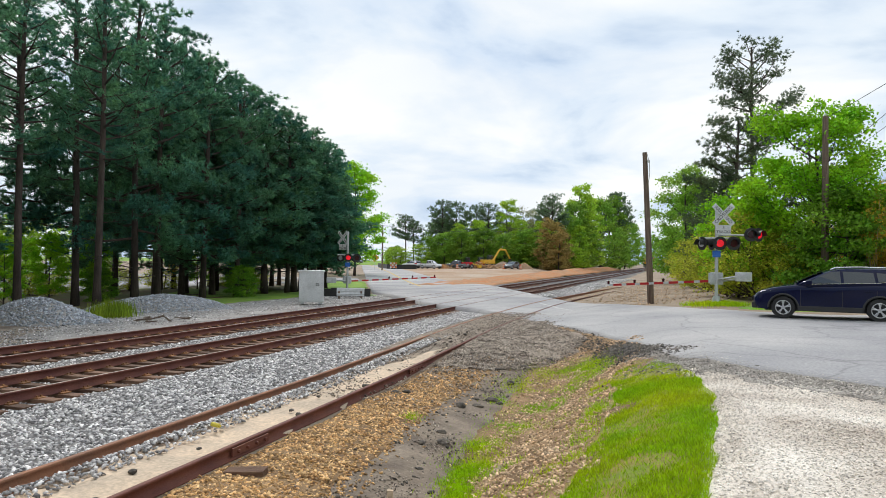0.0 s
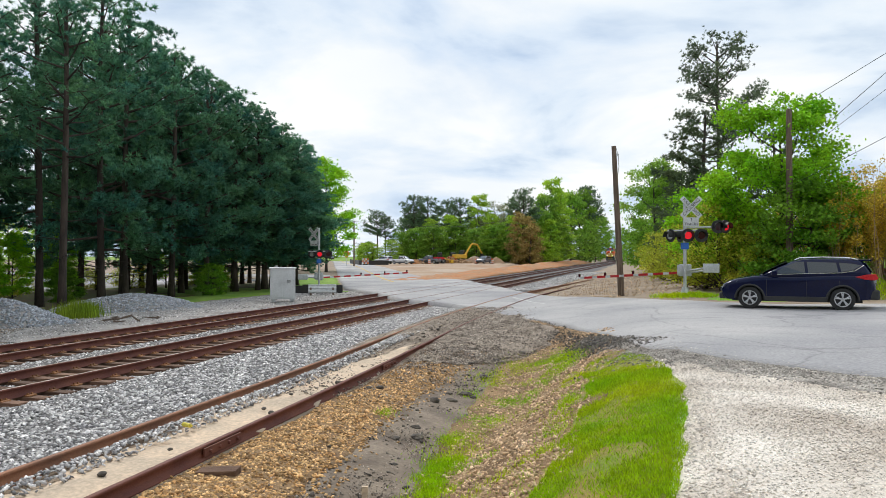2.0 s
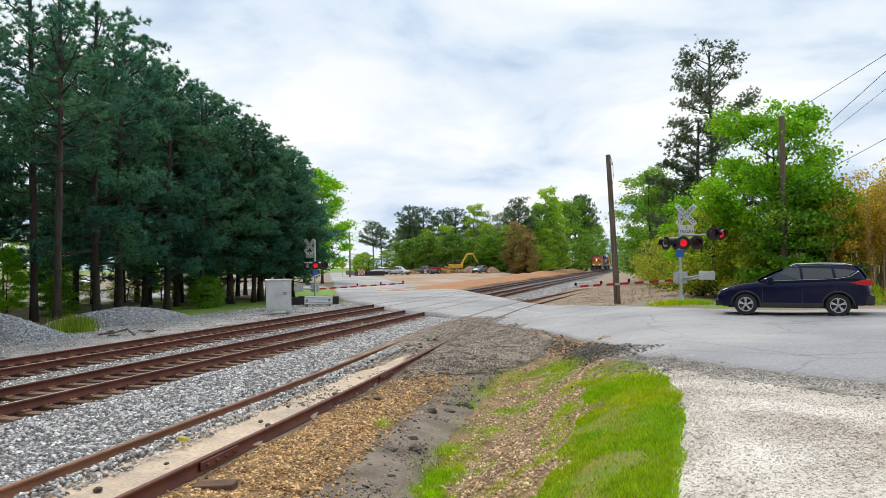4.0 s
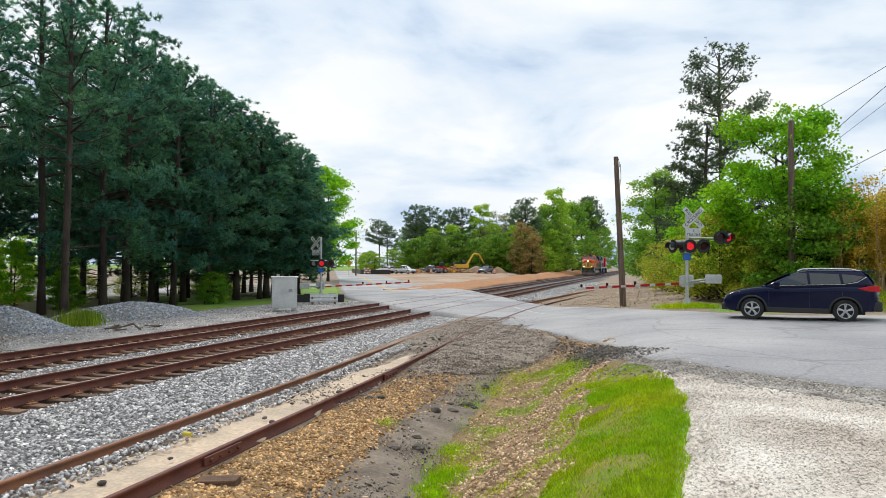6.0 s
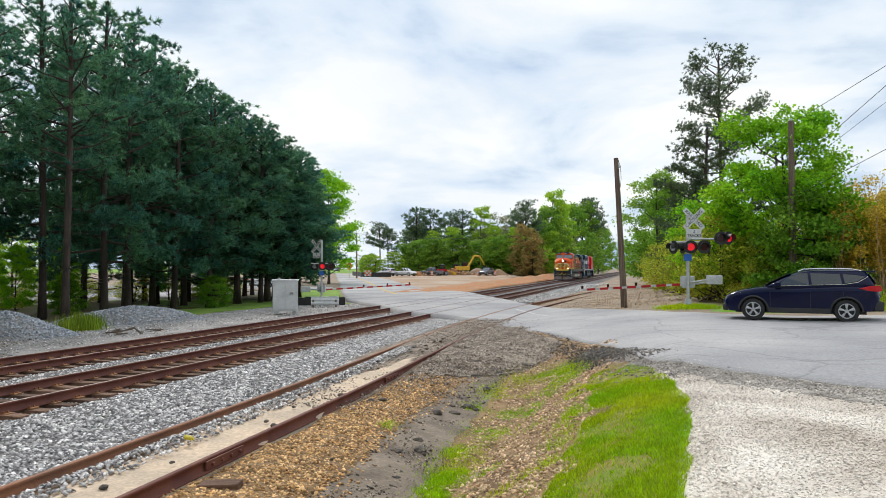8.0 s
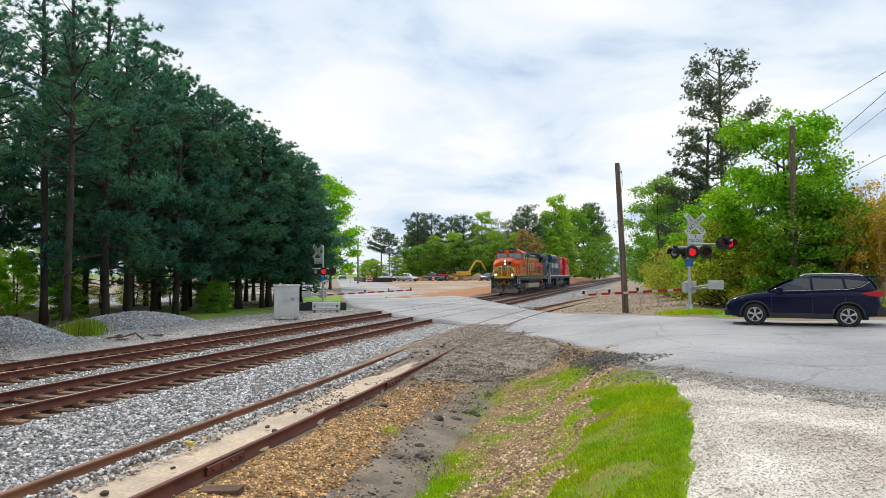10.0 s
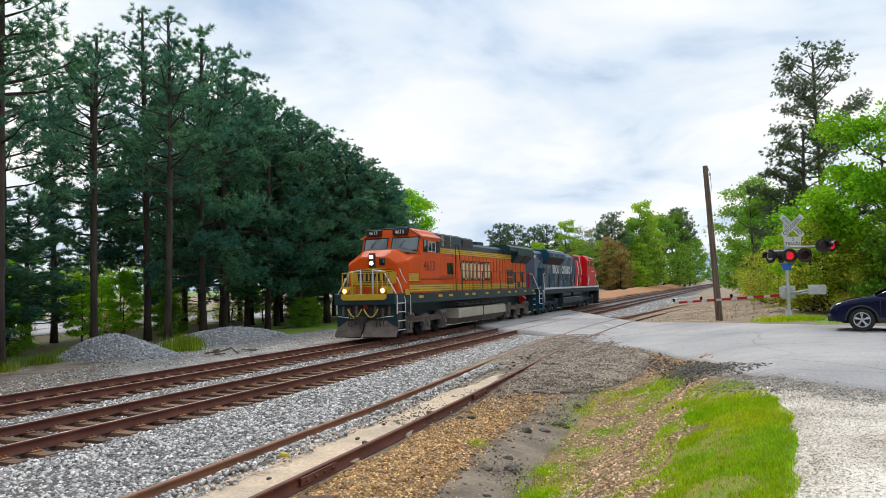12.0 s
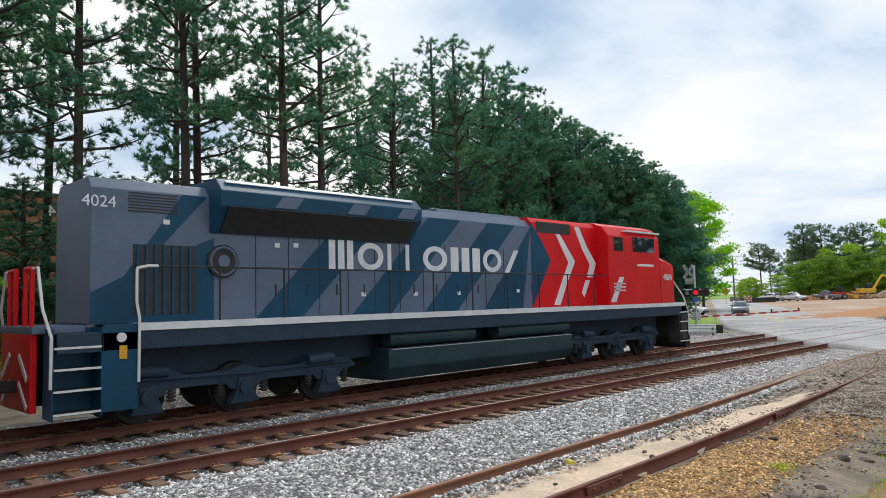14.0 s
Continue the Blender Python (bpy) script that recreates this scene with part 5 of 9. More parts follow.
    for a, b in zip(rings, rings[1:]):
        for i in range(6):
            bm.faces.new((a[i], b[i], b[(i + 1) % 6], a[(i + 1) % 6]))
    bmesh.ops.recalc_face_normals(bm, faces=bm.faces)
    bmesh.ops.bevel(bm, geom=list(bm.edges), offset=0.04, segments=2, affect="EDGES")
    nose = part("nose", bm, "loco_orange", L, "orange nose")
    # yellow winged mark on the nose
    bm = bmesh.new()
    prism(bm, [(-1.14, 2.5), (-0.7, 2.38), (0, 2.32), (0.7, 2.38), (1.14, 2.5), (1.17, 2.98), (0.7, 3.12), (0, 3.2), (-0.7, 3.12), (-1.17, 2.98)], 0.285, 0.302)
    part("nose_mark", bm, "loco_yellow", nose, "yellow curved mark")
    bm = bmesh.new()
    for z0, z1 in ((2.40, 2.43), (2.52, 2.55), (2.98, 3.01), (3.08, 3.11)):
        box(bm, -0.95, 0.95, 0.276, 0.29, z0, z1)
    for k in range(4):
        x0 = -0.8 + 0.42 * k
        for a, b, c, d in SLAB:
            box(bm, x0 + a * 0.34, x0 + b * 0.34, 0.272, 0.29, 2.6 + c * 0.33, 2.6 + d * 0.33)
    part("nose_mark_detail", bm, "sign_black", nose)
    for s in (-1, 1):
        bm = bmesh.new()
        prism(bm, [(0.78, 2.52), (1.85, 2.55), (1.85, 2.93), (0.78, 2.93)], s * 1.535, s * 1.562, axis="x")
        wing = part("side_wing", bm, "loco_yellow", nose)
        bm = bmesh.new()
        for z in (2.53, 2.64, 2.73, 2.82, 2.91):
            box(bm, min(s * 1.56, s * 1.567), max(s * 1.56, s * 1.567), 0.78, 1.86, z, z + 0.022)
        box(bm, min(s * 1.56, s * 1.567), max(s * 1.56, s * 1.567), 1.84, 1.865, 2.54, 2.93)
        part("wing_lines", bm, "sign_black", wing)
        bm = bmesh.new()
        box(bm, min(s * 1.46, s * 1.53), max(s * 1.46, s * 1.53), 0.5, 0.9, 1.95, 2.2)
        part("nose_step_panel", bm, "loco_yellow", nose)
    bm = bmesh.new()
    box(bm, 0.32, 0.62, 0.26, 0.36, 3.28, 3.62, 0.03)
    part("nose_door_window", bm, "glass", nose)
    bm = bmesh.new()
    box(bm, -0.17, 0.13, 0.2, 0.35, 3.2, 3.85, 0.03)
    lamp = part("headlight_box", bm, "black", nose)
    for z in (3.4, 3.68):
        bm = bmesh.new()
        tube(bm, (-0.02, 0.15, z), (-0.02, 0.22, z), 0.085, n=16)
        part("headlight", bm, "headlight", lamp, "lit headlight")
    for s in (-0.94, 0.94):
        bm = bmesh.new()
        tube(bm, (s, -0.62, 2.17), (s, -0.4, 2.17), 0.15, n=16)
        box(bm, s - 0.2, s + 0.2, -0.42, 0.0, 1.97, 2.36, 0.03)
        d = part("ditch_light_box", bm, "loco_yellow", L)
        bm = bmesh.new()
        tube(bm, (s, -0.645, 2.17), (s, -0.6, 2.17), 0.08, n=16)
        part("ditch_light", bm, "headlight", d, "lit ditch light")
    # cab
    bm = bmesh.new()
    prof = [(-1.55, 2.0), (1.55, 2.0), (1.55, 4.0), (1.55, 4.66), (1.2, 4.95), (0.8, 5.05), (-0.8, 5.05), (-1.2, 4.95), (-1.55, 4.66), (-1.55, 4.0)]
    rings = [[bm.verts.new((x, y + max(0, z - 4.0) * sl, z)) for x, z in prof] for y, sl in ((2.05, 0.35), (4.45, 0.0))]
    a = rings[0]
    bm.faces.new((a[0], a[1], a[2], a[9]))
    bm.faces.new((a[2], a[3], a[4], a[5], a[6], a[7], a[8], a[9]))
    bm.faces.new(rings[1][::-1])
    for i in range(10):
        bm.faces.new((rings[0][i], rings[1][i], rings[1][(i + 1) % 10], rings[0][(i + 1) % 10]))
    bmesh.ops.recalc_face_normals(bm, faces=bm.faces)
    bmesh.ops.bevel(bm, geom=[e for e in bm.edges if e.calc_face_angle(0) > 0.2], offset=0.03, segments=2, affect="EDGES")
    cab = part("cab", bm, "loco_orange", L, "orange crew cab")
    for s in (-1, 1):
        bm = bmesh.new()
        a = [bm.verts.new(v) for v in ((s * 1.62, 2.1, 4.67), (s * 1.62, 4.5, 4.67), (s * 0.85, 4.5, 5.09), (s * 0.85, 2.4, 5.09))]
        b = [bm.verts.new(v.co + Vector((0, 0, -0.05))) for v in a]
        bm.faces.new(a)
        bm.faces.new(b[::-1])
        for i in range(4):
            bm.faces.new((a[i], b[i], b[(i + 1) % 4], a[(i + 1) % 4]))
        bmesh.ops.recalc_face_normals(bm, faces=bm.faces)
        # sloped roof edges get a lighter, pinker orange than the cab walls
        part("cab_roof", bm, "loco_pink", cab, "pinkish orange roof edge")
    bm = bmesh.new()
    box(bm, -0.85, 0.85, 2.5, 4.4, 5.06, 5.13, 0.02)
    box(bm, -0.3, 0.5, 3.2, 3.9, 5.13, 5.24, 0.02)
    part("roof_hatch", bm, "loco_green", cab)
    for x0, x1 in ((-1.42, -0.2), (0.02, 1.42)):
        bm = bmesh.new()
        y0, y1 = 2.06, 2.28
        o = [(x0, 4.0), (x1, 4.0), (x1, 4.64), (x0, 4.64)]
        lo = [bm.verts.new((x, y0 + max(0, z - 4) * 0.35 - 0.012 + 0.0, z)) for x, z in o]
        hi = [bm.verts.new((x, y0 + max(0, z - 4) * 0.35 + 0.02, z)) for x, z in o]
        bm.faces.new(lo)
        bm.faces.new(hi[::-1])
        for i in range(4):
            bm.faces.new((lo[i], hi[i], hi[(i + 1) % 4], lo[(i + 1) % 4]))
        bmesh.ops.recalc_face_normals(bm, faces=bm.faces)
        ws = part("windscreen", bm, "cab_glass", cab)
        bm = bmesh.new()
        fy = lambda z: y0 + (z - 4) * 0.35 - 0.02
        pipe(bm, [(x0, fy(4.0), 4.0), (x1, fy(4.0), 4.0), (x1, fy(4.64), 4.64), (x0, fy(4.64), 4.64), (x0, fy(4.0), 4.0)], 0.025, 6)
        xm = (x0 + x1) / 2
        tube(bm, (xm, fy(4.5) - 0.03, 4.52), (xm - 0.25, fy(4.2) - 0.03, 4.2), 0.012, n=5)
        part("windscreen_seal", bm, "black", ws)
    for s in (-0.95, 0.45):
        bm = bmesh.new()
        box(bm, s - 0.38, s + 0.38, 2.16, 2.55, 4.76, 5.04, 0.03)
        nb = part("number_board", bm, "black", cab, "black number board")
        letters("4613", 0.24, "loco_white", nb, Matrix.Translation((s, 2.152, 4.90)) @ Matrix.Rotation(radians(90), 4, "X"), "number")
    for s in (-1, 1):
        x = s * 1.552
        for y0, y1, z0, z1, fr in ((2.42, 2.82, 3.93, 4.5, "black"), (2.93, 3.36, 3.96, 4.42, "galv"), (3.38, 3.80, 3.96, 4.42, "galv"), (3.94, 4.30, 3.93, 4.48, "black")):
            w = bx(cab, "side_window", "glass", min(x, x + s * 0.008), max(x, x + s * 0.008), y0, y1, z0, z1)
            bm = bmesh.new()
            xx = x + s * 0.012
            pipe(bm, [(xx, y0, z0), (xx, y1, z0), (xx, y1, z1), (xx, y0, z1), (xx, y0, z0)], 0.022, 6)
            part("window_frame", bm, fr, w)
        rot = Matrix.Rotation(radians(90), 4, "Z") @ Matrix.Rotation(radians(90), 4, "X")
        if s < 0:
            rot = Matrix.Rotation(radians(-90), 4, "Z") @ Matrix.Rotation(radians(90), 4, "X")
        letters("4613", 0.68, "sign_black", cab, Matrix.Translation((x + s * 0.004, 3.08, 3.26)) @ rot, "road_number", label="dark road number")
        bm = bmesh.new()
        for z in (2.62, 2.66):
            box(bm, min(x, x + s * 0.006), max(x, x + s * 0.006), 2.1, 4.3, z, z + 0.015)
        for y in (4.75, 4.85):
            box(bm, min(x, x + s * 0.006) * 0.0 + min(x, x + s * 0.006), max(x, x + s * 0.006), 4.2, 4.4, 2.6 + (y - 4.75), 2.63 + (y - 4.75))
        part("cab_pinstripe", bm, "sign_black", cab)
        # lower and upper yellow stripes with dark pinstripes along cab and hood
        for y0, y1, z0, z1, w in ((0.8, 4.47, 2.07, 2.40, 1.552), (4.47, 21.45, 2.07, 2.40, 1.0), (4.6, 21.0, 3.98, 4.28, 1.0)):
            st = bx(L, "yellow_stripe", "loco_yellow", min(s * w, s * (w + 0.008)), max(s * w, s * (w + 0.008)), y0, y1, z0, z1)
            for k in range(4):
                z = z0 + (z1 - z0) * k / 3 - 0.008
                bx(st, "pinstripe", "sign_black", min(s * (w + 0.008), s * (w + 0.012)), max(s * (w + 0.008), s * (w + 0.012)), y0, y1, z, z + 0.016)
    # long hood
    bm = bmesh.new()
    prism(bm, [(-1.0, 2.0), (1.0, 2.0), (1.0, 4.3), (-1.0, 4.3)], 4.45, 21.45, bevel=0.02)
    hood = part("hood", bm, "loco_orange", L, "orange long hood")
    bm = bmesh.new()
    prism(bm, [(-1.01, 4.3), (1.01, 4.3), (0.98, 4.55), (0.75, 4.72), (-0.75, 4.72), (-0.98, 4.55)], 10.6, 21.4, bevel=0.02)
    prism(bm, [(-1.0, 4.3), (1.0, 4.3), (0.95, 4.95), (0.8, 5.05), (-0.8, 5.05), (-0.95, 4.95)], 4.5, 8.9, bevel=0.02)
    prism(bm, [(-1.0, 4.3), (1.0, 4.3), (0.98, 4.9), (0.85, 5.0), (-0.85, 5.0), (-0.98, 4.9)], 8.9, 10.7, bevel=0.02)
    box(bm, -0.4, 0.4, 13.0, 14.2, 4.7, 4.98, 0.03)
    part("hood_roof", bm, "loco_green", hood, "dark green hood roof")
    for s in (-1, 1):
        for y0 in (4.95, 6.15):
            lv = bx(hood, "louvre_panel", "black", min(s * 0.985, s * 1.0), max(s * 0.985, s * 1.0), y0, y0 + 1.0, 4.38, 4.9)
            for k in range(6):
                bx(lv, "louvre", "truck_grey", min(s * 1.0, s * 1.02), max(s * 1.0, s * 1.02), y0, y0 + 1.0, 4.4 + 0.085 * k, 4.43 + 0.085 * k)
            bx(lv, "louvre_post", "galv", min(s * 1.0, s * 1.03), max(s * 1.0, s * 1.03), y0 - 0.05, y0, 4.36, 4.92)
            bx(lv, "louvre_post", "galv", min(s * 1.0, s * 1.03), max(s * 1.0, s * 1.03), y0 + 1.0, y0 + 1.05, 4.36, 4.92)
        bx(hood, "air_intake", "black", min(s * 0.99, s * 1.005), max(s * 0.99, s * 1.005), 9.0, 10.55, 4.45, 4.85)
        bxo = bx(hood, "equipment_box", "loco_orange", min(s * 1.0, s * 1.18), max(s * 1.0, s * 1.18), 5.3, 7.15, 2.72, 3.8, 0.03)
        bx(bxo, "box_window", "glass", min(s * 1.18, s * 1.19), max(s * 1.18, s * 1.19), 6.2, 7.05, 2.9, 3.5)
        bx(bxo, "box_ledge", "black", min(s * 1.18, s * 1.2), max(s * 1.18, s * 1.2), 5.5, 7.1, 2.8, 2.83)
        # hood door seams
        for y in (*np.arange(7.4, 16.5, 0.62), 16.6, 18.35, 19.0, 20.2, 21.0):
            bx(hood, "door_seam", "black", min(s * 1.0, s * 1.013), max(s * 1.0, s * 1.013), y, y + 0.018, 2.08, 3.97)
        for y0, y1, z0, z1 in ((16.95, 17.55, 2.86, 3.3), (17.68, 18.25, 2.86, 3.3), (16.95, 17.55, 2.32, 2.75), (17.68, 18.25, 2.32, 2.75), (18.5, 19.0, 2.42, 3.15), (20.1, 20.45, 2.45, 3.2), (20.55, 20.85, 2.45, 3.2), (19.3, 19.95, 2.1, 2.5)):
            bx(hood, "screen_opening", "black", min(s * 1.0, s * 1.014), max(s * 1.0, s * 1.014), y0, y1, z0, z1)
        # big cream mark, four heavy blocks with dark edging
        for k in range(4):
            a = 8.8 + 1.24 * k
            bm = bmesh.new()
            for p, q, c, d in SLAB:
                box(bm, min(s * 1.0, s * 1.010), max(s * 1.0, s * 1.010), a + p * 1.05 - 0.03, a + q * 1.05 + 0.03, 2.62 + c * 1.04 - 0.03, 2.62 + d * 1.04 + 0.03)
            part("mark_edging", bm, "sign_black", hood)
            bm = bmesh.new()
            for p, q, c, d in SLAB:
                box(bm, min(s * 1.0, s * 1.016), max(s * 1.0, s * 1.016), a + p * 1.05, a + q * 1.05, 2.62 + c * 1.04, 2.62 + d * 1.04)
            part("mark_block", bm, "loco_cream", hood, "cream block mark")
    # radiator wings
    bm = bmesh.new()
    prism(bm, [(-0.98, 3.75), (0.98, 3.75), (1.5, 4.3), (1.5, 4.75), (1.2, 4.92), (-1.2, 4.92), (-1.5, 4.75), (-1.5, 4.3)], 18.0, 21.9, bevel=0.02)
    prism(bm, [(-0.98, 4.28), (0.98, 4.28), (1.48, 4.5), (1.48, 4.76), (1.2, 4.9), (-1.2, 4.9), (-1.48, 4.76), (-1.48, 4.5)], 16.3, 18.1, bevel=0.02)
    rad = part("radiator", bm, "loco_green", L, "dark overhanging radiator housing")
    for s in (-1, 1):
        for y0 in (18.2, 19.9):
            bm = bmesh.new()
            v = [bm.verts.new(p) for p in ((s * 1.03, y0, 3.79), (s * 1.03, y0 + 1.6, 3.79), (s * 1.5, y0 + 1.6, 4.28), (s * 1.5, y0, 4.28))]
            w = [bm.verts.new(q.co + Vector((s * 0.02, 0, -0.02))) for q in v]
            bm.faces.new(v)
            bm.faces.new(w[::-1])
            for i in range(4):
                bm.faces.new((v[i], w[i], w[(i + 1) % 4], v[(i + 1) % 4]))
            bmesh.ops.recalc_face_normals(bm, faces=bm.faces)
            part("radiator_screen", bm, "black", rad)
    # handrails
    for s in (-1, 1):
        x = s * 1.47
        ys = np.arange(7.6, 21.4, 1.62)
        handrail(L, [(x, 7.35, 3.1), (x, 21.3, 3.1), (x, 21.6, 2.9), (x, 22.05, 1.6)], [(x, y, 3.1) for y in ys], 2.0)
        handrail(L, [(s * 1.5, 4.5, 4.55), (s * 1.3, 7.2, 4.5), (s * 1.42, 7.3, 4.4), (s * 1.47, 7.35, 3.4), (x, 7.45, 3.1)], [(s * 1.3, 7.1, 4.5)], 2.0)
        handrail(L, [(s * 1.5, 0.46, 1.15), (s * 1.5, 0.46, 1.7), (s * 1.42, 0.1, 2.45), (s * 1.3, 0.05, 2.75)], [], 0, 0.026, "rail_white")
        handrail(L, [(s * 1.5, -0.36, 1.15), (s * 1.5, -0.36, 1.95), (s * 0.85, -0.3, 3.0), (s * 0.3, -0.3, 3.08), (s * 0.3, -0.3, 2.0)], [], 0, 0.03, "rail_white")
        bm = bmesh.new()
        for k in range(4):
            tube(bm, (s * (0.25 + 0.1 * k), -0.3, 2.0), (s * (0.25 + 0.1 * k), -0.3, 2.78), 0.018, n=6)
        part("front_grab_bars", bm, "loco_yellow", L)
    bm = bmesh.new()
    prism(bm, [(-1.12, 2.02), (1.12, 2.02), (1.12, 1.84), (1.0, 1.76), (-1.0, 1.76), (-1.12, 1.84)], -0.66, -0.4, bevel=0.02)
    part("front_deck", bm, "loco_yellow", L, "yellow end beam under the front platform")
    # dark anti-glare panel below the windscreen, laid on the nose top
    bm = bmesh.new()
    rows = []
    for f in (0.36, 0.62, 0.84):
        y = 0.75 + 1.55 * f
        edge = 1.0 if f > 0.7 else (0.72 if f > 0.5 else 0.3)
        pts = []
        for x0, z0, x1, z1 in ((-1.52, 3.45, -1.55, 3.92), (-0.7, 3.98, -0.8, 4.14), (0.7, 3.98, 0.8, 4.14), (1.52, 3.45, 1.55, 3.92)):
            pts.append((x0 + (x1 - x0) * f, y, z0 + (z1 - z0) * f + 0.012))
        pts[0] = tuple(b + (a - b) * edge for a, b in zip(pts[0], pts[1]))
        pts[3] = tuple(b + (a - b) * edge for a, b in zip(pts[3], pts[2]))
        rows.append(pts)
    V = [[bm.verts.new((x, y, z + d)) for r in rows for x, y, z in r] for d in (0.0, -0.05)]
    for r in range(2):
        for c in range(3):
            i = r * 4 + c
            bm.faces.new((V[0][i], V[0][i + 1], V[0][i + 5], V[0][i + 4]))
            bm.faces.new((V[1][i + 4], V[1][i + 5], V[1][i + 1], V[1][i]))
    bmesh.ops.recalc_face_normals(bm, faces=bm.faces)
    part("anti_glare_panel", bm, "truck_grey", nose, "dark grey anti-glare panel")
    # yellow end gates and rail uprights on the front platform
    for s in (-1, 1):
        bm = bmesh.new()
        pipe(bm, [(s * 1.12, -0.5, 2.0), (s * 1.12, -0.5, 2.95), (s * 0.62, -0.5, 2.98), (s * 0.62, -0.5, 2.0)], 0.03, 6)
        tube(bm, (s * 0.87, -0.5, 2.0), (s * 0.87, -0.5, 2.95), 0.022, n=6)
        part("end_gate", bm, "loco_yellow", L, "yellow end rail")
        bm = bmesh.new()
        pipe(bm, [(s * 1.5, 1.0, 1.1), (s * 1.5, 1.0, 1.85), (s * 1.47, 0.75, 2.4), (s * 1.36, 0.45, 2.85), (s * 1.28, 0.4, 3.12)], 0.024, 6)
        part("grab_rail", bm, "rail_white", L, "white grab rail")
    return L


def teal_loco():
    """Built from its hood end (y = 0) to its nose end (y = 24.4)."""
    L = thing("locomotive", "grey and teal diesel locomotive with a red cab end", "locomotive", group="locomotives of the train")
    o = 22.9
    bm = bmesh.new()
    box(bm, -1.5, 1.5, 0.3, 24.0, 1.5, 1.86, 0.02)
    box(bm, -0.7, 0.7, 1.0, 23.0, 0.9, 1.5)
    fr = part("underframe", bm, "truck_teal", L)
    bm = bmesh.new()
    box(bm, -1.53, 1.53, 1.75, 23.9, 1.86, 2.0)
    part("deck_edge", bm, "loco_white", L, "white walkway edge")
    # tank and air reservoirs
    bm = bmesh.new()
    prism(bm, [(-1.45, 1.12), (-1.45, 0.62), (-1.2, 0.3), (1.2, 0.3), (1.45, 0.62), (1.45, 1.12)], 30.9 - o, 38.9 - o, bevel=0.04)
    part("fuel_tank", bm, "loco_green", L, "dark teal fuel tank")
    for s in (-1, 1):
        for a, b in ((31.0, 34.2), (35.2, 38.8)):
            bm = bmesh.new()
            tube(bm, (s * 1.2, a - o, 1.36), (s * 1.2, b - o, 1.36), 0.22, n=16)
            part("air_reservoir", bm, "loco_green", L)
        bx(fr, "tank_rail", "galv", min(s * 1.45, s * 1.47), max(s * 1.45, s * 1.47), 31 - o, 38.8 - o, 1.08, 1.1)
    truck(L, (24.9 - o, 27.0 - o, 29.2 - o), "truck_teal")
    truck(L, (40.0 - o, 42.1 - o, 44.3 - o), "truck_teal")
    # end platform with red pilot sheet, coupler, steps
    bm = bmesh.new()
    box(bm, -0.95, 0.95, 0.02, 0.14, 0.45, 1.86, 0.02)
    pl = part("end_pilot", bm, "loco_red", L, "red end sheet with white chevrons")
    for s in (-1, 1):
        for z in (0.75, 1.25):
            bm = bmesh.new()
            box(bm, s * 0.55 - 0.33, s * 0.55 + 0.33, 0.0, 0.02, -0.05, 0.05, m=Matrix.Translation((s * 0.55, 0, z)) @ Matrix.Rotation(radians(40 * s), 4, "Y") @ Matrix.Translation((-s * 0.55, 0, 0)))
            part("chevron", bm, "loco_white", pl)
    bx(L, "end_platform", "loco_grey", -1.1, 1.1, 0.0, 0.9, 1.86, 2.0, 0.02)
    bm = bmesh.new()
    box(bm, -0.12, 0.12, -0.55, 0.1, 0.78, 1.0, 0.03)
    box(bm, -0.2, 0.22, -0.75, -0.5, 0.72, 1.06, 0.05)
    part("coupler", bm, "loco_black", L)
    for s in (-1, 1):
        steps(L, s * 1.5, 0.25, 1.05, "loco_teal")
        bx(L, "corner_sheet", "loco_teal", min(s * 1.44, s * 1.5), max(s * 1.44, s * 1.5), 1.08, 1.72, 0.4, 2.0, 0.01)
        bm = bmesh.new()
        tube(bm, (s * 1.5, 1.4, 1.75), (s * 1.53, 1.4, 1.75), 0.09, n=14)
        part("side_lamp", bm, "loco_white", L)
        bx(L, "amber_lamp", "amber", min(s * 1.5, s * 1.53), max(s * 1.5, s * 1.53), 1.36, 1.5, 1.35, 1.6)
        handrail(L, [(s * 1.5, 0.2, 0.9), (s * 1.52, 0.2, 1.8), (s * 1.35, 0.1, 2.3), (s * 1.05, 0.1, 3.05), (s * 0.75, 0.1, 3.05)], [], 0, 0.028, "rail_white")
        handrail(L, [(s * 1.52, 1.72, 0.9), (s * 1.54, 1.72, 2.1), (s * 1.5, 1.68, 2.4), (s * 1.5, 1.68, 3.05), (s * 1.48, 1.9, 3.1), (s * 1.47, 2.1, 3.1)], [], 0, 0.028, "rail_white")
        handrail(L, [(s * 0.72, 0.1, 2.0), (s * 0.72, 0.1, 3.06), (s * 0.3, 0.1, 3.06), (s * 0.3, 0.1, 2.0)], [], 0, 0.045, "loco_red", "red_gate")
        ys = np.arange(26.3, 41.0, 1.55) - o
        handrail(L, [(s * 1.47, 25.0 - o, 3.1), (s * 1.47, 41.0 - o, 3.05)], [(s * 1.47, y, 3.08) for y in ys], 2.0)
        handrail(L, [(s * 1.5, 24.2, 0.7), (s * 1.5, 24.2, 1.7), (s * 1.4, 24.0, 2.3), (s * 1.2, 23.6, 2.9)], [], 0, 0.026, "rail_white")
        steps(L, s * 1.5, 23.45, 24.2, "loco_black")
    # long hood: grey body with slanted teal bands
    bm = bmesh.new()
    prism(bm, [(-1.0, 2.0), (1.0, 2.0), (1.0, 4.62), (0.8, 4.85), (-0.8, 4.85), (-1.0, 4.62)], 23.9 - o, 37.4 - o, bevel=0.02)
    hood = part("hood", bm, "loco_grey", L, "grey long hood with slanted teal bands")
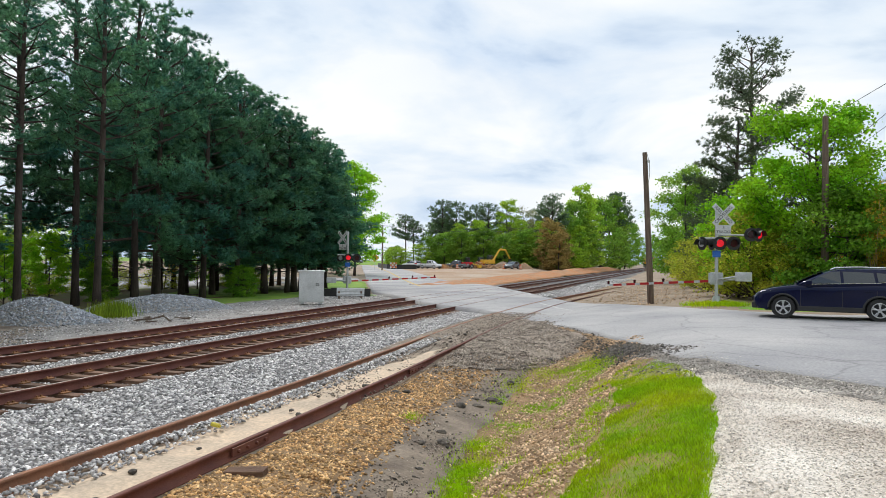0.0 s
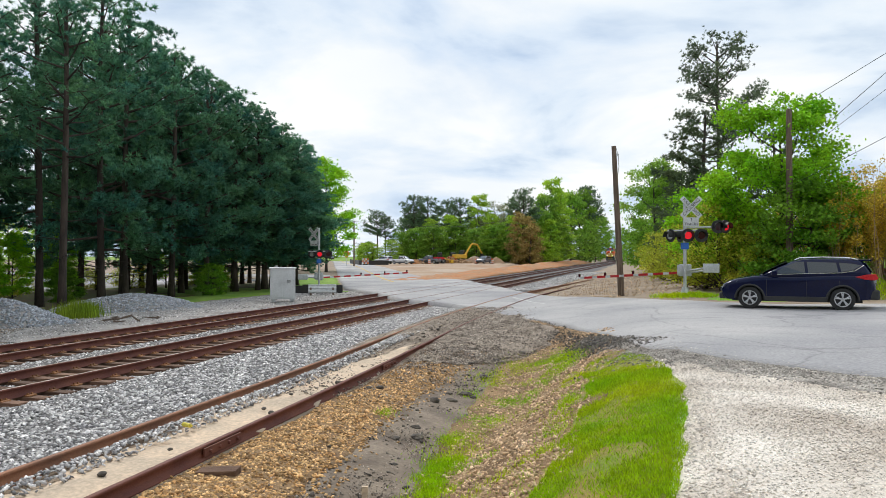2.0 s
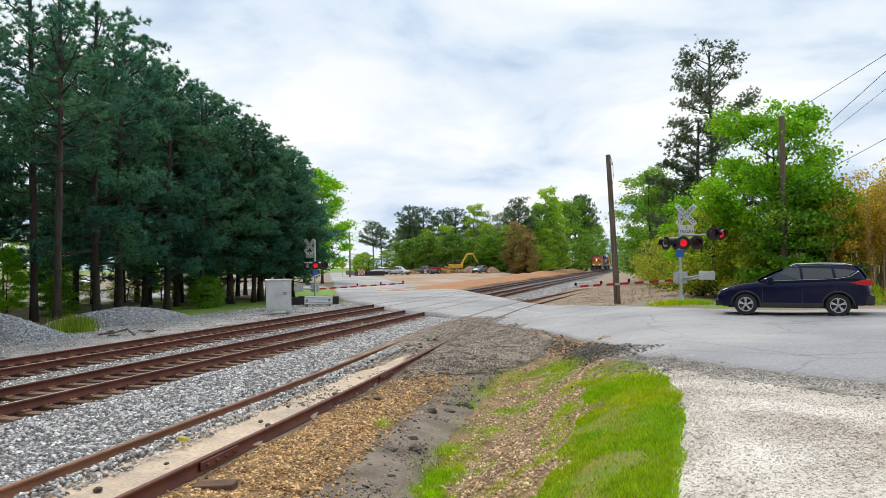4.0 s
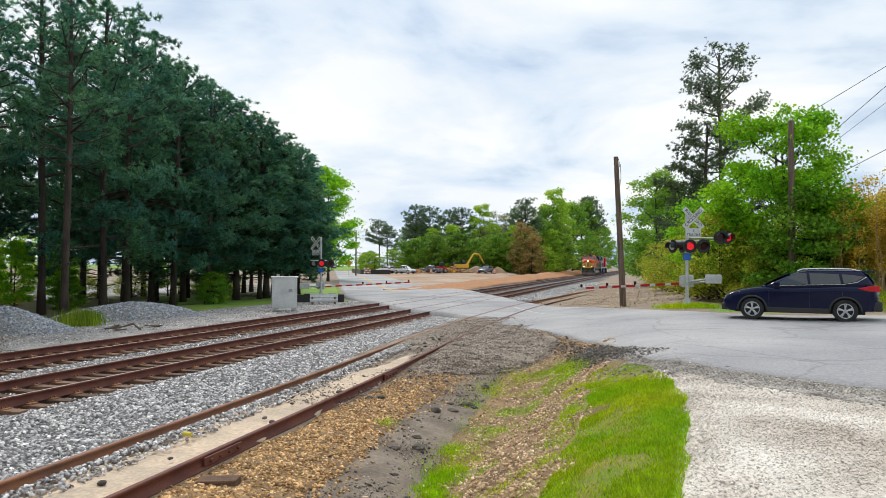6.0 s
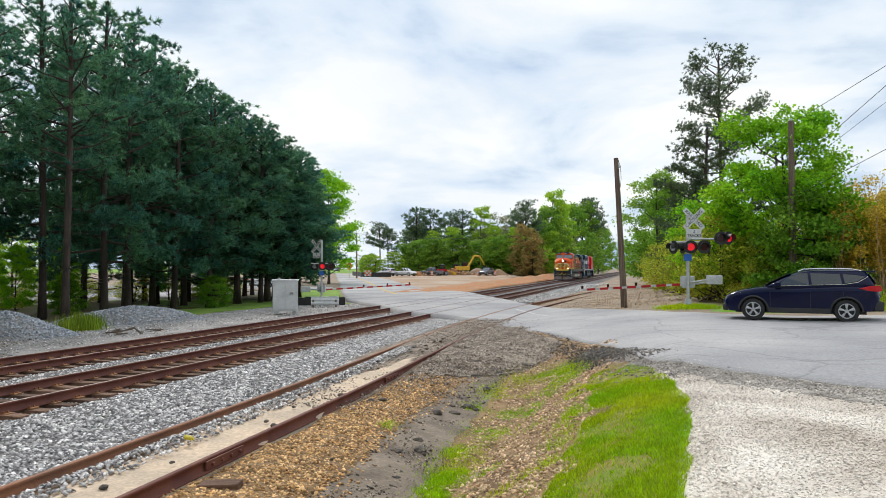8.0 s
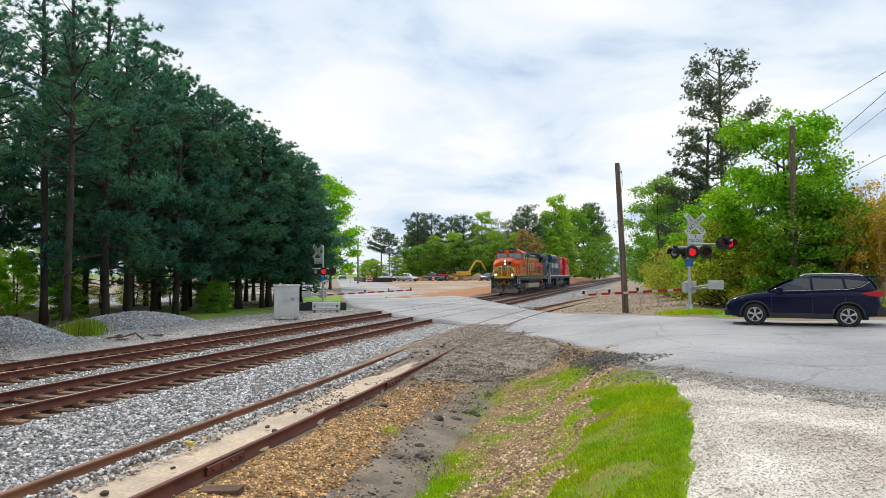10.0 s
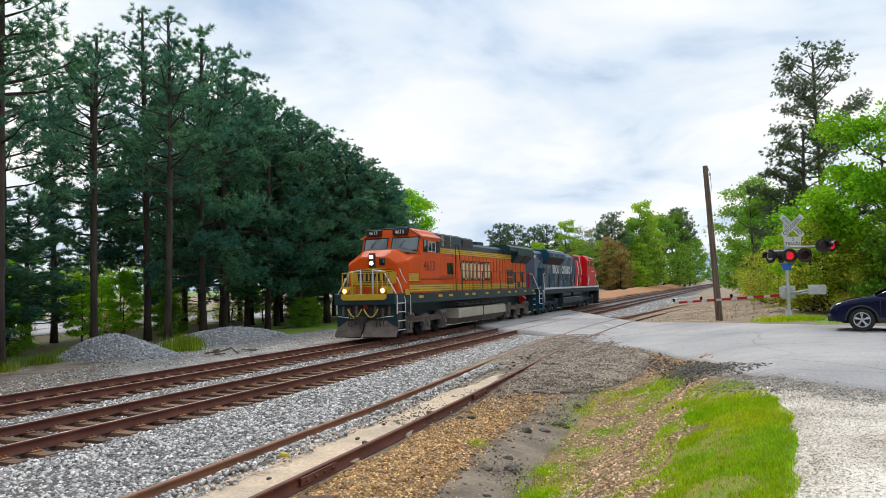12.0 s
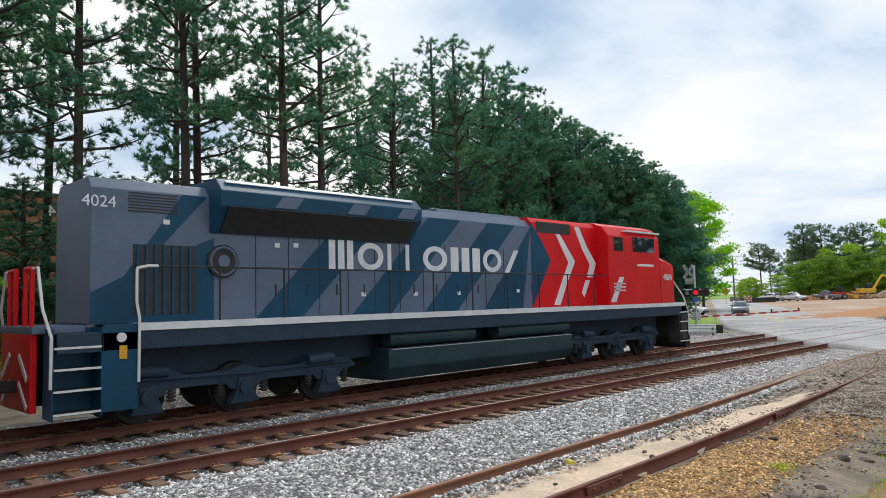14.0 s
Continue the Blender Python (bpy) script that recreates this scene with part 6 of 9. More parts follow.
    for s in (-1, 1):
        for y0, w in ((23.5, 0.55), (27.9, 1.25), (30.6, 1.3), (33.1, 1.3), (35.55, 1.85)):
            pts = []
            for y, z in ((y0 - 0.5, 2.0), (y0 - 0.5 + w, 2.0), (y0 + w + 2.2, 4.62), (y0 + 2.2, 4.62)):
                pts.append((min(max(y, 23.9), 37.4) - o, z))
            if len({round(p[0], 3) for p in pts}) > 1:
                plate(hood, "teal_band", "loco_teal", pts, s * 1.0)
        plate(hood, "teal_band", "loco_teal", [(23.9 - o, 2.0), (26.4 - o, 2.0), (26.4 - o, 3.75), (24.5 - o, 2.9), (23.9 - o, 2.6)], s * 1.0, 0.009)
        g = bx(hood, "grille", "black", min(s * 1.0, s * 1.02), max(s * 1.0, s * 1.02), 24.7 - o, 26.0 - o, 2.15, 3.55)
        for k in range(7):
            bx(g, "grille_bar", "loco_teal", min(s * 1.02, s * 1.05), max(s * 1.02, s * 1.05), 24.75 + 0.18 * k - o, 24.80 + 0.18 * k - o, 2.15, 3.55)
        bm = bmesh.new()
        tube(bm, (s * 1.0, 26.6 - o, 3.25), (s * 1.06, 26.6 - o, 3.25), 0.36, n=24)
        fan = part("round_vent", bm, "loco_black", hood)
        bm = bmesh.new()
        pipe(bm, [(s * 1.07, 26.6 - o + 0.3 * math.cos(a), 3.25 + 0.3 * math.sin(a)) for a in np.linspace(0, math.tau, 17)], 0.03, 5)
        tube(bm, (s * 1.05, 26.6 - o, 3.25), (s * 1.09, 26.6 - o, 3.25), 0.14, n=12)
        part("vent_ring", bm, "loco_grey", fan)
        for y in np.arange(27.4, 37, 0.86):
            seam = bx(hood, "door_seam", "black", min(s * 1.0, s * 1.012), max(s * 1.0, s * 1.012), y - o, y - o + 0.015, 2.05, 3.86)
            bx(seam, "door_latch", "black", min(s * 1.0, s * 1.02), max(s * 1.0, s * 1.02), y - o + 0.5, y - o + 0.53, 2.5, 2.75)
        # slanted vent slots near the end
        for k in range(7):
            bx(hood, "vent_slot", "black", min(s * 1.0, s * 1.012), max(s * 1.0, s * 1.012), 24.6 - o, 25.6 - o, 4.2 + 0.06 * k, 4.225 + 0.06 * k)
        rot = Matrix.Rotation(radians(90 * s), 4, "Z") @ Matrix.Rotation(radians(90), 4, "X")
        letters("4024", 0.32, "loco_white", hood, Matrix.Translation((s * 1.008, 24.05 - o, 4.35)) @ rot, "road_number", label="white road number")
        # large white mark in plain blocks
        y = 29.4
        for w, z1, shape in ((0.75, 4.02, "bars"), (0.85, 3.82, "ring"), (0.5, 3.82, "bar"), (0.5, 3.82, "bar"), (0.95, 3.82, "ring"), (1.25, 3.82, "bars"), (0.85, 3.82, "ring"), (0.7, 3.82, "slash")):
            bm = bmesh.new()
            x0, x1 = s * 1.008, s * 1.016
            if shape == "ring":
                k = 22
                loops = [[bm.verts.new((x, y - o + w / 2 + q * w / 2 * math.cos(i * math.tau / k), 3.47 + q * 0.35 * math.sin(i * math.tau / k))) for i in range(k)] for x, q in ((x0, 1.0), (x1, 1.0), (x1, 0.6), (x0, 0.6))]
                for p, q in zip(loops, loops[1:]):
                    for i in range(k):
                        bm.faces.new((p[i], p[(i + 1) % k], q[(i + 1) % k], q[i]))
            elif shape == "slash":
                prism(bm, [(y - o, 3.12), (y - o + 0.22, 3.12), (y - o + w, z1), (y - o + w - 0.22, z1)], x0, x1, axis="x")
            else:
                for q in ((0, 0.26), (0.37, 0.63), (0.74, 1.0))[:3 if shape == "bars" else 1]:
                    box(bm, min(x0, x1), max(x0, x1), y - o + q[0] * w, y - o + q[1] * w, 3.12, z1)
            bmesh.ops.recalc_face_normals(bm, faces=bm.faces)
            part("mark_shape", bm, "loco_white", hood)
            y += w + 0.14
        for y, z in ((25.3, 3.98), (27.9, 3.6), (28.4, 3.62), (30.4, 2.45), (32.2, 2.45), (33.9, 2.45), (36.6, 2.5)):
            bx(hood, "small_label", "loco_white", min(s * 1.0, s * 1.014), max(s * 1.0, s * 1.014), y - o, y - o + 0.13, z, z + 0.1)
    # radiator wings
    bm = bmesh.new()
    prism(bm, [(-1.02, 3.85), (1.02, 3.85), (1.5, 4.4), (1.52, 4.72), (1.25, 5.0), (-1.25, 5.0), (-1.52, 4.72), (-1.5, 4.4)], 26.3 - o, 32.1 - o, bevel=0.03)
    rad = part("radiator", bm, "loco_teal", L, "overhanging teal radiator housing")
    for s in (-1, 1):
        bm = bmesh.new()
        v = [bm.verts.new(p) for p in ((s * 1.06, 26.5 - o, 3.88), (s * 1.06, 31.9 - o, 3.88), (s * 1.52, 31.9 - o, 4.4), (s * 1.52, 26.5 - o, 4.4))]
        w = [bm.verts.new(q.co + Vector((s * 0.02, 0, -0.02))) for q in v]
        bm.faces.new(v)
        bm.faces.new(w[::-1])
        for i in range(4):
            bm.faces.new((v[i], w[i], w[(i + 1) % 4], v[(i + 1) % 4]))
        bmesh.ops.recalc_face_normals(bm, faces=bm.faces)
        part("radiator_screen", bm, "black", rad)
        # white strip: the bright highlight on the radiator's upper edge, painted on
        bm = bmesh.new()
        v = [bm.verts.new(p) for p in ((s * 1.36, 26.5 - o, 4.91), (s * 1.36, 31.9 - o, 4.91), (s * 1.3, 31.9 - o, 4.97), (s * 1.3, 26.5 - o, 4.97))]
        w = [bm.verts.new(q.co + Vector((s * 0.012, 0, 0.012))) for q in v]
        bm.faces.new(v)
        bm.faces.new(w[::-1])
        for i in range(4):
            bm.faces.new((v[i], w[i], w[(i + 1) % 4], v[(i + 1) % 4]))
        bmesh.ops.recalc_face_normals(bm, faces=bm.faces)
        part("radiator_top_edge", bm, "loco_white", rad, "highlight painted along the top edge")
        for y0 in (27.6, 29.6, 31.2):
            plate(rad, "grey_band", "loco_grey", [(y0 - o, 4.44), (y0 + 0.55 - o, 4.44), (y0 + 0.75 - o, 4.70), (y0 + 0.2 - o, 4.70)], s * 1.517, 0.012)
    bm = bmesh.new()
    prism(bm, [(-0.7, 4.84), (0.7, 4.84), (0.6, 4.98), (-0.6, 4.98)], 33.5 - o, 37.3 - o, bevel=0.02)
    for y in (27.4, 29.2, 31.0):
        tube(bm, (0, y - o, 5.0), (0, y - o, 5.1), 0.62, n=20)
    part("roof_vents", bm, "loco_grey", hood)
    # red front body, cab and nose
    bm = bmesh.new()
    prism(bm, [(-1.0, 2.0), (1.0, 2.0), (1.0, 4.78), (0.85, 4.95), (-0.85, 4.95), (-1.0, 4.78)], 37.4 - o, 41.2 - o, bevel=0.02)
    redb = part("red_hood", bm, "loco_red", L, "red forward hood with white slashes")
    bm = bmesh.new()
    prism(bm, [(-1.5, 2.0), (1.5, 2.0), (1.5, 4.5), (1.25, 4.85), (0.8, 5.0), (-0.8, 5.0), (-1.25, 4.85), (-1.5, 4.5)], 41.2 - o, 44.9 - o, bevel=0.03)
    cab = part("cab", bm, "loco_red", L, "red crew cab")
    bm = bmesh.new()
    rings = [[bm.verts.new((x, y - o, z)) for x, z in p] for p, y in (([(-1.5, 2.0), (1.5, 2.0), (1.5, 3.7), (0.9, 4.0), (-0.9, 4.0), (-1.5, 3.7)], 44.9), ([(-1.4, 2.0), (1.4, 2.0), (1.4, 3.5), (0.8, 3.85), (-0.8, 3.85), (-1.4, 3.5)], 46.2), ([(-1.0, 2.0), (1.0, 2.0), (1.0, 3.3), (0.6, 3.6), (-0.6, 3.6), (-1.0, 3.3)], 46.6))]
    for a, b in zip(rings, rings[1:]):
        for i in range(6):
            bm.faces.new((a[i], b[i], b[(i + 1) % 6], a[(i + 1) % 6]))
    bm.faces.new(rings[0])
    bm.faces.new(rings[2][::-1])
    bmesh.ops.recalc_face_normals(bm, faces=bm.faces)
    bmesh.ops.bevel(bm, geom=list(bm.edges), offset=0.04, segments=2, affect="EDGES")
    part("nose", bm, "loco_red", L, "red nose")
    for s in (-1, 1):
        bx(redb, "blower_screen", "black", min(s * 0.99, s * 1.01), max(s * 0.99, s * 1.01), 37.7 - o, 39.6 - o, 4.45, 4.82)
        plate(redb, "teal_wedge", "loco_teal", [(37.4 - o, 2.0), (38.0 - o, 2.9), (38.45 - o, 3.55), (37.95 - o, 4.2), (37.4 - o, 4.78)], s * 1.0, 0.006, "teal wedge running into the red")
        for pts in ([(38.75, 4.45), (39.0, 4.45), (39.85, 3.55), (39.3, 2.75), (38.9, 2.06), (38.55, 2.06), (39.0, 2.8), (39.45, 3.5)],
                    [(39.85, 4.76), (40.15, 4.76), (40.6, 4.1), (41.15, 3.5), (40.9, 3.0), (40.55, 3.0), (40.75, 3.45), (40.3, 4.0)],
                    [(40.2, 2.45), (40.45, 2.9), (40.72, 2.9), (40.35, 2.3)]):
            plate(redb, "white_slash", "loco_white", [(a - o, b) for a, b in pts], s * 1.0, 0.009, "white zigzag slash")
        plate(cab, "white_slash", "loco_white", [(41.25 - o, 2.1), (41.6 - o, 2.1), (42.2 - o, 3.0), (41.9 - o, 3.0)], s * 1.5, 0.008)
        bx(cab, "side_window", "glass", min(s * 1.5, s * 1.512), max(s * 1.5, s * 1.512), 41.6 - o, 42.2 - o, 3.95, 4.45)
        bx(cab, "side_window", "glass", min(s * 1.5, s * 1.512), max(s * 1.5, s * 1.512), 42.9 - o, 44.5 - o, 3.95, 4.5)
        bx(cab, "cab_lip", "loco_white", min(s * 1.3, s * 1.53), max(s * 1.3, s * 1.53), 42.4 - o, 44.9 - o, 4.68, 4.74)
        bm = bmesh.new()
        box(bm, min(s * 1.5, s * 1.508), max(s * 1.5, s * 1.508), 43.2 - o, 44.4 - o, 3.42, 3.5)
        part("small_mark", bm, "loco_white", cab)
        for k in range(3):
            bx(cab, "vent_line", "loco_white", min(s * 1.5, s * 1.508), max(s * 1.5, s * 1.508), 41.5 - o, 42.3 - o, 2.5 + 0.12 * k, 2.54 + 0.12 * k)
        rot = Matrix.Rotation(radians(90 * s), 4, "Z") @ Matrix.Rotation(radians(90), 4, "X")
        letters("4024", 0.34, "loco_white", cab, Matrix.Translation((s * 1.46, 45.5 - o, 3.0)) @ rot, "road_number", thick=0.05)
    bm = bmesh.new()
    box(bm, -1.5, 1.5, 23.6, 24.1, 0.5, 1.9, 0.05)
    prism(bm, [(-1.45, 0.15), (1.45, 0.15), (1.45, 0.6), (-1.45, 0.6)], 24.0, 24.4, bevel=0.03)
    part("front_pilot", bm, "loco_black", L)
    return L


orange, teal = orange_loco(), teal_loco()



# ---- trees ----


def frames_of(d):
    """Two unit vectors square to each direction in d (n, 3)."""
    up = np.where(np.abs(d[:, 2:3]) > 0.9, np.array([[1.0, 0, 0]]), np.array([[0, 0, 1.0]]))
    a = np.cross(d, up)
    a /= np.linalg.norm(a, axis=1, keepdims=True) + 1e-9
    return a, np.cross(d, a)


def needle_tufts(C, D, size, n, rng, width=0.085):
    """Sprays of n thin needle bundles at centres C, leaning along D."""
    k = len(C)
    v = rng.normal(size=(k, n, 3))
    v /= np.linalg.norm(v, axis=2, keepdims=True)
    v = v + 0.55 * D[:, None, :] + np.array([0, 0, 0.25])
    v /= np.linalg.norm(v, axis=2, keepdims=True)
    l = size[:, None, None] * (0.6 + 0.6 * rng.random((k, n, 1)))
    a, b = frames_of(v.reshape(-1, 3))
    ang = rng.random(k * n) * math.tau
    side = (a * np.cos(ang)[:, None] + b * np.sin(ang)[:, None]).reshape(k, n, 3)
    w = l * width * (0.8 + 0.8 * rng.random((k, n, 1)))
    base = C[:, None, :] + 0.04 * l * v
    V = np.stack([base - w * side, base + w * side, base + l * v], 2).reshape(-1, 3)
    F = np.arange(k * n * 3).reshape(-1, 3)
    return V, F


def leaves(C, size, rng):
    """Single leaves as bent kites at C."""
    k = len(C)
    v = rng.normal(size=(k, 3))
    v[:, 2] *= 0.6
    v /= np.linalg.norm(v, axis=1, keepdims=True)
    a, b = frames_of(v)
    ang = rng.random(k) * math.tau
    s = a * np.cos(ang)[:, None] + b * np.sin(ang)[:, None]
    l = size[:, None]
    V = np.stack([C, C + 0.5 * l * v + 0.38 * l * s, C + l * v, C + 0.5 * l * v - 0.38 * l * s + 0.1 * l * np.cross(v, s)], 1).reshape(-1, 3)
    i = np.arange(k)[:, None] * 4
    F = np.concatenate([i + np.array([0, 1, 2]), i + np.array([0, 2, 3])], 1).reshape(-1, 3)
    return V, F


def trunk_mesh(bm, h, r, rng, bend=0.25, n=9, segs=10, top=0.06):
    ph = rng.random(2) * 6
    path = []
    for k in range(segs + 1):
        f = k / segs
        path.append(Vector((bend * math.sin(ph[0] + 2.2 * f) * f, bend * math.sin(ph[1] + 1.9 * f) * f, h * f)))
    fs = [k / segs for k in range(segs + 1)]
    sweep(bm, path, [(r * (1 - f) ** 0.8 + top * f) * (1.35 if f == 0 else 1) for f in fs], n)
    return path


def on_path(path, f):
    k = min(int(f * (len(path) - 1)), len(path) - 2)
    u = f * (len(path) - 1) - k
    return path[k].lerp(path[k + 1], u)


def make_pine(label, h, seed, bare=0.4, reach=2.6, r=0.19, tufts=900, per=11, size=0.42, material="pine", droop=0.1, group="pines of the wood", name="pine_tree", shape=1.0, limbs_n=34, rounded=0.5, width=0.085):
    rng = np.random.default_rng(seed)
    t = thing(name, label, "pine tree", group=group)
    bm = bmesh.new()
    path = trunk_mesh(bm, h, r, rng)
    part("trunk", bm, "bark", t, "dark furrowed trunk", smooth=True)
    bm = bmesh.new()
    C, D = [], []
    # dead stubs below the crown
    for k in range(7):
        f = bare * (0.35 + 0.6 * rng.random())
        a = rng.random() * math.tau
        p = on_path(path, f)
        tube(bm, p, p + Vector((math.cos(a), math.sin(a), 0.15)) * (0.5 + 1.0 * rng.random()), 0.028, 0.008, n=4, caps=False)
    ends = []
    for k in range(limbs_n):
        g = (k + rng.random()) / limbs_n
        f = bare + (0.985 - bare) * g
        p = on_path(path, f)
        a = k * 2.4 + rng.normal() * 0.5
        env = (1 - g) ** 0.75 * (0.45 + 0.55 * min(1, g / 0.22)) ** shape
        env = env * (1 - rounded) + rounded * math.sin(math.pi * (0.26 + 0.72 * g)) ** 0.7
        l = reach * env * (0.65 + 0.55 * rng.random()) + 0.35
        rise = 0.15 + 0.75 * g - droop * (1 - g) + rng.normal() * 0.12
        d = Vector((math.cos(a), math.sin(a), rise)).normalized()
        mid = p + d * l * 0.55
        tip = mid + Vector((d.x, d.y, d.z + 0.28)).normalized() * l * 0.5
        rr = 0.018 + 0.020 * l
        tube(bm, p, mid, rr, rr * 0.6, n=5, caps=False)
        tube(bm, mid, tip, rr * 0.6, rr * 0.2, n=4, caps=False)
        ends.append((p, mid, tip, l))
        for q in range(max(1, int(l * 1.3))):
            u = 0.35 + 0.6 * rng.random()
            s0 = p.lerp(mid, min(1, u * 1.6)) if u < 0.6 else mid.lerp(tip, (u - 0.6) / 0.4)
            b = a + rng.choice([-1, 1]) * (0.6 + 0.6 * rng.random())
            s1 = s0 + Vector((math.cos(b), math.sin(b), 0.25 + 0.3 * rng.random())) * (0.3 + 0.32 * l * rng.random())
            tube(bm, s0, s1, rr * 0.4, rr * 0.12, n=4, caps=False)
            ends.append((s0, s0.lerp(s1, 0.5), s1, 0.5 * l))
    tagged(part("branchwork", bm, "bark", t), kind="stuff")
    clumps = []
    for p, mid, tip, l in ends:
        for q in range(1 + int(l * 0.8)):
            u = 0.5 + 0.5 * rng.random() if q else 0.97
            c = p.lerp(mid, u * 2) if u < 0.5 else mid.lerp(tip, u * 2 - 1)
            clumps.append((np.array(c) + rng.normal(size=3) * 0.10 * l * np.array([1, 1, 0.6]), np.array((tip - p).normalized()), (0.17 + 0.055 * l) * (0.7 + 0.6 * rng.random())))
    wgt = np.array([c[2] ** 2 for c in clumps])
    for (c, d, cr), m in zip(clumps, rng.multinomial(tufts, wgt / wgt.sum())):
        for _ in range(m):
            C.append(c + rng.normal(size=3) * cr * np.array([1, 1, 0.62]))
            D.append(d + np.array([0, 0, 0.2]))
    top = on_path(path, 0.995)
    for k in range(8):
        C.append(np.array(top) + rng.normal(size=3) * np.array([0.1, 0.1, 0.3]))
        D.append(np.array([0, 0, 1.0]))
    C, D = np.array(C), np.array(D)
    V, F = needle_tufts(C, D, size * (0.7 + 0.6 * rng.random(len(C))), per, rng, width)
    tagged(arrays_ob("crown", V, F, material, t), "dark green needle crown")
    return t


def make_leafy(label, h, spread, seed, material, name="tree", category="tree", group="", n=9000, size=0.2, low=0.25, limbs_n=18, plates=4, r=0.15, lift=0.75, column=0.0, flat=0.38, clump=1.0, ragged=0.25, bark="bark"):
    """A deciduous tree: rising limbs that fork, with flat layers of leaves at their ends and gaps between them."""
    rng = np.random.default_rng(seed)
    t = thing(name, label, category, group=group)
    bm = bmesh.new()
    path = trunk_mesh(bm, h * 0.86, r, rng, bend=0.3, top=0.03)
    part("trunk", bm, bark, t, smooth=True)
    bm = bmesh.new()
    ends = []
    for k in range(limbs_n):
        g = (k + rng.random()) / limbs_n
        z = low + (1.0 - low) * g
        a = k * 2.39996 + rng.normal() * 0.35
        full = math.sin(math.pi * (0.22 + 0.72 * g)) ** 0.8
        rad = spread * (full * (1 - column) + column * min(1.0, 2.2 * (1 - g) + 0.1)) * (1.05 - ragged * rng.random())
        tip = Vector((rad * math.cos(a), rad * math.sin(a), h * min(1.03, z * (1 + 0.16 * ragged * rng.normal()))))
        root = on_path(path, max(0.06, min(0.98, (tip.z - lift * rad) / (h * 0.86))))
        mid = root.lerp(tip, 0.5) + Vector((0, 0, -0.10 * rad))
        rr = 0.012 + 0.012 * spread
        tube(bm, root, mid, rr, rr * 0.6, n=5, caps=False)
        tube(bm, mid, tip, rr * 0.6, rr * 0.2, n=4, caps=False)
        ends.append((tip, 1.0))
        for q in range(plates):
            s0 = mid.lerp(tip, rng.random() * 0.9)
            b = a + rng.choice([-1, 1]) * (0.4 + 0.9 * rng.random())
            s1 = s0 + Vector((math.cos(b), math.sin(b), 0.35 + 0.5 * rng.random())) * spread * (0.12 + 0.2 * rng.random())
            tube(bm, s0, s1, rr * 0.35, rr * 0.1, n=3, caps=False)
            ends.append((s1, 0.6 + 0.5 * rng.random()))
    ends.append((Vector((path[-1].x, path[-1].y, h * 0.98)), 0.7))
    tagged(part("branchwork", bm, bark, t), kind="stuff")
    w = np.array([e[1] ** 2 for e in ends])
    C = []
    for (c, q), m in zip(ends, rng.multinomial(n, w / w.sum())):
        lr = clump * spread * 0.17 * q
        d = rng.normal(size=(m, 3)) * 0.55
        d[:, 2] = d[:, 2] * flat - 0.35 * (d[:, 0] ** 2 + d[:, 1] ** 2) * flat
        C.append(np.array(c) + d * lr * (1 + 0.5 * rng.random((m, 1))) * 1.35)
    C = np.concatenate(C)
    C[:, 2] = np.maximum(C[:, 2], 0.05)
    V, F = leaves(C, size * (0.6 + 0.8 * rng.random(len(C))), rng)
    tagged(arrays_ob("crown", V, F, material, t), "leafy crown")
    return t


def make_thicket(label, h, spread, seed, material, stems=46, n=10500, size=0.10):
    """Many thin upright stems from one patch of ground, thinly set with small leaves."""
    rng = np.random.default_rng(seed)
    t = thing("thicket", label, "thicket", group="bronze thickets")
    bm = bmesh.new()
    C = []
    for k in range(stems):
        a, q = rng.random() * math.tau, math.sqrt(rng.random()) * spread
        p = Vector((q * math.cos(a), q * math.sin(a), -0.1))
        top = p + Vector((rng.normal() * 0.35, rng.normal() * 0.35, h * (0.55 + 0.45 * rng.random())))
        mid = p.lerp(top, 0.5) + Vector((rng.normal() * 0.12, rng.normal() * 0.12, 0))
        tube(bm, p, mid, 0.026, 0.018, n=4, caps=False)
        tube(bm, mid, top, 0.018, 0.005, n=4, caps=False)
        for j in range(6):
            s0 = mid.lerp(top, rng.random())
            b = rng.random() * math.tau
            s1 = s0 + Vector((math.cos(b) * 0.4, math.sin(b) * 0.4, 0.55)) * (0.5 + 0.7 * rng.random())
            tube(bm, s0, s1, 0.009, 0.003, n=3, caps=False)
            m = n // (stems * 6)
            u = rng.random((m, 1))
            C.append(np.array(s0) * (1 - u) + np.array(s1) * u + rng.normal(size=(m, 3)) * 0.12)
    tagged(part("stems", bm, "twig", t, "thin upright tan stems"), kind="stuff")
    C = np.concatenate(C)
    V, F = leaves(C, size * (0.6 + 0.8 * rng.random(len(C))), rng)
    tagged(arrays_ob("crown", V, F, material, t), "sparse bronze buds and leaves")
    return t


def stand(ob, x, y, turn=0.0, grow=1.0, sink=0.08, wide=None):
    wide = wide or grow
    ob.matrix_basis = Matrix.Translation((x, y, float(ground_z(x, y)) - sink)) @ Matrix.Rotation(turn, 4, "Z") @ Matrix.Diagonal((wide, wide, grow, 1))
    return ob


def again(ob, x, y, turn, grow, label="", wide=None, sink=0.08):
    c = copy_thing(ob, Matrix())
    stand(c, x, y, turn, grow, sink, wide)
    return tagged(c, label)


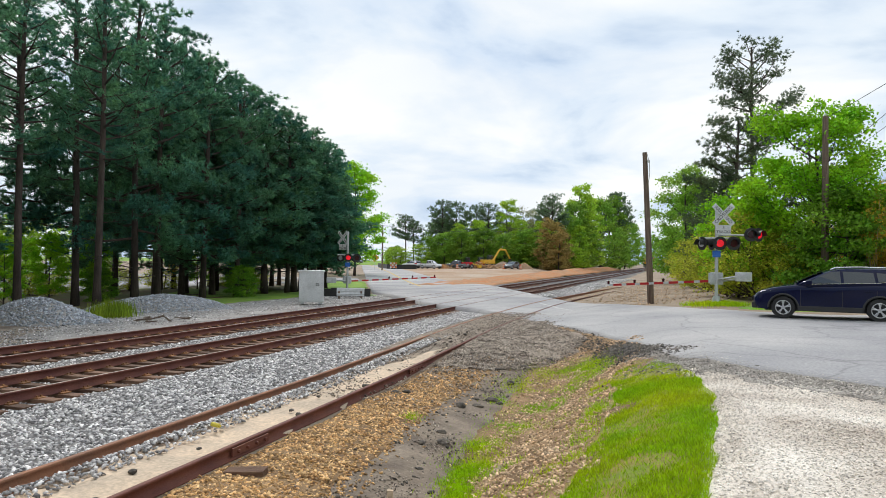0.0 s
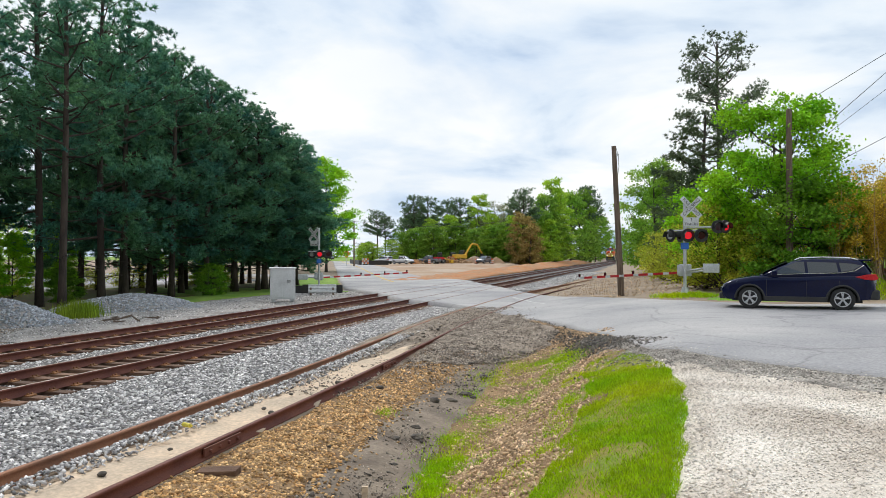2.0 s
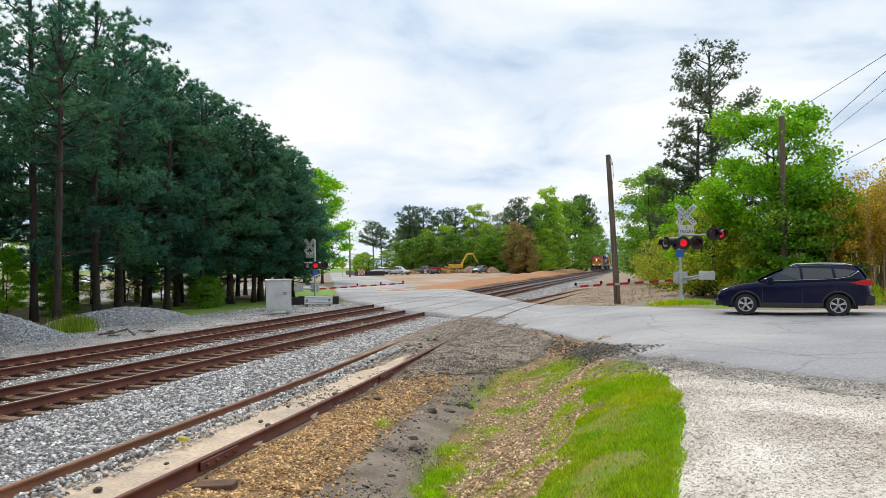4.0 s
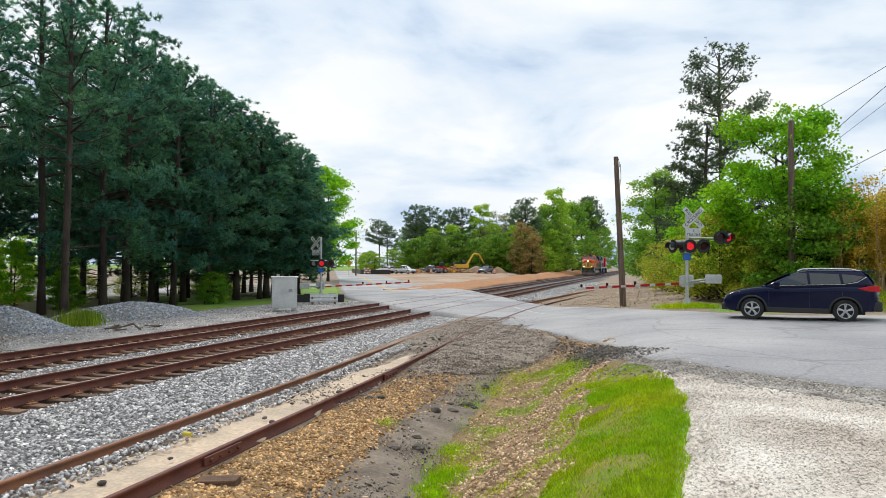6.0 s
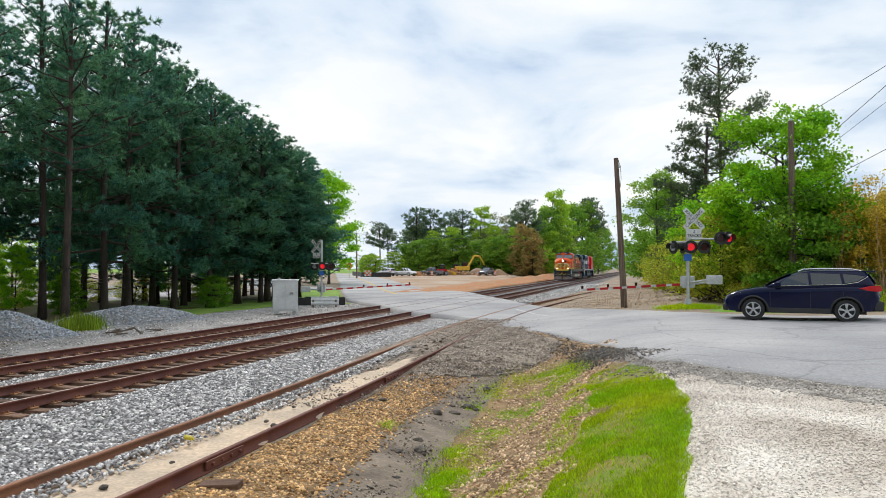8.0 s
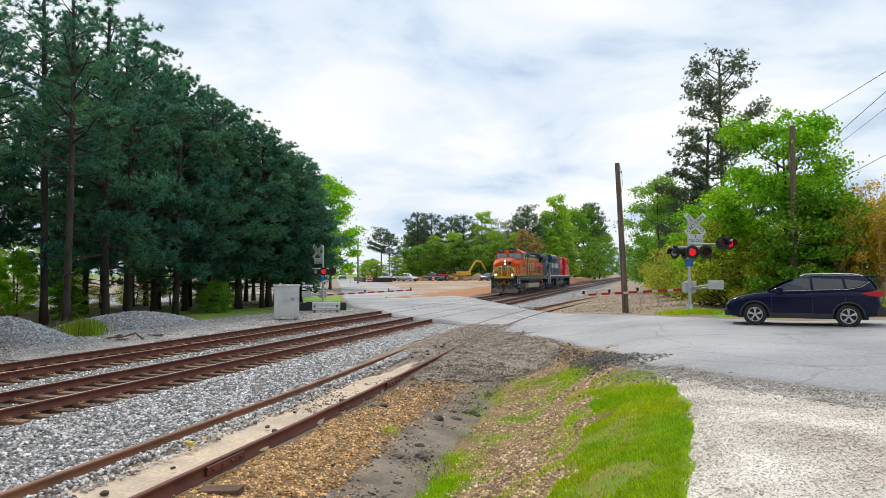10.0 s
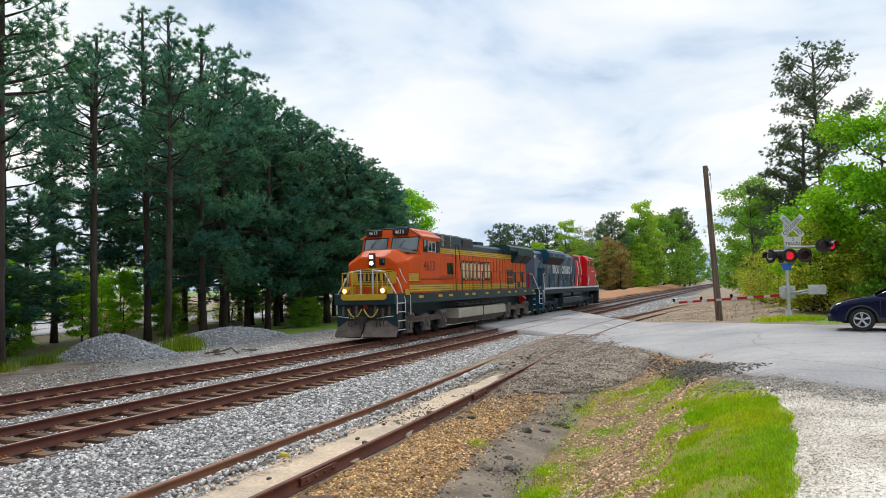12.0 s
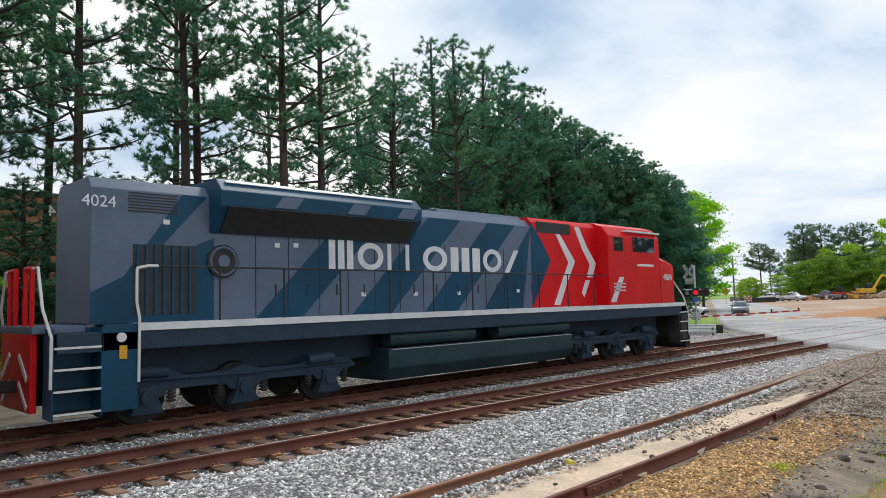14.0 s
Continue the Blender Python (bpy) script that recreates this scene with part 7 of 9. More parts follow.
def make_wood():
    rng = np.random.default_rng(21)
    dense = [make_pine("tall dark green pine in the dense wood", 16, 100 + k, droop=0.34, limbs_n=40, bare=b, reach=w, tufts=1900, per=36, size=0.25, width=0.075) for k, (b, w) in enumerate(((0.17, 3.3), (0.21, 3.1), (0.14, 3.4), (0.24, 3.0)))]
    open_ = [make_pine("tall slender pine with an open crown and bare lower trunk", 19, 200 + k, bare=b, reach=w, tufts=760, per=34, limbs_n=34, size=0.23, width=0.07) for k, (b, w) in enumerate(((0.42, 2.5), (0.36, 2.8), (0.46, 2.4)))]
    used = set()

    def put(kinds, x, y, h, base):
        ob = kinds[int(rng.integers(len(kinds)))]
        g = h / base
        turn = rng.random() * math.tau
        if ob.name in used:
            again(ob, x, y, turn, g, wide=0.5 + 0.5 * g)
        else:
            used.add(ob.name)
            stand(ob, x, y, turn, g, wide=0.5 + 0.5 * g)

    height = lambda y: float(np.interp(y, [-30, 16, 19, 22, 29, 35, 40, 46, 58, 70], [20.5, 20, 16.2, 14.6, 18.6, 19.6, 19.1, 18.0, 16.2, 15]))
    # front edge of the wood, as it stands along the verge
    for x, y, h in ((-25.8, 26.9, 16.4), (-26.9, 23.6, 14.6), (-29.6, 29.4, 18.2)):
        put(open_, x, y, h, 19)
    for x, y, h in ((-27.9, 31.8, 17.1), (-29.4, 35.4, 17.2), (-31.7, 40.5, 17.5), (-31.2, 43.2, 16.4), (-30.2, 45.5, 15.6), (-28.6, 38.6, 15.5), (-28.2, 48.4, 14.0), (-28.2, 51.5, 13.0), (-28.9, 54.8, 12.8), (-29.9, 58.0, 12.8), (-31.6, 61.0, 13.4), (-28.4, 42.0, 15.0), (-27.9, 53.5, 11.8)):
        put(dense, x, y, h, 16)
    for x, y, h in ((-28.9, 46.3, 14.7), (-28.6, 50.1, 13.4), (-29.4, 52.8, 13.2), (-30.2, 56.2, 13.0)):
        again(dense[2 * int(rng.integers(2))], x, y, rng.random() * 6, h / 16, wide=1.3)
    behind = lambda y: float(np.interp(y, [21, 29, 33, 41, 49, 53, 61], [16.2, 16.6, 18.4, 18.6, 17.4, 16.8, 15.2]))
    for y in np.arange(21, 62, 3.4):
        for back in ((5.0, 9.5) if y > 40 else (5.5,)):
            put(dense if y > 31 else open_, -28.5 - 0.05 * (y - 20) - 0.08 * max(0.0, y - 48) - back + rng.normal() * 0.8, y + rng.normal() * 0.8, behind(y) * (0.93 + 0.07 * rng.random()), 16 if y > 31 else 19)
    # young pines under the tall open ones
    for x, y in ((-30.5, 21.5), (-29.4, 18.2), (-31.5, 15.5), (-28.6, 14.0), (-27.6, 10.2), (-28.2, 7.4), (-29.8, 12.0), (-32.0, 9.0), (-30.2, 6.0), (-32.5, 3.0), (-30.5, 0.0), (-35.0, 13.0), (-34.5, 18.5), (-33.0, 25.0), (-34.0, 44.0)):
        c = again(dense[int(rng.integers(4))], x, y, rng.random() * 6, 0.40 + 0.09 * rng.random(), "young dark green pine under the tall pines", wide=0.8)
    for x, y in ((-22.75, 14.65), (-24.6, 17.5), (-24.5, 11.5), (-26.0, 8.4), (-24.2, 5.2), (-27.5, 13.5), (-28.5, 5.5), (-25.5, 1.8), (-29, 1), (-24.8, -3), (-28, -5), (-25, -9), (-30, -10), (-26, -15), (-32, 9), (-33, 15), (-33, 3), (-24, -21)):
        put(open_, x, y, height(y) * (0.94 + 0.12 * rng.random()), 19)


make_wood()


def make_other_trees():
    rng = np.random.default_rng(5)
    turn = lambda: rng.random() * math.tau
    # beside the crossing, in front of the dark evergreens
    tall = make_pine("very tall lone pine with layered open crown", 18.7, 301, bare=0.48, reach=3.5, r=0.2, tufts=3300, per=28, size=0.19, width=0.065, group="", limbs_n=30, shape=0.5, rounded=1.0, material="lone_pine")
    stand(tall, 5.9, 59.6, 0.6)
    ced = make_pine("broad dark evergreen behind the maple", 12.5, 302, bare=0.06, reach=3.3, r=0.2, tufts=2400, per=32, size=0.24, width=0.07, group="", name="cedar_tree", material="cedar", shape=0.5)
    tagged(ced, "", "cedar tree")
    stand(ced, 4.4, 55.8, 0, 0.98)
    again(ced, 8.5, 52, 1.9, 0.8)
    again(ced, 3.4, 66, 2.9, 0.74)
    maple = make_leafy("large bright green maple in fresh spring leaf", 8.9, 3.5, 311, "maple", "maple_tree", n=42000, size=0.15, low=0.24, limbs_n=30, plates=6, r=0.2, lift=1.0, clump=0.72, flat=0.5, ragged=0.5)
    stand(maple, 6.5, 38.4)
    under = make_leafy("dark green maple sapling under the tall maple", 5.0, 2.3, 318, "green_shrub", "maple_tree", n=16000, size=0.14, low=0.08, limbs_n=24, plates=4, r=0.08, lift=0.3)
    stand(under, 7.3, 36.2)
    spring = make_leafy("fresh green deciduous tree by the line", 11, 3.2, 312, "spring", "deciduous_tree", n=17000, size=0.2, low=0.08, limbs_n=30, plates=4, column=0.3)
    stand(spring, 1.3, 72)
    again(spring, 2.8, 84, 1.0, 1.0)
    again(spring, 2.2, 100, 2.0, 1.0)
    lime = make_leafy("yellow-green tree at the end of the pines", 12.6, 3.0, 319, "maple", "deciduous_tree", n=17000, size=0.22, low=0.2, limbs_n=30, plates=4, column=0.2)
    stand(lime, -46.8, 100.5, 0.5, 1.32)
    again(lime, -52.0, 105, 2.5, 1.3)
    again(lime, -41.5, 73, 1.3, 0.95)
    olive = make_leafy("tall olive green shrub beside the road", 4.4, 2.2, 313, "shrub", "shrub", "shrub", "roadside shrubs", n=9000, size=0.12, low=0.1, limbs_n=26, plates=5, r=0.05, lift=1.1)
    stand(olive, 3.9, 39.4)
    for x, y, g in ((5.5, 38.0, 0.85), (2.9, 43, 0.9), (2.2, 50, 0.9), (1.7, 58, 0.9)):
        again(olive, x, y, turn(), g)
    for k in range(15):
        again(olive, -41.0 + 1.2 * rng.normal(), -12 + 5.2 * k + 1.2 * rng.normal(), turn(), 0.28 + 0.2 * rng.random(), "yellow-green bush at the edge of the car park", wide=0.75)
    for x, y, g in ((-27.4, 41.2, 0.42), (-31.5, 33.0, 0.4), (-29.6, 21.5, 0.4)):
        again(under, x, y, turn(), g, "small dark green bush under the pines")
    bright = make_leafy("bright green young tree beside the signal", 6.0, 2.0, 320, "maple", "young_tree", "tree", n=9000, size=0.14, low=0.2, limbs_n=22, plates=4, r=0.06, lift=0.9)
    stand(bright, 3.4, 41.5)
    bronze = make_thicket("bronze budding thicket of thin upright stems", 5.8, 2.3, 315, "rusty_leaf")
    stand(bronze, 10.4, 37.0)
    for x, y, g in ((12.4, 36.4, 0.95), (9.9, 35.4, 0.86), (11.6, 34.6, 0.9), (11.6, 42, 1.1), (14.6, 38.8, 1.1), (17.6, 40.5, 1.05), (9.6, 42.5, 1.0), (14.2, 43.5, 1.15)):
        again(bronze, x, y, turn(), g)
    pale = make_leafy("pale half-bare tree just coming into leaf", 14.0, 3.6, 316, "pale_leaf", "budding_tree", n=3000, size=0.26, low=0.3, limbs_n=24, plates=5, lift=1.2, group="far trees")
    stand(pale, 17, 52, 0, 0.6)
    # the treeline behind the building site
    far_pine = make_pine("dark pine in the far treeline", 20, 331, bare=0.52, reach=4.2, tufts=620, per=16, size=0.55, group="far trees", rounded=1.0, material="far_pine", r=0.26)
    far_leaf = make_leafy("spring green tree in the far treeline", 15, 4.2, 332, "far_green", "deciduous_tree", "tree", "far trees", n=6000, size=0.42, low=0.06, limbs_n=34, plates=3, column=0.35)
    far_vine = make_leafy("brown vine-hung tree in the far treeline", 10, 3.0, 333, "far_vine", "deciduous_tree", "tree", "far trees", n=5000, size=0.36, low=0.03, limbs_n=34, plates=3, column=0.1, ragged=0.4)
    far_lime = make_leafy("lime green tree in the far treeline", 17, 3.6, 334, "far_lime", "deciduous_tree", "tree", "far trees", n=5200, size=0.40, low=0.12, limbs_n=34, plates=3, column=0.4)
    kinds = {"p": (far_pine, 20), "g": (far_leaf, 15), "v": (far_vine, 10), "l": (far_lime, 17), "b": (pale, 14)}
    used = set()

    def put(kind, x, y, top, wide=None):
        ob, h = kinds[kind]
        g = (top - float(ground_z(x, y))) / h
        if kind in used:
            again(ob, x, y, turn(), g, wide=wide or 0.35 + 0.65 * g)
        else:
            used.add(kind)
            stand(ob, x, y, turn(), g, wide=wide or 0.35 + 0.65 * g)

    for kind, x, y, top in (("p", -62.5, 163.5, 13.4), ("p", -60.8, 164.5, 12.2), ("p", -56.2, 173.1, 17.6), ("p", -53.9, 178.0, 17.6), ("p", -58.0, 176.0, 15.0), ("p", -50.0, 183.3, 17.1), ("p", -45.8, 180.3, 17.3), ("p", -28.6, 175.7, 18.8), ("p", -31.0, 184.0, 17.6), ("p", -18.4, 240.0, 25.0), ("p", -17.8, 256.0, 26.0), ("p", -20.6, 246.0, 23.5),
                            ("g", -56.9, 164.3, 8.6), ("g", -53.0, 165.0, 9.6), ("g", -48.6, 164.9, 10.3), ("g", -43.9, 168.3, 10.8), ("g", -38.3, 166.6, 9.4), ("g", -34.0, 170.0, 10.6), ("g", -25.8, 186.3, 15.4), ("g", -25.2, 194.4, 19.5), ("g", -21.6, 225.0, 23.0), ("g", -19.6, 236.0, 24.0), ("g", -18.0, 288.0, 20.5), ("g", -17.0, 305.0, 20.0), ("g", -29.5, 168.0, 8.6),
                            ("l", -40.6, 179.5, 18.1), ("l", -24.4, 200.0, 23.8), ("l", -22.6, 206.0, 21.0), ("l", -46.5, 172.0, 12.6), ("l", -50.6, 170.0, 11.6), ("l", -30.6, 172.0, 12.2), ("l", -36.2, 174.0, 12.8), ("l", -23.0, 186.0, 12.0),
                            ("b", -38.2, 186.1, 16.6), ("b", -36.2, 191.6, 16.2), ("b", -33.4, 183.0, 15.4), ("b", -42.6, 186.0, 15.5),
                            ("v", -24.9, 163.1, 9.6), ("v", -27.2, 166.0, 12.2)):
        put(kind, x, y, top)
    for x, y, top in ((-59.5, 152.5, 5.2), (-62.6, 157.0, 5.6), (-64.4, 160.0, 5.2), (-57.0, 157.5, 6.2)):
        put("l", x, y, top, 0.7)
    for k in range(30):
        put("gl"[k % 2], -58 + 1.25 * k + rng.normal(), 172 - 0.1 * k + 4 * rng.random(), 4.5 + 3.0 * rng.random(), 0.75)
    for k in range(20):
        put("gbg"[k % 3], -66 + 2.3 * k + rng.normal(), 200 + 6 * rng.random(), 12 + 3 * rng.random(), 1.0)
    # both sides of the line far off, and the low distance up the road
    for x, y, top in ((5, 300, 14), (12, 330, 16), (5, 380, 15), (14, 360, 17), (-24, 350, 19), (24, 380, 18), (-27, 390, 18), (-6, 450, 16), (2, 440, 17), (28, 430, 18), (11, 430, 17), (-14, 470, 17), (-1, 470, 18), (16, 130, 12), (18, 160, 13), (20, 200, 15), (25, 250, 16), (13, 112, 10), (9, 150, 10), (9, 180, 11), (8, 215, 12), (7, 255, 13)):
        put("g", x, y, top)
    for k in range(30):
        put("gb"[k % 2], -118 - 7 * k + rng.normal() * 2, 290 + 3.0 * k + rng.normal() * 4, 7.0 + 2.5 * rng.random(), 0.9)
    for k in range(14):
        put("g", 26 + 6 * k, 75 + 10 * k + rng.normal() * 4, 12 + 4 * rng.random())
    # screen of spring greenery behind the car park
    for k in range(30):
        c = again(far_lime, -80 - 5 * rng.random(), -40 + 4.2 * k, turn(), 0.34 + 0.22 * rng.random(), "yellow-green tree behind the car park", wide=0.8)
    # unseen trees added behind the camera to darken reflections and near sides
    for k in range(16):
        again(far_leaf, -34 + 6.2 * k, -26 - 9 * math.sin(k * 1.7) - 6, turn(), 0.75 + 0.35 * rng.random(), "unseen green tree added behind the camera")
    # understorey
    for x, y, g in ((-30.5, 26, 0.5), (-33, 31, 0.55), (-35, 36, 0.6), (-32, 47, 0.45), (-34, 53, 0.5), (-28, 18, 0.45), (-31, 12, 0.55), (-29, 6, 0.5), (-30, 0, 0.55), (-27, -5, 0.5), (-36, 20, 0.6), (-36, 8, 0.6)):
        again(lime, x, y, turn(), g * 0.55, "young yellow-green sapling under the pines")
    for k in range(12):
        again(lime, -37.5 - 5 * rng.random(), -14 + 5.7 * k + rng.normal(), turn(), 0.3 + 0.25 * rng.random(), "young yellow-green sapling under the pines")
    for x, y, n_, r_, h_ in ((-22.6, 24.4, 900, 0.7, 0.7), (-23.5, 25.5, 700, 0.6, 0.8), (-24.9, 19.4, 500, 0.6, 0.5), (-25.6, 21.4, 500, 0.6, 0.6), (-25.2, 15.6, 700, 0.8, 0.6), (-24.3, 17.2, 500, 0.6, 0.5), (-25.4, 12.0, 700, 0.8, 0.7), (-25.0, 8.5, 700, 0.8, 0.6), (-24.8, 5.0, 600, 0.8, 0.6), (-24.6, 1.5, 600, 0.8, 0.6)):
        wx, wy = x + r_ * 0.6 * RNG.normal(size=n_), y + r_ * 0.6 * RNG.normal(size=n_)
        blades("weed_clump", wx, wy, h_ * (0.35 + 0.65 * RNG.random(n_)), "weed", "tall yellow-green weeds beside the stone heap", "weeds", lean=0.35, lift=0.0, broad=0.5)


make_other_trees()



# ---- crossing signals ----


def lamp_head(parent, x, y, z, face, lens, material_back="black"):
    """A flasher: round black target board, hood and lens. face: degrees about z, 0 looks to -y."""
    m = Matrix.Translation((x, y, z)) @ Matrix.Rotation(radians(face), 4, "Z")
    bm = bmesh.new()
    tube(bm, (0, 0.0, 0), (0, 0.03, 0), 0.30, n=24)
    tube(bm, (0, 0.03, 0), (0, 0.2, 0), 0.17, 0.10, n=18)
    for k in range(13):
        a0, a1 = radians(-20 + 220 * k / 13), radians(-20 + 220 * (k + 1) / 13)
        v = [bm.verts.new((0.19 * math.cos(a), yy, 0.19 * math.sin(a))) for a, yy in ((a0, 0), (a1, 0), (a1, -0.26), (a0, -0.26))]
        bm.faces.new(v)
    for v in bm.verts:
        v.co = m @ v.co
    head = part("flasher", bm, material_back, parent, "round black flasher")
    bm = bmesh.new()
    tube(bm, (0, -0.035, 0), (0, 0.0, 0), 0.165, n=20)
    for v in bm.verts:
        v.co = m @ v.co
    part("lens", bm, lens, head)
    return head


def crossing_signal(label, x, y, z, turn, height, tip, heads, arm=None, sign_turn=0.0, sign_side=0.0):
    """A flashing crossing signal with crossbuck, gate mechanism and lowered gate arm. heads: (x, y, z, face, lens)."""
    t = thing("crossing_signal", label, "crossing signal", pose(x, y, z, 0, 0, turn), group="crossing signals")
    bm = bmesh.new()
    tube(bm, (0, 0, 0.2), (0, 0, height), 0.075, n=14)
    mast = part("mast", bm, "galv", t, "grey steel mast", smooth=False)
    bm = bmesh.new()
    tube(bm, (0, 0, -0.05), (0, 0, 0.38), 0.22, 0.14, n=8)
    box(bm, -0.25, 0.25, -0.25, 0.25, -0.1, 0.06)
    part("mast_base", bm, "galv", t)
    # crossbuck
    st = Matrix.Translation((sign_side, 0, 0)) @ Matrix.Rotation(radians(sign_turn), 4, "Z")
    cz = height - 0.36
    for a, word in ((45, "CROSSING"), (-45, "RAILROAD")):
        bm = bmesh.new()
        d = -0.014 if a > 0 else 0.0
        m = st @ Matrix.Translation((0, -0.10 + d, cz)) @ Matrix.Rotation(radians(-a), 4, "Y")
        box(bm, -0.61, 0.61, -0.006, 0.006, -0.115, 0.115, m=m)
        b = part("crossbuck_board", bm, "white_sign", t, "white crossbuck board")
        letters(word, 0.215, "sign_black", b, m @ Matrix.Translation((0, -0.008, 0)) @ Matrix.Rotation(radians(90), 4, "X"), thick=0.002)
    bm = bmesh.new()
    box(bm, -0.34, 0.34, -0.006, 0.006, -0.2, 0.2, m=st @ Matrix.Translation((0, -0.1, cz - 0.66)))
    b = part("track_count_sign", bm, "white_sign", t, "white sign with the number of tracks")
    letters("3", 0.2, "sign_black", b, st @ Matrix.Translation((0, -0.112, cz - 0.57)) @ Matrix.Rotation(radians(90), 4, "X"), thick=0.002)
    letters("TRACKS", 0.17, "sign_black", b, st @ Matrix.Translation((0, -0.112, cz - 0.76)) @ Matrix.Rotation(radians(90), 4, "X"), thick=0.002)
    bm = bmesh.new()
    tube(bm, (0, 0, height), (0, 0, height + 0.1), 0.09, 0.03, n=12)
    tube(bm, (-0.75, 0, 2.95), (0.55, 0, 2.95), 0.035, n=8)
    if arm:
        tube(bm, (0, 0, arm[1]), (arm[0], 0, arm[1]), 0.04, n=8)
        tube(bm, (arm[0], 0, arm[1] - 0.05), (arm[0], 0, arm[1] + 0.12), 0.06, n=8)
    part("cross_arm", bm, "galv", mast)
    for h in heads:
        lamp_head(t, *h)
    bm = bmesh.new()
    box(bm, -0.17, 0.17, -0.12, -0.09, 2.1, 2.4)
    part("blue_notice", bm, "blue_sign", t, "blue emergency notice")
    # gate mechanism, counterweights and arm
    bm = bmesh.new()
    box(bm, -0.28, 0.28, 0.08, 0.42, 0.88, 1.42, 0.04)
    box(bm, -0.34, -0.24, 0.12, 0.38, 0.95, 1.38, 0.02)
    mech = part("gate_mechanism", bm, "galv", t, "grey gate mechanism box")
    loc = t.matrix_basis.inverted() @ Vector(tip)
    root = Vector((0, 0.28, 1.05))
    d = (loc - root).normalized()
    bm = bmesh.new()
    back = root - d * 1.3 + Vector((0, 0, 0.12))
    pipe(bm, [root + Vector((-0.3, 0, 0)), back + Vector((-0.3, 0, 0))], 0.045, 6)
    pipe(bm, [root + Vector((0.3, 0, 0)), back + Vector((0.3, 0, 0))], 0.045, 6)
    box(bm, back.x - 0.34, back.x + 0.34, back.y - 0.14, back.y + 0.14, back.z - 0.2, back.z + 0.2, 0.03)
    part("counterweight", bm, "galv", mech)
    n = max(8, int((loc - root).length / 0.42))
    for k in range(n):
        a, b = root.lerp(loc, (k - (0.28 if k % 2 else 0)) / n), root.lerp(loc, (k + (1.0 if k % 2 else 0.72)) / n)
        bm = bmesh.new()
        q = d.to_track_quat("X", "Z").to_matrix().to_4x4()
        box(bm, 0, (b - a).length, -0.02, 0.02, -0.055, 0.055, m=Matrix.Translation(a) @ q)
        part("gate_arm_section", bm, "red_stripe" if k % 2 else "white_sign", t)
    for f in (0.45, 0.72, 0.985):
        p = root.lerp(loc, f)
        bm = bmesh.new()
        box(bm, p.x - 0.05, p.x + 0.05, p.y - 0.05, p.y + 0.05, p.z + 0.05, p.z + 0.12)
        tube(bm, (p.x, p.y - 0.05, p.z + 0.16), (p.x, p.y + 0.05, p.z + 0.16), 0.062, n=12)
        part("gate_arm_lamp", bm, "lens_dark", t)
    return t


crossing_signal("grey crossing signal with red flashers and lowered striped gate", 1.85, 33.95, float(ground_z(1.85, 33.95)) - 0.02, -4, 4.35, (-3.25, 37.9, 1.16),
                [(-0.62, -0.1, 2.72, -48, "lens_clear"), (-0.22, 0.18, 2.72, -60, "lens_dark"), (0.14, -0.22, 2.72, 14, "lens_lit"), (0.70, -0.22, 2.72, 14, "lens_dark"), (1.42, -0.12, 3.1, 10, "lens_dark"), (1.72, 0.05, 3.1, 48, "lens_lit")], (1.55, 3.08), 22, 0.24)
crossing_signal("grey crossing signal with crossbuck across the tracks and lowered gate", -22.4, 46.9, -0.28, 24, 4.55, (-17.9, 53.6, 1.02),
                [(-0.50, 0.1, 2.75, -20, "lens_clear"), (0.05, -0.2, 2.75, 0, "lens_lit"), (0.66, -0.2, 2.75, 8, "lens_dark"), (0.5, 0.25, 2.75, 180, "lens_dark")], None, -40, -0.3)


def signal_cabinet():
    t = thing("signal_cabinet", "silver painted metal signal cabinet on a gravel pad", "cabinet", pose(-18.98, 35.2, -0.13, 0, 0, 28.5))
    bm = bmesh.new()
    box(bm, -0.68, 0.68, 0, 0.95, 0.1, 1.76, 0.015)
    body = part("body", bm, "alu", t)
    bm = bmesh.new()
    box(bm, -0.74, 0.74, -0.06, 1.0, 1.76, 1.83, 0.015)
    part("roof", bm, "alu", t)
    for x0, x1 in ((-0.64, -0.01), (0.01, 0.64)):
        bm = bmesh.new()
        box(bm, x0, x1, -0.025, 0.0, 0.2, 1.72, 0.008)
        d = part("door", bm, "alu", t)
        bm = bmesh.new()
        xh = x1 - 0.1 if x0 < 0 else x0 + 0.1
        box(bm, xh - 0.02, xh + 0.02, -0.07, -0.025, 0.85, 1.05, 0.006)
        part("handle", bm, "galv", d)
    bm = bmesh.new()
    for k in range(4):
        box(bm, 0.22, 0.42, -0.032, -0.026, 0.98 + 0.04 * k, 1.0 + 0.04 * k)
    part("notice", bm, "sign_black", t, "small dark notice")
    bm = bmesh.new()
    for s in (-0.5, 0.5):
        box(bm, s - 0.1, s + 0.1, 0.1, 0.85, -0.05, 0.1)
    part("foot", bm, "galv", t)
    bm = bmesh.new()
    tube(bm, (-0.35, 0.5, 1.83), (-0.35, 0.5, 1.93), 0.08, n=10)
    part("vent_cap", bm, "galv", t)


signal_cabinet()


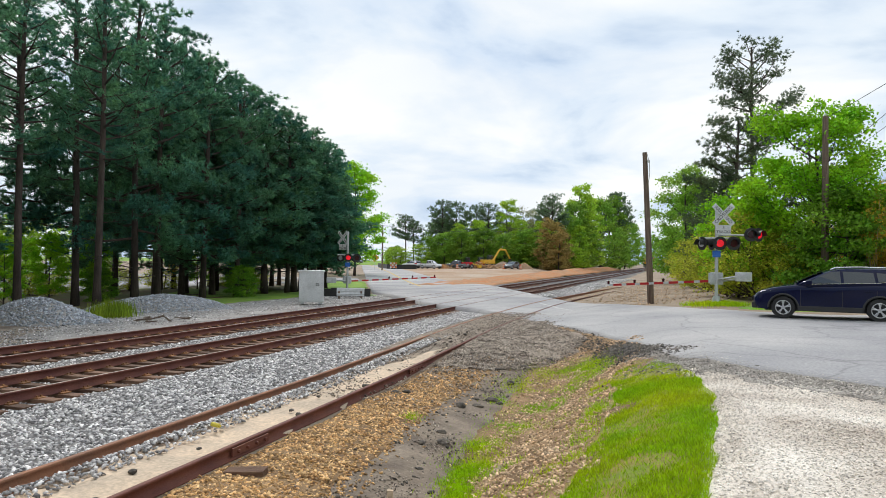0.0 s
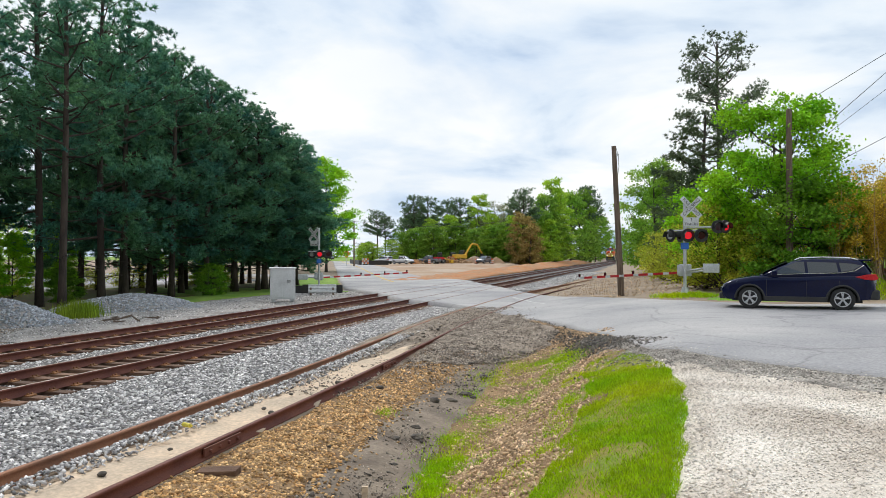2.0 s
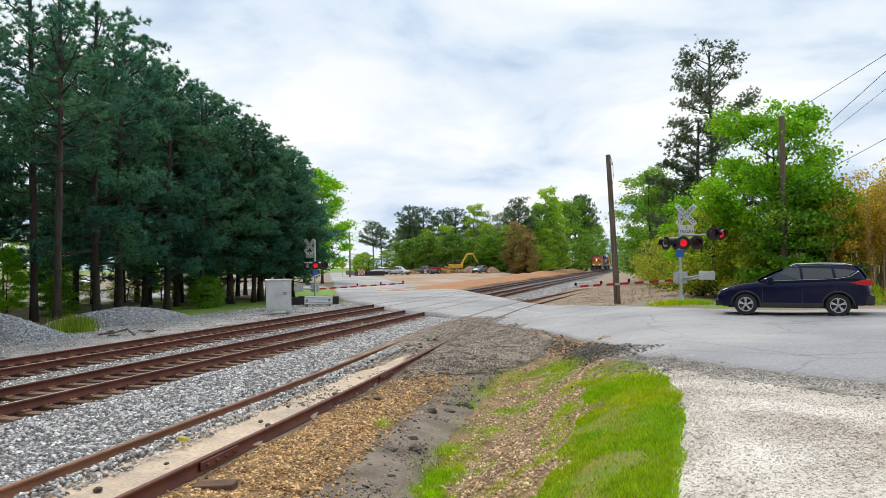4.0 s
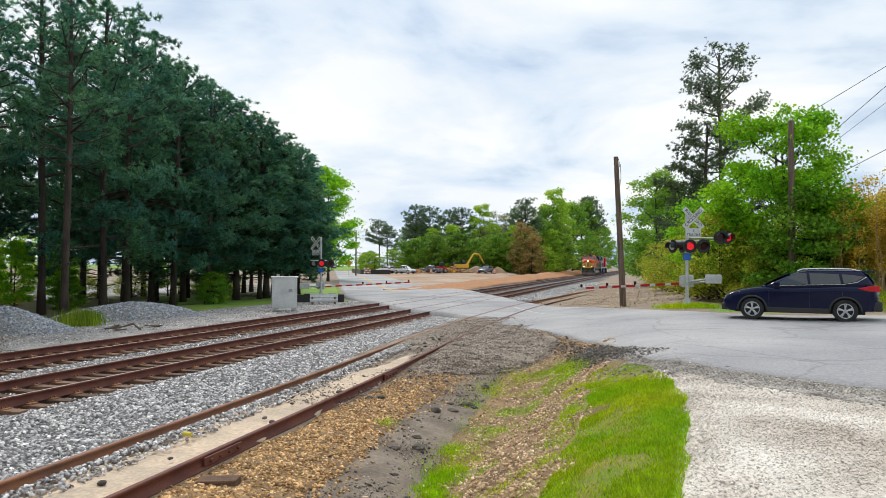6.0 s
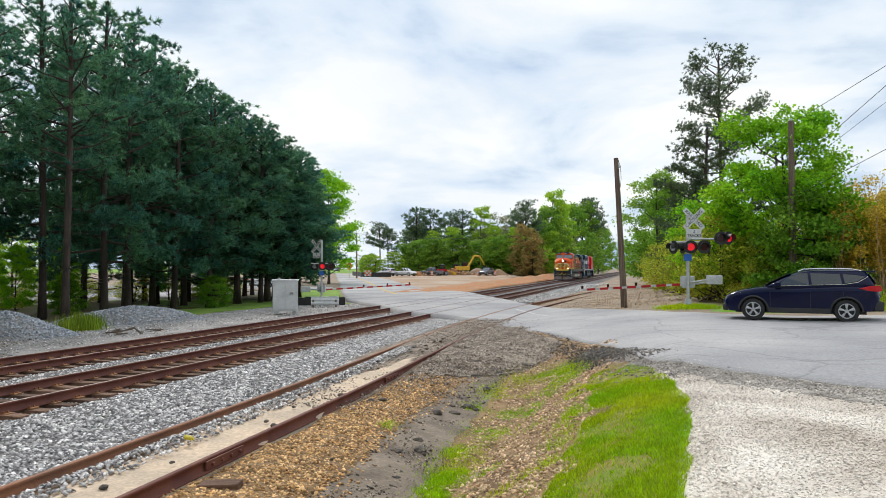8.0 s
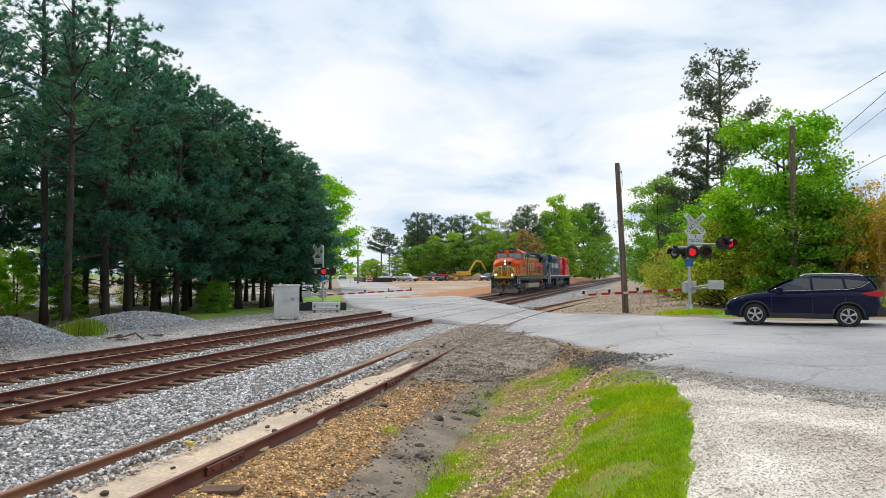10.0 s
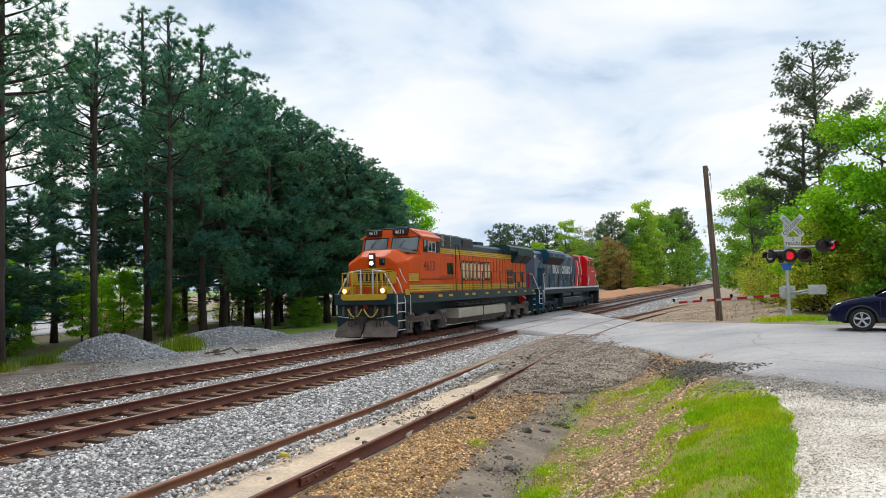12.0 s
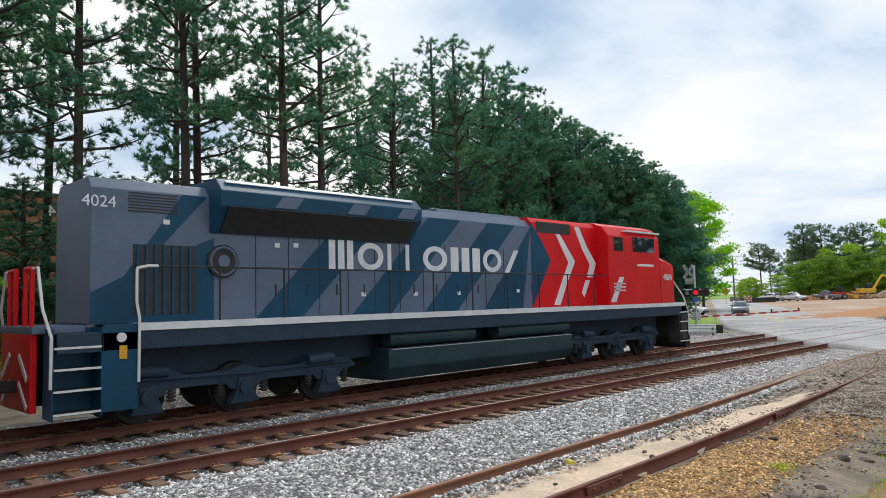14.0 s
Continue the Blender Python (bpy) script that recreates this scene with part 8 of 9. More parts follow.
def guardrail_stack():
    t = thing("guardrail_stack", "stack of silver corrugated guardrail beams by the track", "guardrail", pose(-20.1, 42.6, float(ground_z(-20, 42.6)) + 0.03, 0, 0, 22))
    for k in range(3):
        bm = bmesh.new()
        out = [(0, 0), (0.05, 0.05), (0.03, 0.1), (0.05, 0.15), (0, 0.2), (-0.012, 0.2), (0.03, 0.15), (0.012, 0.1), (0.03, 0.05), (-0.012, 0)]
        prism(bm, [(-u + 0.06 * k - 0.1, z + 0.16 + 0.17 * k) for u, z in out], -0.9, 0.9, axis="x")
        part("beam", bm, "galv", t)
    for s in (-0.75, 0.7):
        bm = bmesh.new()
        box(bm, s - 0.06, s + 0.06, -0.12, 0.15, -0.05, 0.5, 0.01)
        part("block", bm, "wood_pole", t)


guardrail_stack()
t = thing("silt_fence", "low black plastic silt fence behind the gate", "fence", pose(-21.9, 44.4, -0.28, 0, 0, 20))
for k in range(8):
    a = -2.2 + 0.55 * k
    bx(t, "sheet", "black", a, a + 0.55, 0.05 * math.sin(k * 1.7) + 0.5, 0.05 * math.sin(k * 1.7) + 0.515, 0, 0.62 + 0.05 * math.sin(k * 2.3))
for k in range(4):
    bx(t, "stake", "wood_pole", -2.1 + 1.3 * k, -2.06 + 1.3 * k, 0.52, 0.56, -0.1, 0.72)


# ---- poles and wires ----


def leaning_pole():
    z0 = float(ground_z(-1.03, 36.99))
    t = thing("wooden_pole", "weathered leaning wooden pole without wires", "pole", pose(-1.03, 36.99, z0))
    bm = bmesh.new()
    top = Vector((-0.35, 0, 7.88 - z0))
    sweep(bm, [top * (k / 10) - Vector((0, 0, 0.2 if k == 0 else 0)) for k in range(11)], [0.165 - 0.005 * k for k in range(11)], 12)
    part("shaft", bm, "wood_pole", t)
    bm = bmesh.new()
    pipe(bm, [top * 0.985 + Vector((0.12, -0.05, 0)), top * 0.93 + Vector((0.2, -0.08, 0)), top * 0.86 + Vector((0.2, -0.06, 0)), top * 0.8 + Vector((0.13, -0.05, 0))], 0.012, 5)
    part("loose_wire", bm, "black", t)
    bm = bmesh.new()
    box(bm, -0.22, -0.1, -0.2, -0.12, 7.0, 7.12)
    part("bracket", bm, "galv", t)


leaning_pole()


def utility_pole(x, y, top, label):
    z0 = float(ground_z(x, y))
    t = thing("utility_pole", label, "utility pole", pose(x, y, z0), group="utility poles")
    bm = bmesh.new()
    sweep(bm, [Vector((0, 0, (top - z0) * k / 8 - (0.2 if k == 0 else 0))) for k in range(9)], [0.17 - 0.006 * k for k in range(9)], 12)
    part("shaft", bm, "wood_pole", t)
    bm = bmesh.new()
    tube(bm, (0, 0, top - z0), (0, 0, top - z0 + 0.12), 0.035, n=8)
    part("insulator", bm, "galv", t)
    return t


utility_pole(6.45, 35.42, 9.0, "tall wooden utility pole standing among the maple leaves")
utility_pole(-54.2, 129.1, 9.3, "slim utility pole beside the far road")


def wire(a, b, sag, r=0.012, label="thin overhead wire between poles"):
    a, b = Vector(a), Vector(b)
    pts = [a.lerp(b, k / 16) - Vector((0, 0, sag * 4 * (k / 16) * (1 - k / 16))) for k in range(17)]
    bm = bmesh.new()
    pipe(bm, pts, r, 5)
    tagged(mesh_ob("overhead_wire", bm, "black"), label, "wire", "overhead wires")


wire((6.5, 35.4, 8.9), (20, 12, 16.2), 0.25)
wire((6.5, 35.4, 6.9), (17, 9, 18.0), 0.2)
wire((6.5, 35.4, 6.6), (17, 9, 16.2), 0.2, 0.008)
wire((6.5, 35.4, 5.5), (20, 12, 13.6), 0.2)
wire((-54.2, 129.1, 9.2), (-30, 170, 10.5), 1.0, 0.03)
wire((-54.2, 129.1, 9.2), (-75, 95, 10.5), 1.0, 0.03)


# ---- stone heaps, rocks and small finds ----


def heap(name, x, y, rx, ry, h, turn, label, n, seed, material="heap_stone", base="apron"):
    rng = np.random.default_rng(seed)
    t = thing(name, label, "stone heap", pose(x, y, float(ground_z(x, y)), 0, 0, turn))
    g = 26
    u = np.linspace(-1.25, 1.25, g)
    U, W = np.meshgrid(u, u)

    def hz(a, b):
        r = np.sqrt(a * a + b * b)
        rid = 0.15 * np.sin(3.1 * a + seed) * np.cos(2.3 * b)
        return h * np.clip(1 - r ** 1.5 + rid, -0.1, None) * np.where(r > 1.2, 0.3, 1) - 0.04
    Z = hz(U, W)
    i = np.arange(g - 1)[:, None] * g + np.arange(g - 1)
    F = np.stack([i, i + 1, i + g + 1, i + g], -1).reshape(-1, 4)
    arrays_ob("core", np.stack([U * rx, W * ry, Z], -1).reshape(-1, 3), F, base, t, smooth=True)
    a = rng.random(n) * math.tau
    r = np.sqrt(rng.random(n)) * 1.12
    px, py = r * np.cos(a), r * np.sin(a)
    ob = scatter("stone_layer", np.stack([px * rx, py * ry, hz(px, py)], 1), 0.06 + 0.09 * rng.random(n), material, "", "")
    ob.parent = t
    return t


heap("stone_heap", -23.2, 21.6, 2.9, 1.5, 0.95, 10, "low heap of grey crushed stone beside the wood", 4200, 3)
heap("stone_heap", -23.6, 28.6, 3.3, 1.9, 0.95, 48, "rounded heap of bluish grey crushed stone", 5200, 5)


def rock(x, y, s, seed, label="dark angular clod of broken asphalt", name="rock", material="rock", flat=0.6):
    rng = np.random.default_rng(seed)
    bm = bmesh.new()
    bmesh.ops.create_icosphere(bm, subdivisions=2, radius=s)
    sc = (1 + 0.5 * rng.random(), 0.8 + 0.4 * rng.random(), flat)
    for v in bm.verts:
        k = 1 + 0.35 * noise.noise(v.co / s * 1.3 + Vector((seed, 0, 0)))
        v.co = Vector((v.co.x * sc[0] * k, v.co.y * sc[1] * k, v.co.z * sc[2] * k))
    ob = tagged(mesh_ob(name, bm, material), label, "rock", "dark clods in the ditch")
    ob.matrix_basis = pose(x, y, float(ground_z(x, y)) + 0.3 * s, 0, 0, rng.random() * 360)
    return ob


for k, (x, y, s) in enumerate(((-3.6, 11.2, 0.10), (-3.42, 10.7, 0.12), (-3.67, 10.4, 0.09), (-3.84, 13.1, 0.16), (-3.6, 13.4, 0.12), (-3.47, 14.1, 0.14), (-3.3, 14.0, 0.1), (-3.46, 15.8, 0.13), (-5.26, 13.3, 0.08), (-5.06, 13.4, 0.09), (-3.35, 11.4, 0.07), (-5.45, 10.9, 0.06), (-3.9, 12.2, 0.07), (-3.1, 12.6, 0.08), (-2.9, 8.6, 0.06), (-3.3, 9.3, 0.06), (-4.0, 16.8, 0.1), (-3.5, 17.4, 0.12), (-3.0, 18.4, 0.12), (-2.2, 18.6, 0.1), (-4.6, 18.2, 0.09), (1.29, 12.4, 0.08))):
    rock(x, y, 0.72 * s, k)
for k in range(26):
    yy = 3.5 + 22 * RNG.random()
    r_ = rock(float(siding_x(yy)) - 0.35 + 0.9 * RNG.random(), yy, 0.025 + 0.03 * RNG.random(), 100 + k, "small grey stone lying on the sand")
    r_.matrix_basis = Matrix.Translation((0, 0, 0.10)) @ r_.matrix_basis

bm = bmesh.new()
box(bm, -0.25, 0.25, -0.10, 0.10, 0, 0.10, 0.015)
ob = tagged(mesh_ob("timber_offcut", bm, "tie"), "short weathered timber offcut beside the siding rail", "timber")
ob.matrix_basis = pose(-4.95, 7.6, float(ground_z(-4.95, 7.6)) - 0.03, 4, -3, 12)
bm = bmesh.new()
tube(bm, (0, 0, 0), (0, 0, 0.16), 0.035, 0.03, n=10)
tube(bm, (0, 0, 0.16), (0.005, 0, 0.19), 0.018, n=8)
ob = tagged(mesh_ob("yellow_bottle", bm, "hose_yellow"), "small yellow plastic bottle lying on the sand", "litter")
ob.matrix_basis = pose(-6.45, 9.0, float(ground_z(-6.45, 9.0)) + 0.17, 90, 0, 70)
bm = bmesh.new()
box(bm, -0.035, 0.035, -0.02, 0.02, -0.15, 0.16, 0.004)
ob = tagged(mesh_ob("survey_stake", bm, "sand"), "short pale wooden survey stake in the ditch", "stake")
ob.matrix_basis = pose(-3.2, 7.95, float(ground_z(-3.2, 7.95)), 3, 2, 20)
bm = bmesh.new()
tube(bm, (0, 0, -0.1), (0, 0, 1.15), 0.07, n=12)
box(bm, -0.14, 0.14, -0.02, 0.02, 0.45, 1.25, 0.01)
ob = tagged(mesh_ob("marker_post", bm, "white_sign"), "white trackside marker post", "post")
ob.matrix_basis = pose(0.86, 70, float(ground_z(0.86, 70)))
# rail joint bars on the siding
for x_off, y, s in ((0.7525, 8.35, 1), (0.7525, 15.4, 1)):
    bm = bmesh.new()
    box(bm, 0.04, 0.065, -0.45, 0.45, -0.14, -0.03, 0.006)
    for k in range(4):
        tube(bm, (0.06, -0.33 + 0.22 * k, -0.085), (0.10, -0.33 + 0.22 * k, -0.085), 0.022, n=6)
    ob = tagged(mesh_ob("joint_bar", bm, "rail"), "bolted rusty joint bar on the siding rail", "joint bar", "rail joint bars")
    ob.matrix_basis = pose(float(siding_x(y)) + x_off, y, float(siding_z(y)), 0, 0, 1.6)
# brush and split wood beside the road, sticks by the stone heap
for n_, cx, cy, count, ln in (("brush_pile", 3.6, 41.5, 34, 1.5), ("brush_pile", -19.6, 23.4, 9, 0.8)):
    t = thing(n_, "loose pile of grey-brown sticks and brush", "brush pile", pose(cx, cy, float(ground_z(cx, cy))))
    for k in range(count):
        bm = bmesh.new()
        a, b = RNG.random() * math.tau, RNG.normal() * 0.25
        p = Vector((RNG.normal() * 0.6, RNG.normal() * 0.5, 0.05 + 0.4 * RNG.random() * (count / 34)))
        d = Vector((math.cos(a), math.sin(a), b)) * ln * (0.4 + 0.6 * RNG.random()) / 2
        tube(bm, p - d, p + d, 0.03 + 0.03 * RNG.random(), 0.015, n=5)
        part("stick", bm, "wood_pole", t)



# ---- vehicles ----
MAT.update({
    "car_navy": mat("dark_navy_car_paint", (0.0025, 0.005, 0.030), (0.003, 0.006, 0.036), 0.12, scale=1, fine=20, bump=0, spec=0.2),
    "car_white": mat("white_car_paint", (0.78, 0.79, 0.80), (0.74, 0.75, 0.76), 0.22, scale=1, fine=20, bump=0),
    "car_grey": mat("grey_car_paint", (0.20, 0.22, 0.25), (0.18, 0.20, 0.23), 0.22, 0.3, scale=1, fine=20, bump=0),
    "trim": mat("black_plastic_trim", (0.022, 0.022, 0.023), (0.03, 0.03, 0.03), 0.6, bump=0.02),
    "chrome": mat("bright_trim", (0.72, 0.73, 0.74), (0.68, 0.69, 0.7), 0.2, 0.9, bump=0),
    "tail": mat("red_tail_lamp", (0.52, 0.012, 0.02), (0.45, 0.01, 0.016), 0.15, bump=0),
    "yellow_machine": mat("yellow_machine_paint", (0.70, 0.42, 0.03), (0.62, 0.36, 0.03), 0.45, bump=0.02),
    "barrel_orange": mat("orange_barrel_plastic", (0.75, 0.17, 0.03), (0.68, 0.15, 0.03), 0.5, bump=0),
    "splinter": mat("splintered_wood", (0.34, 0.20, 0.10), (0.46, 0.30, 0.17), 0.9, scale=2, fine=14, bump=0.4, island=0.4),
})
for key in ("car_navy", "car_white", "car_grey"):
    MAT[key].node_tree.nodes["Principled BSDF"].inputs["Coat Weight"].default_value = 0.12


def wheel(parent, x, y, r, side):
    bm = bmesh.new()
    prof = [(r - 0.02, -0.11), (r, -0.07), (r, 0.07), (r - 0.02, 0.11), (r * 0.66, 0.115), (r * 0.64, 0.06), (r * 0.64, -0.11)]
    n = 28
    rings = [[bm.verts.new((x + side * w, y + q * math.cos(k * math.tau / n), r + q * math.sin(k * math.tau / n))) for k in range(n)] for q, w in prof]
    for a, b in zip(rings, rings[1:] + rings[:1]):
        for k in range(n):
            bm.faces.new((a[k], a[(k + 1) % n], b[(k + 1) % n], b[k]))
    bmesh.ops.recalc_face_normals(bm, faces=bm.faces)
    w = part("wheel", bm, "rubber", parent, "black tyre", smooth=False)
    bm = bmesh.new()
    tube(bm, (x + side * 0.02, y, r), (x + side * 0.03, y, r), r * 0.62, n=24)
    part("brake_disc", bm, "trim", w)
    bm = bmesh.new()
    pipe(bm, [(x + side * 0.1, y + r * 0.63 * math.cos(a), r + r * 0.63 * math.sin(a)) for a in np.linspace(0, math.tau, 25)], 0.018, 6)
    for k in range(5):
        a = k * math.tau / 5 + 0.3
        for da in (-0.13, 0.13):
            tube(bm, (x + side * 0.1, y + 0.06 * math.cos(a), r + 0.06 * math.sin(a)), (x + side * 0.1, y + r * 0.63 * math.cos(a + da), r + r * 0.63 * math.sin(a + da)), 0.022, n=6)
    tube(bm, (x + side * 0.07, y, r), (x + side * 0.12, y, r), 0.06, n=14)
    part("rim", bm, "rim", w, "five-spoke alloy rim")


def arch(y, r, z0, n=9):
    return [(y + r * math.cos(a), z0 + r * math.sin(a)) for a in np.linspace(0, math.pi, n)]


def loft(bm, rings, bevel=0.0):
    R = [[bm.verts.new(v) for v in r] for r in rings]
    n = len(R[0])
    for a, b in zip(R, R[1:]):
        for k in range(n):
            bm.faces.new((a[k], a[(k + 1) % n], b[(k + 1) % n], b[k]))
    bm.faces.new(R[0][::-1])
    bm.faces.new(R[-1])
    bmesh.ops.recalc_face_normals(bm, faces=bm.faces)
    if bevel:
        bmesh.ops.bevel(bm, geom=[e for e in bm.edges if e.calc_face_angle(0) > 0.35], offset=bevel, segments=2, affect="EDGES", profile=0.6)


def estate_car(label, paint, m, kind="suv", rails=True, group="", name="car"):
    """A five-door sport utility car, nose towards +y, or a pickup."""
    t = thing(name, label, "car" if kind == "suv" else "pickup truck", m, group)
    wb, r = (1.33, 0.355) if kind == "suv" else (1.75, 0.38)
    L0, L1 = (-2.28, 2.29) if kind == "suv" else (-2.85, 2.75)
    # lower body with wheel arches
    bm = bmesh.new()
    belt = 1.02 if kind == "suv" else 1.06
    if kind == "suv":
        up = [(L0 + 0.08, 0.46), (L0 + 0.01, 0.64), (L0, 0.82), (L0 + 0.05, 1.0), (L0 + 0.13, 1.14), (-1.2, 1.16), (0.0, 1.10), (0.95, 1.10), (1.3, 1.06), (1.72, 0.98), (2.02, 0.88), (2.18, 0.77), (2.26, 0.62), (2.25, 0.44), (2.14, 0.30)]
    else:
        up = [(L0 + 0.05, 0.6), (L0, 0.8), (L0, 1.08), (-1.0, 1.08), (0.3, 1.08), (1.2, 1.08), (2.2, 1.04), (2.6, 0.95), (L1, 0.7), (2.68, 0.4)]
    low = [*[p for p in arch(wb, r + 0.06, 0.34)], *[p for p in arch(-wb, r + 0.06, 0.34)]]
    out = up + low + [(L0 + 0.1, 0.36)]
    out[len(up):len(up)] = [(wb + r + 0.1, 0.28)]
    # rounded shell: the outline is repeated across the width, lower and shorter towards the flanks
    slices = []
    for x, drop, tuck in ((0.905, 0.17, 0.30), (0.89, 0.10, 0.20), (0.85, 0.05, 0.12), (0.76, 0.018, 0.06), (0.45, 0.0, 0.015), (0.0, 0.0, 0.0), (-0.45, 0.0, 0.015), (-0.76, 0.018, 0.06), (-0.85, 0.05, 0.12), (-0.89, 0.10, 0.20), (-0.905, 0.17, 0.30)):
        row = []
        for i, (y, z) in enumerate(out):
            top = i < len(up) or i == len(out) - 1
            w = min(1.0, max(0.0, (z - 0.75) / 0.25)) if top else 0.0
            e = (abs(y) / 2.3) ** 5 if top else 0.0
            row.append((x, y - math.copysign(tuck * e, y), z - drop * w))
        slices.append(row)
    loft(bm, slices)
    body = part("body", bm, paint, t, smooth=False)
    body.data.polygons.foreach_set("use_smooth", [abs(p.normal.x) < 0.95 for p in body.data.polygons])
    # greenhouse
    bm = bmesh.new()
    if kind == "suv":
        lv = [(1.02, 1.14, -2.20, 0.865), (1.22, 0.78, -2.13, 0.815), (1.40, 0.42, -2.02, 0.755), (1.53, 0.12, -1.93, 0.70), (1.60, -0.12, -1.84, 0.62), (1.635, -0.40, -1.66, 0.42), (1.645, -0.60, -1.45, 0.2)]
    else:
        lv = [(1.05, 1.45, -0.75, 0.85), (1.40, 0.98, -0.68, 0.77), (1.66, 0.62, -0.62, 0.70), (1.75, 0.40, -0.5, 0.58), (1.77, 0.2, -0.3, 0.3)]
    rings = []
    for z, yf, yr, w in lv:
        half = [(0.0, yf + 0.07), (0.45 * w, yf + 0.045), (0.82 * w, yf - 0.05), (0.97 * w, yf - 0.17), (w, yf - 0.34), (w, (yf + yr) / 2), (w, yr + 0.3), (0.97 * w, yr + 0.12), (0.82 * w, yr + 0.03), (0.4 * w, yr), (0.0, yr)]
        rings.append([(x, y, z) for x, y in half] + [(-x, y, z) for x, y in half[-2:0:-1]])
    loft(bm, rings)
    cabin = part("cabin", bm, paint, t, smooth=True)

    def side_point(y, z, s, out_=0.016):
        return (s * (float(np.interp(z, [v[0] for v in lv], [v[3] for v in lv])) + out_), y, z)

    def pane(name, pts, mat_, par):
        bm = bmesh.new()
        a = [bm.verts.new(p) for p in pts]
        c = sum((v.co for v in a), Vector()) / len(a)
        inward = Vector((-c.x, -c.y if abs(c.x) < 0.2 else 0, 0)).normalized() * 0.02
        b = [bm.verts.new(v.co + inward) for v in a]
        bm.faces.new(a)
        bm.faces.new(b[::-1])
        for k in range(len(a)):
            bm.faces.new((a[k], b[k], b[(k + 1) % len(a)], a[(k + 1) % len(a)]))
        bmesh.ops.recalc_face_normals(bm, faces=bm.faces)
        return part(name, bm, mat_, par)

    wins = (((0.66, 1.13), (-0.30, 1.17), (-0.26, 1.53), (-0.02, 1.52), (0.32, 1.37)), ((-0.38, 1.17), (-1.22, 1.20), (-1.16, 1.50), (-0.34, 1.53)), ((-1.30, 1.21), (-1.62, 1.27), (-1.86, 1.42), (-1.60, 1.47), (-1.24, 1.50))) if kind == "suv" else (((1.1, 1.12), (0.15, 1.12), (0.15, 1.66), (0.6, 1.66)), ((0.07, 1.12), (-0.62, 1.12), (-0.5, 1.66), (0.07, 1.66)))
    for s in (-1, 1):
        for w in wins:
            pane("side_window", [side_point(y, z, s) for y, z in w], "glass", cabin)
        if kind == "suv":
            bm = bmesh.new()
            pipe(bm, [side_point(0.68, 1.11, s, 0.018), side_point(-0.3, 1.15, s, 0.018), side_point(-1.3, 1.185, s, 0.018), side_point(-1.66, 1.25, s, 0.018), side_point(-1.92, 1.42, s, 0.018)], 0.013, 5)
            part("window_trim", bm, "chrome", cabin)
        bm = bmesh.new()
        box(bm, min(s * 0.84, s * 1.05), max(s * 0.84, s * 1.05), 0.5, 0.68, 1.10, 1.24, 0.04)
        part("mirror", bm, paint, body)
        for y in ((-0.25, -1.05) if kind == "suv" else (0.2,)):
            bm = bmesh.new()
            box(bm, min(s * 0.87, s * 0.93), max(s * 0.87, s * 0.93), y - 0.11, y + 0.11, 0.90, 0.935, 0.01)
            part("door_handle", bm, paint, body)
        for y in (0.82, -0.34, -1.26) if kind == "suv" else (1.0, 0.1, -0.72):
            bx(body, "door_gap", "trim", min(s * 0.88, s * 0.909), max(s * 0.88, s * 0.909), y, y + 0.012, 0.42, 0.95)
        # sill and arch cladding
        bm = bmesh.new()
        box(bm, min(s * 0.83, s * 0.92), max(s * 0.83, s * 0.92), -wb + r + 0.08, wb - r - 0.08, 0.26, 0.42, 0.02)
        part("sill", bm, "trim", body)
        for y in (wb, -wb):
            bm = bmesh.new()
            pts = arch(y, r + 0.085, 0.34, 13)
            pipe(bm, [(s * 0.90, a, b) for a, b in pts], 0.034, 6)
            part("arch_trim", bm, "trim", body)
            wheel(t, s * 0.80, y, r, s)
        pane("headlamp", [(s * 0.80, L1 - 0.2, 0.70), (s * 0.90, L1 - 0.46, 0.78), (s * 0.89, L1 - 0.6, 0.90), (s * 0.80, L1 - 0.36, 0.85)], "white_sign", body)
        if kind == "suv":
            bm = bmesh.new()
            prism(bm, [(L0 - 0.01, 1.0), (L0 + 0.04, 1.15), (L0 + 0.30, 1.14), (L0 + 0.62, 1.06), (L0 + 0.34, 0.98), (L0 + 0.1, 0.96)], s * 0.60, s * 0.912, axis="x", bevel=0.015)
            part("tail_lamp", bm, "tail", body, "red tail lamp")
        else:
            bm = bmesh.new()
            box(bm, min(s * 0.78, s * 0.9), max(s * 0.78, s * 0.9), L0 - 0.02, L0 + 0.06, 0.75, 1.05, 0.02)
            part("tail_lamp", bm, "tail", body, "red tail lamp")
        if rails and kind == "suv":
            bm = bmesh.new()
            pipe(bm, [(s * 0.62, 0.0, 1.58), (s * 0.6, -0.15, 1.65), (s * 0.59, -0.8, 1.672), (s * 0.59, -1.5, 1.655), (s * 0.60, -1.75, 1.60)], 0.024, 6)
            part("roof_rail", bm, "chrome", cabin, "silver roof rail")
    if kind == "suv":
        pane("windscreen", [(0.68, 1.05, 1.14), (-0.68, 1.05, 1.14), (-0.58, 0.25, 1.53), (0.58, 0.25, 1.53)], "glass", cabin)
        pane("rear_window", [(0.7, -2.18, 1.18), (-0.7, -2.18, 1.18), (-0.6, -1.98, 1.50), (0.6, -1.98, 1.50)], "glass", cabin)
        bm = bmesh.new()
        box(bm, -0.60, 0.60, -2.14, -1.72, 1.555, 1.60, 0.018)
        part("rear_spoiler", bm, paint, cabin)
        bm = bmesh.new()
        box(bm, -0.86, 0.86, L0 - 0.05, L0 + 0.3, 0.36, 0.66, 0.05)
        part("rear_bumper", bm, "trim", body)
        bm = bmesh.new()
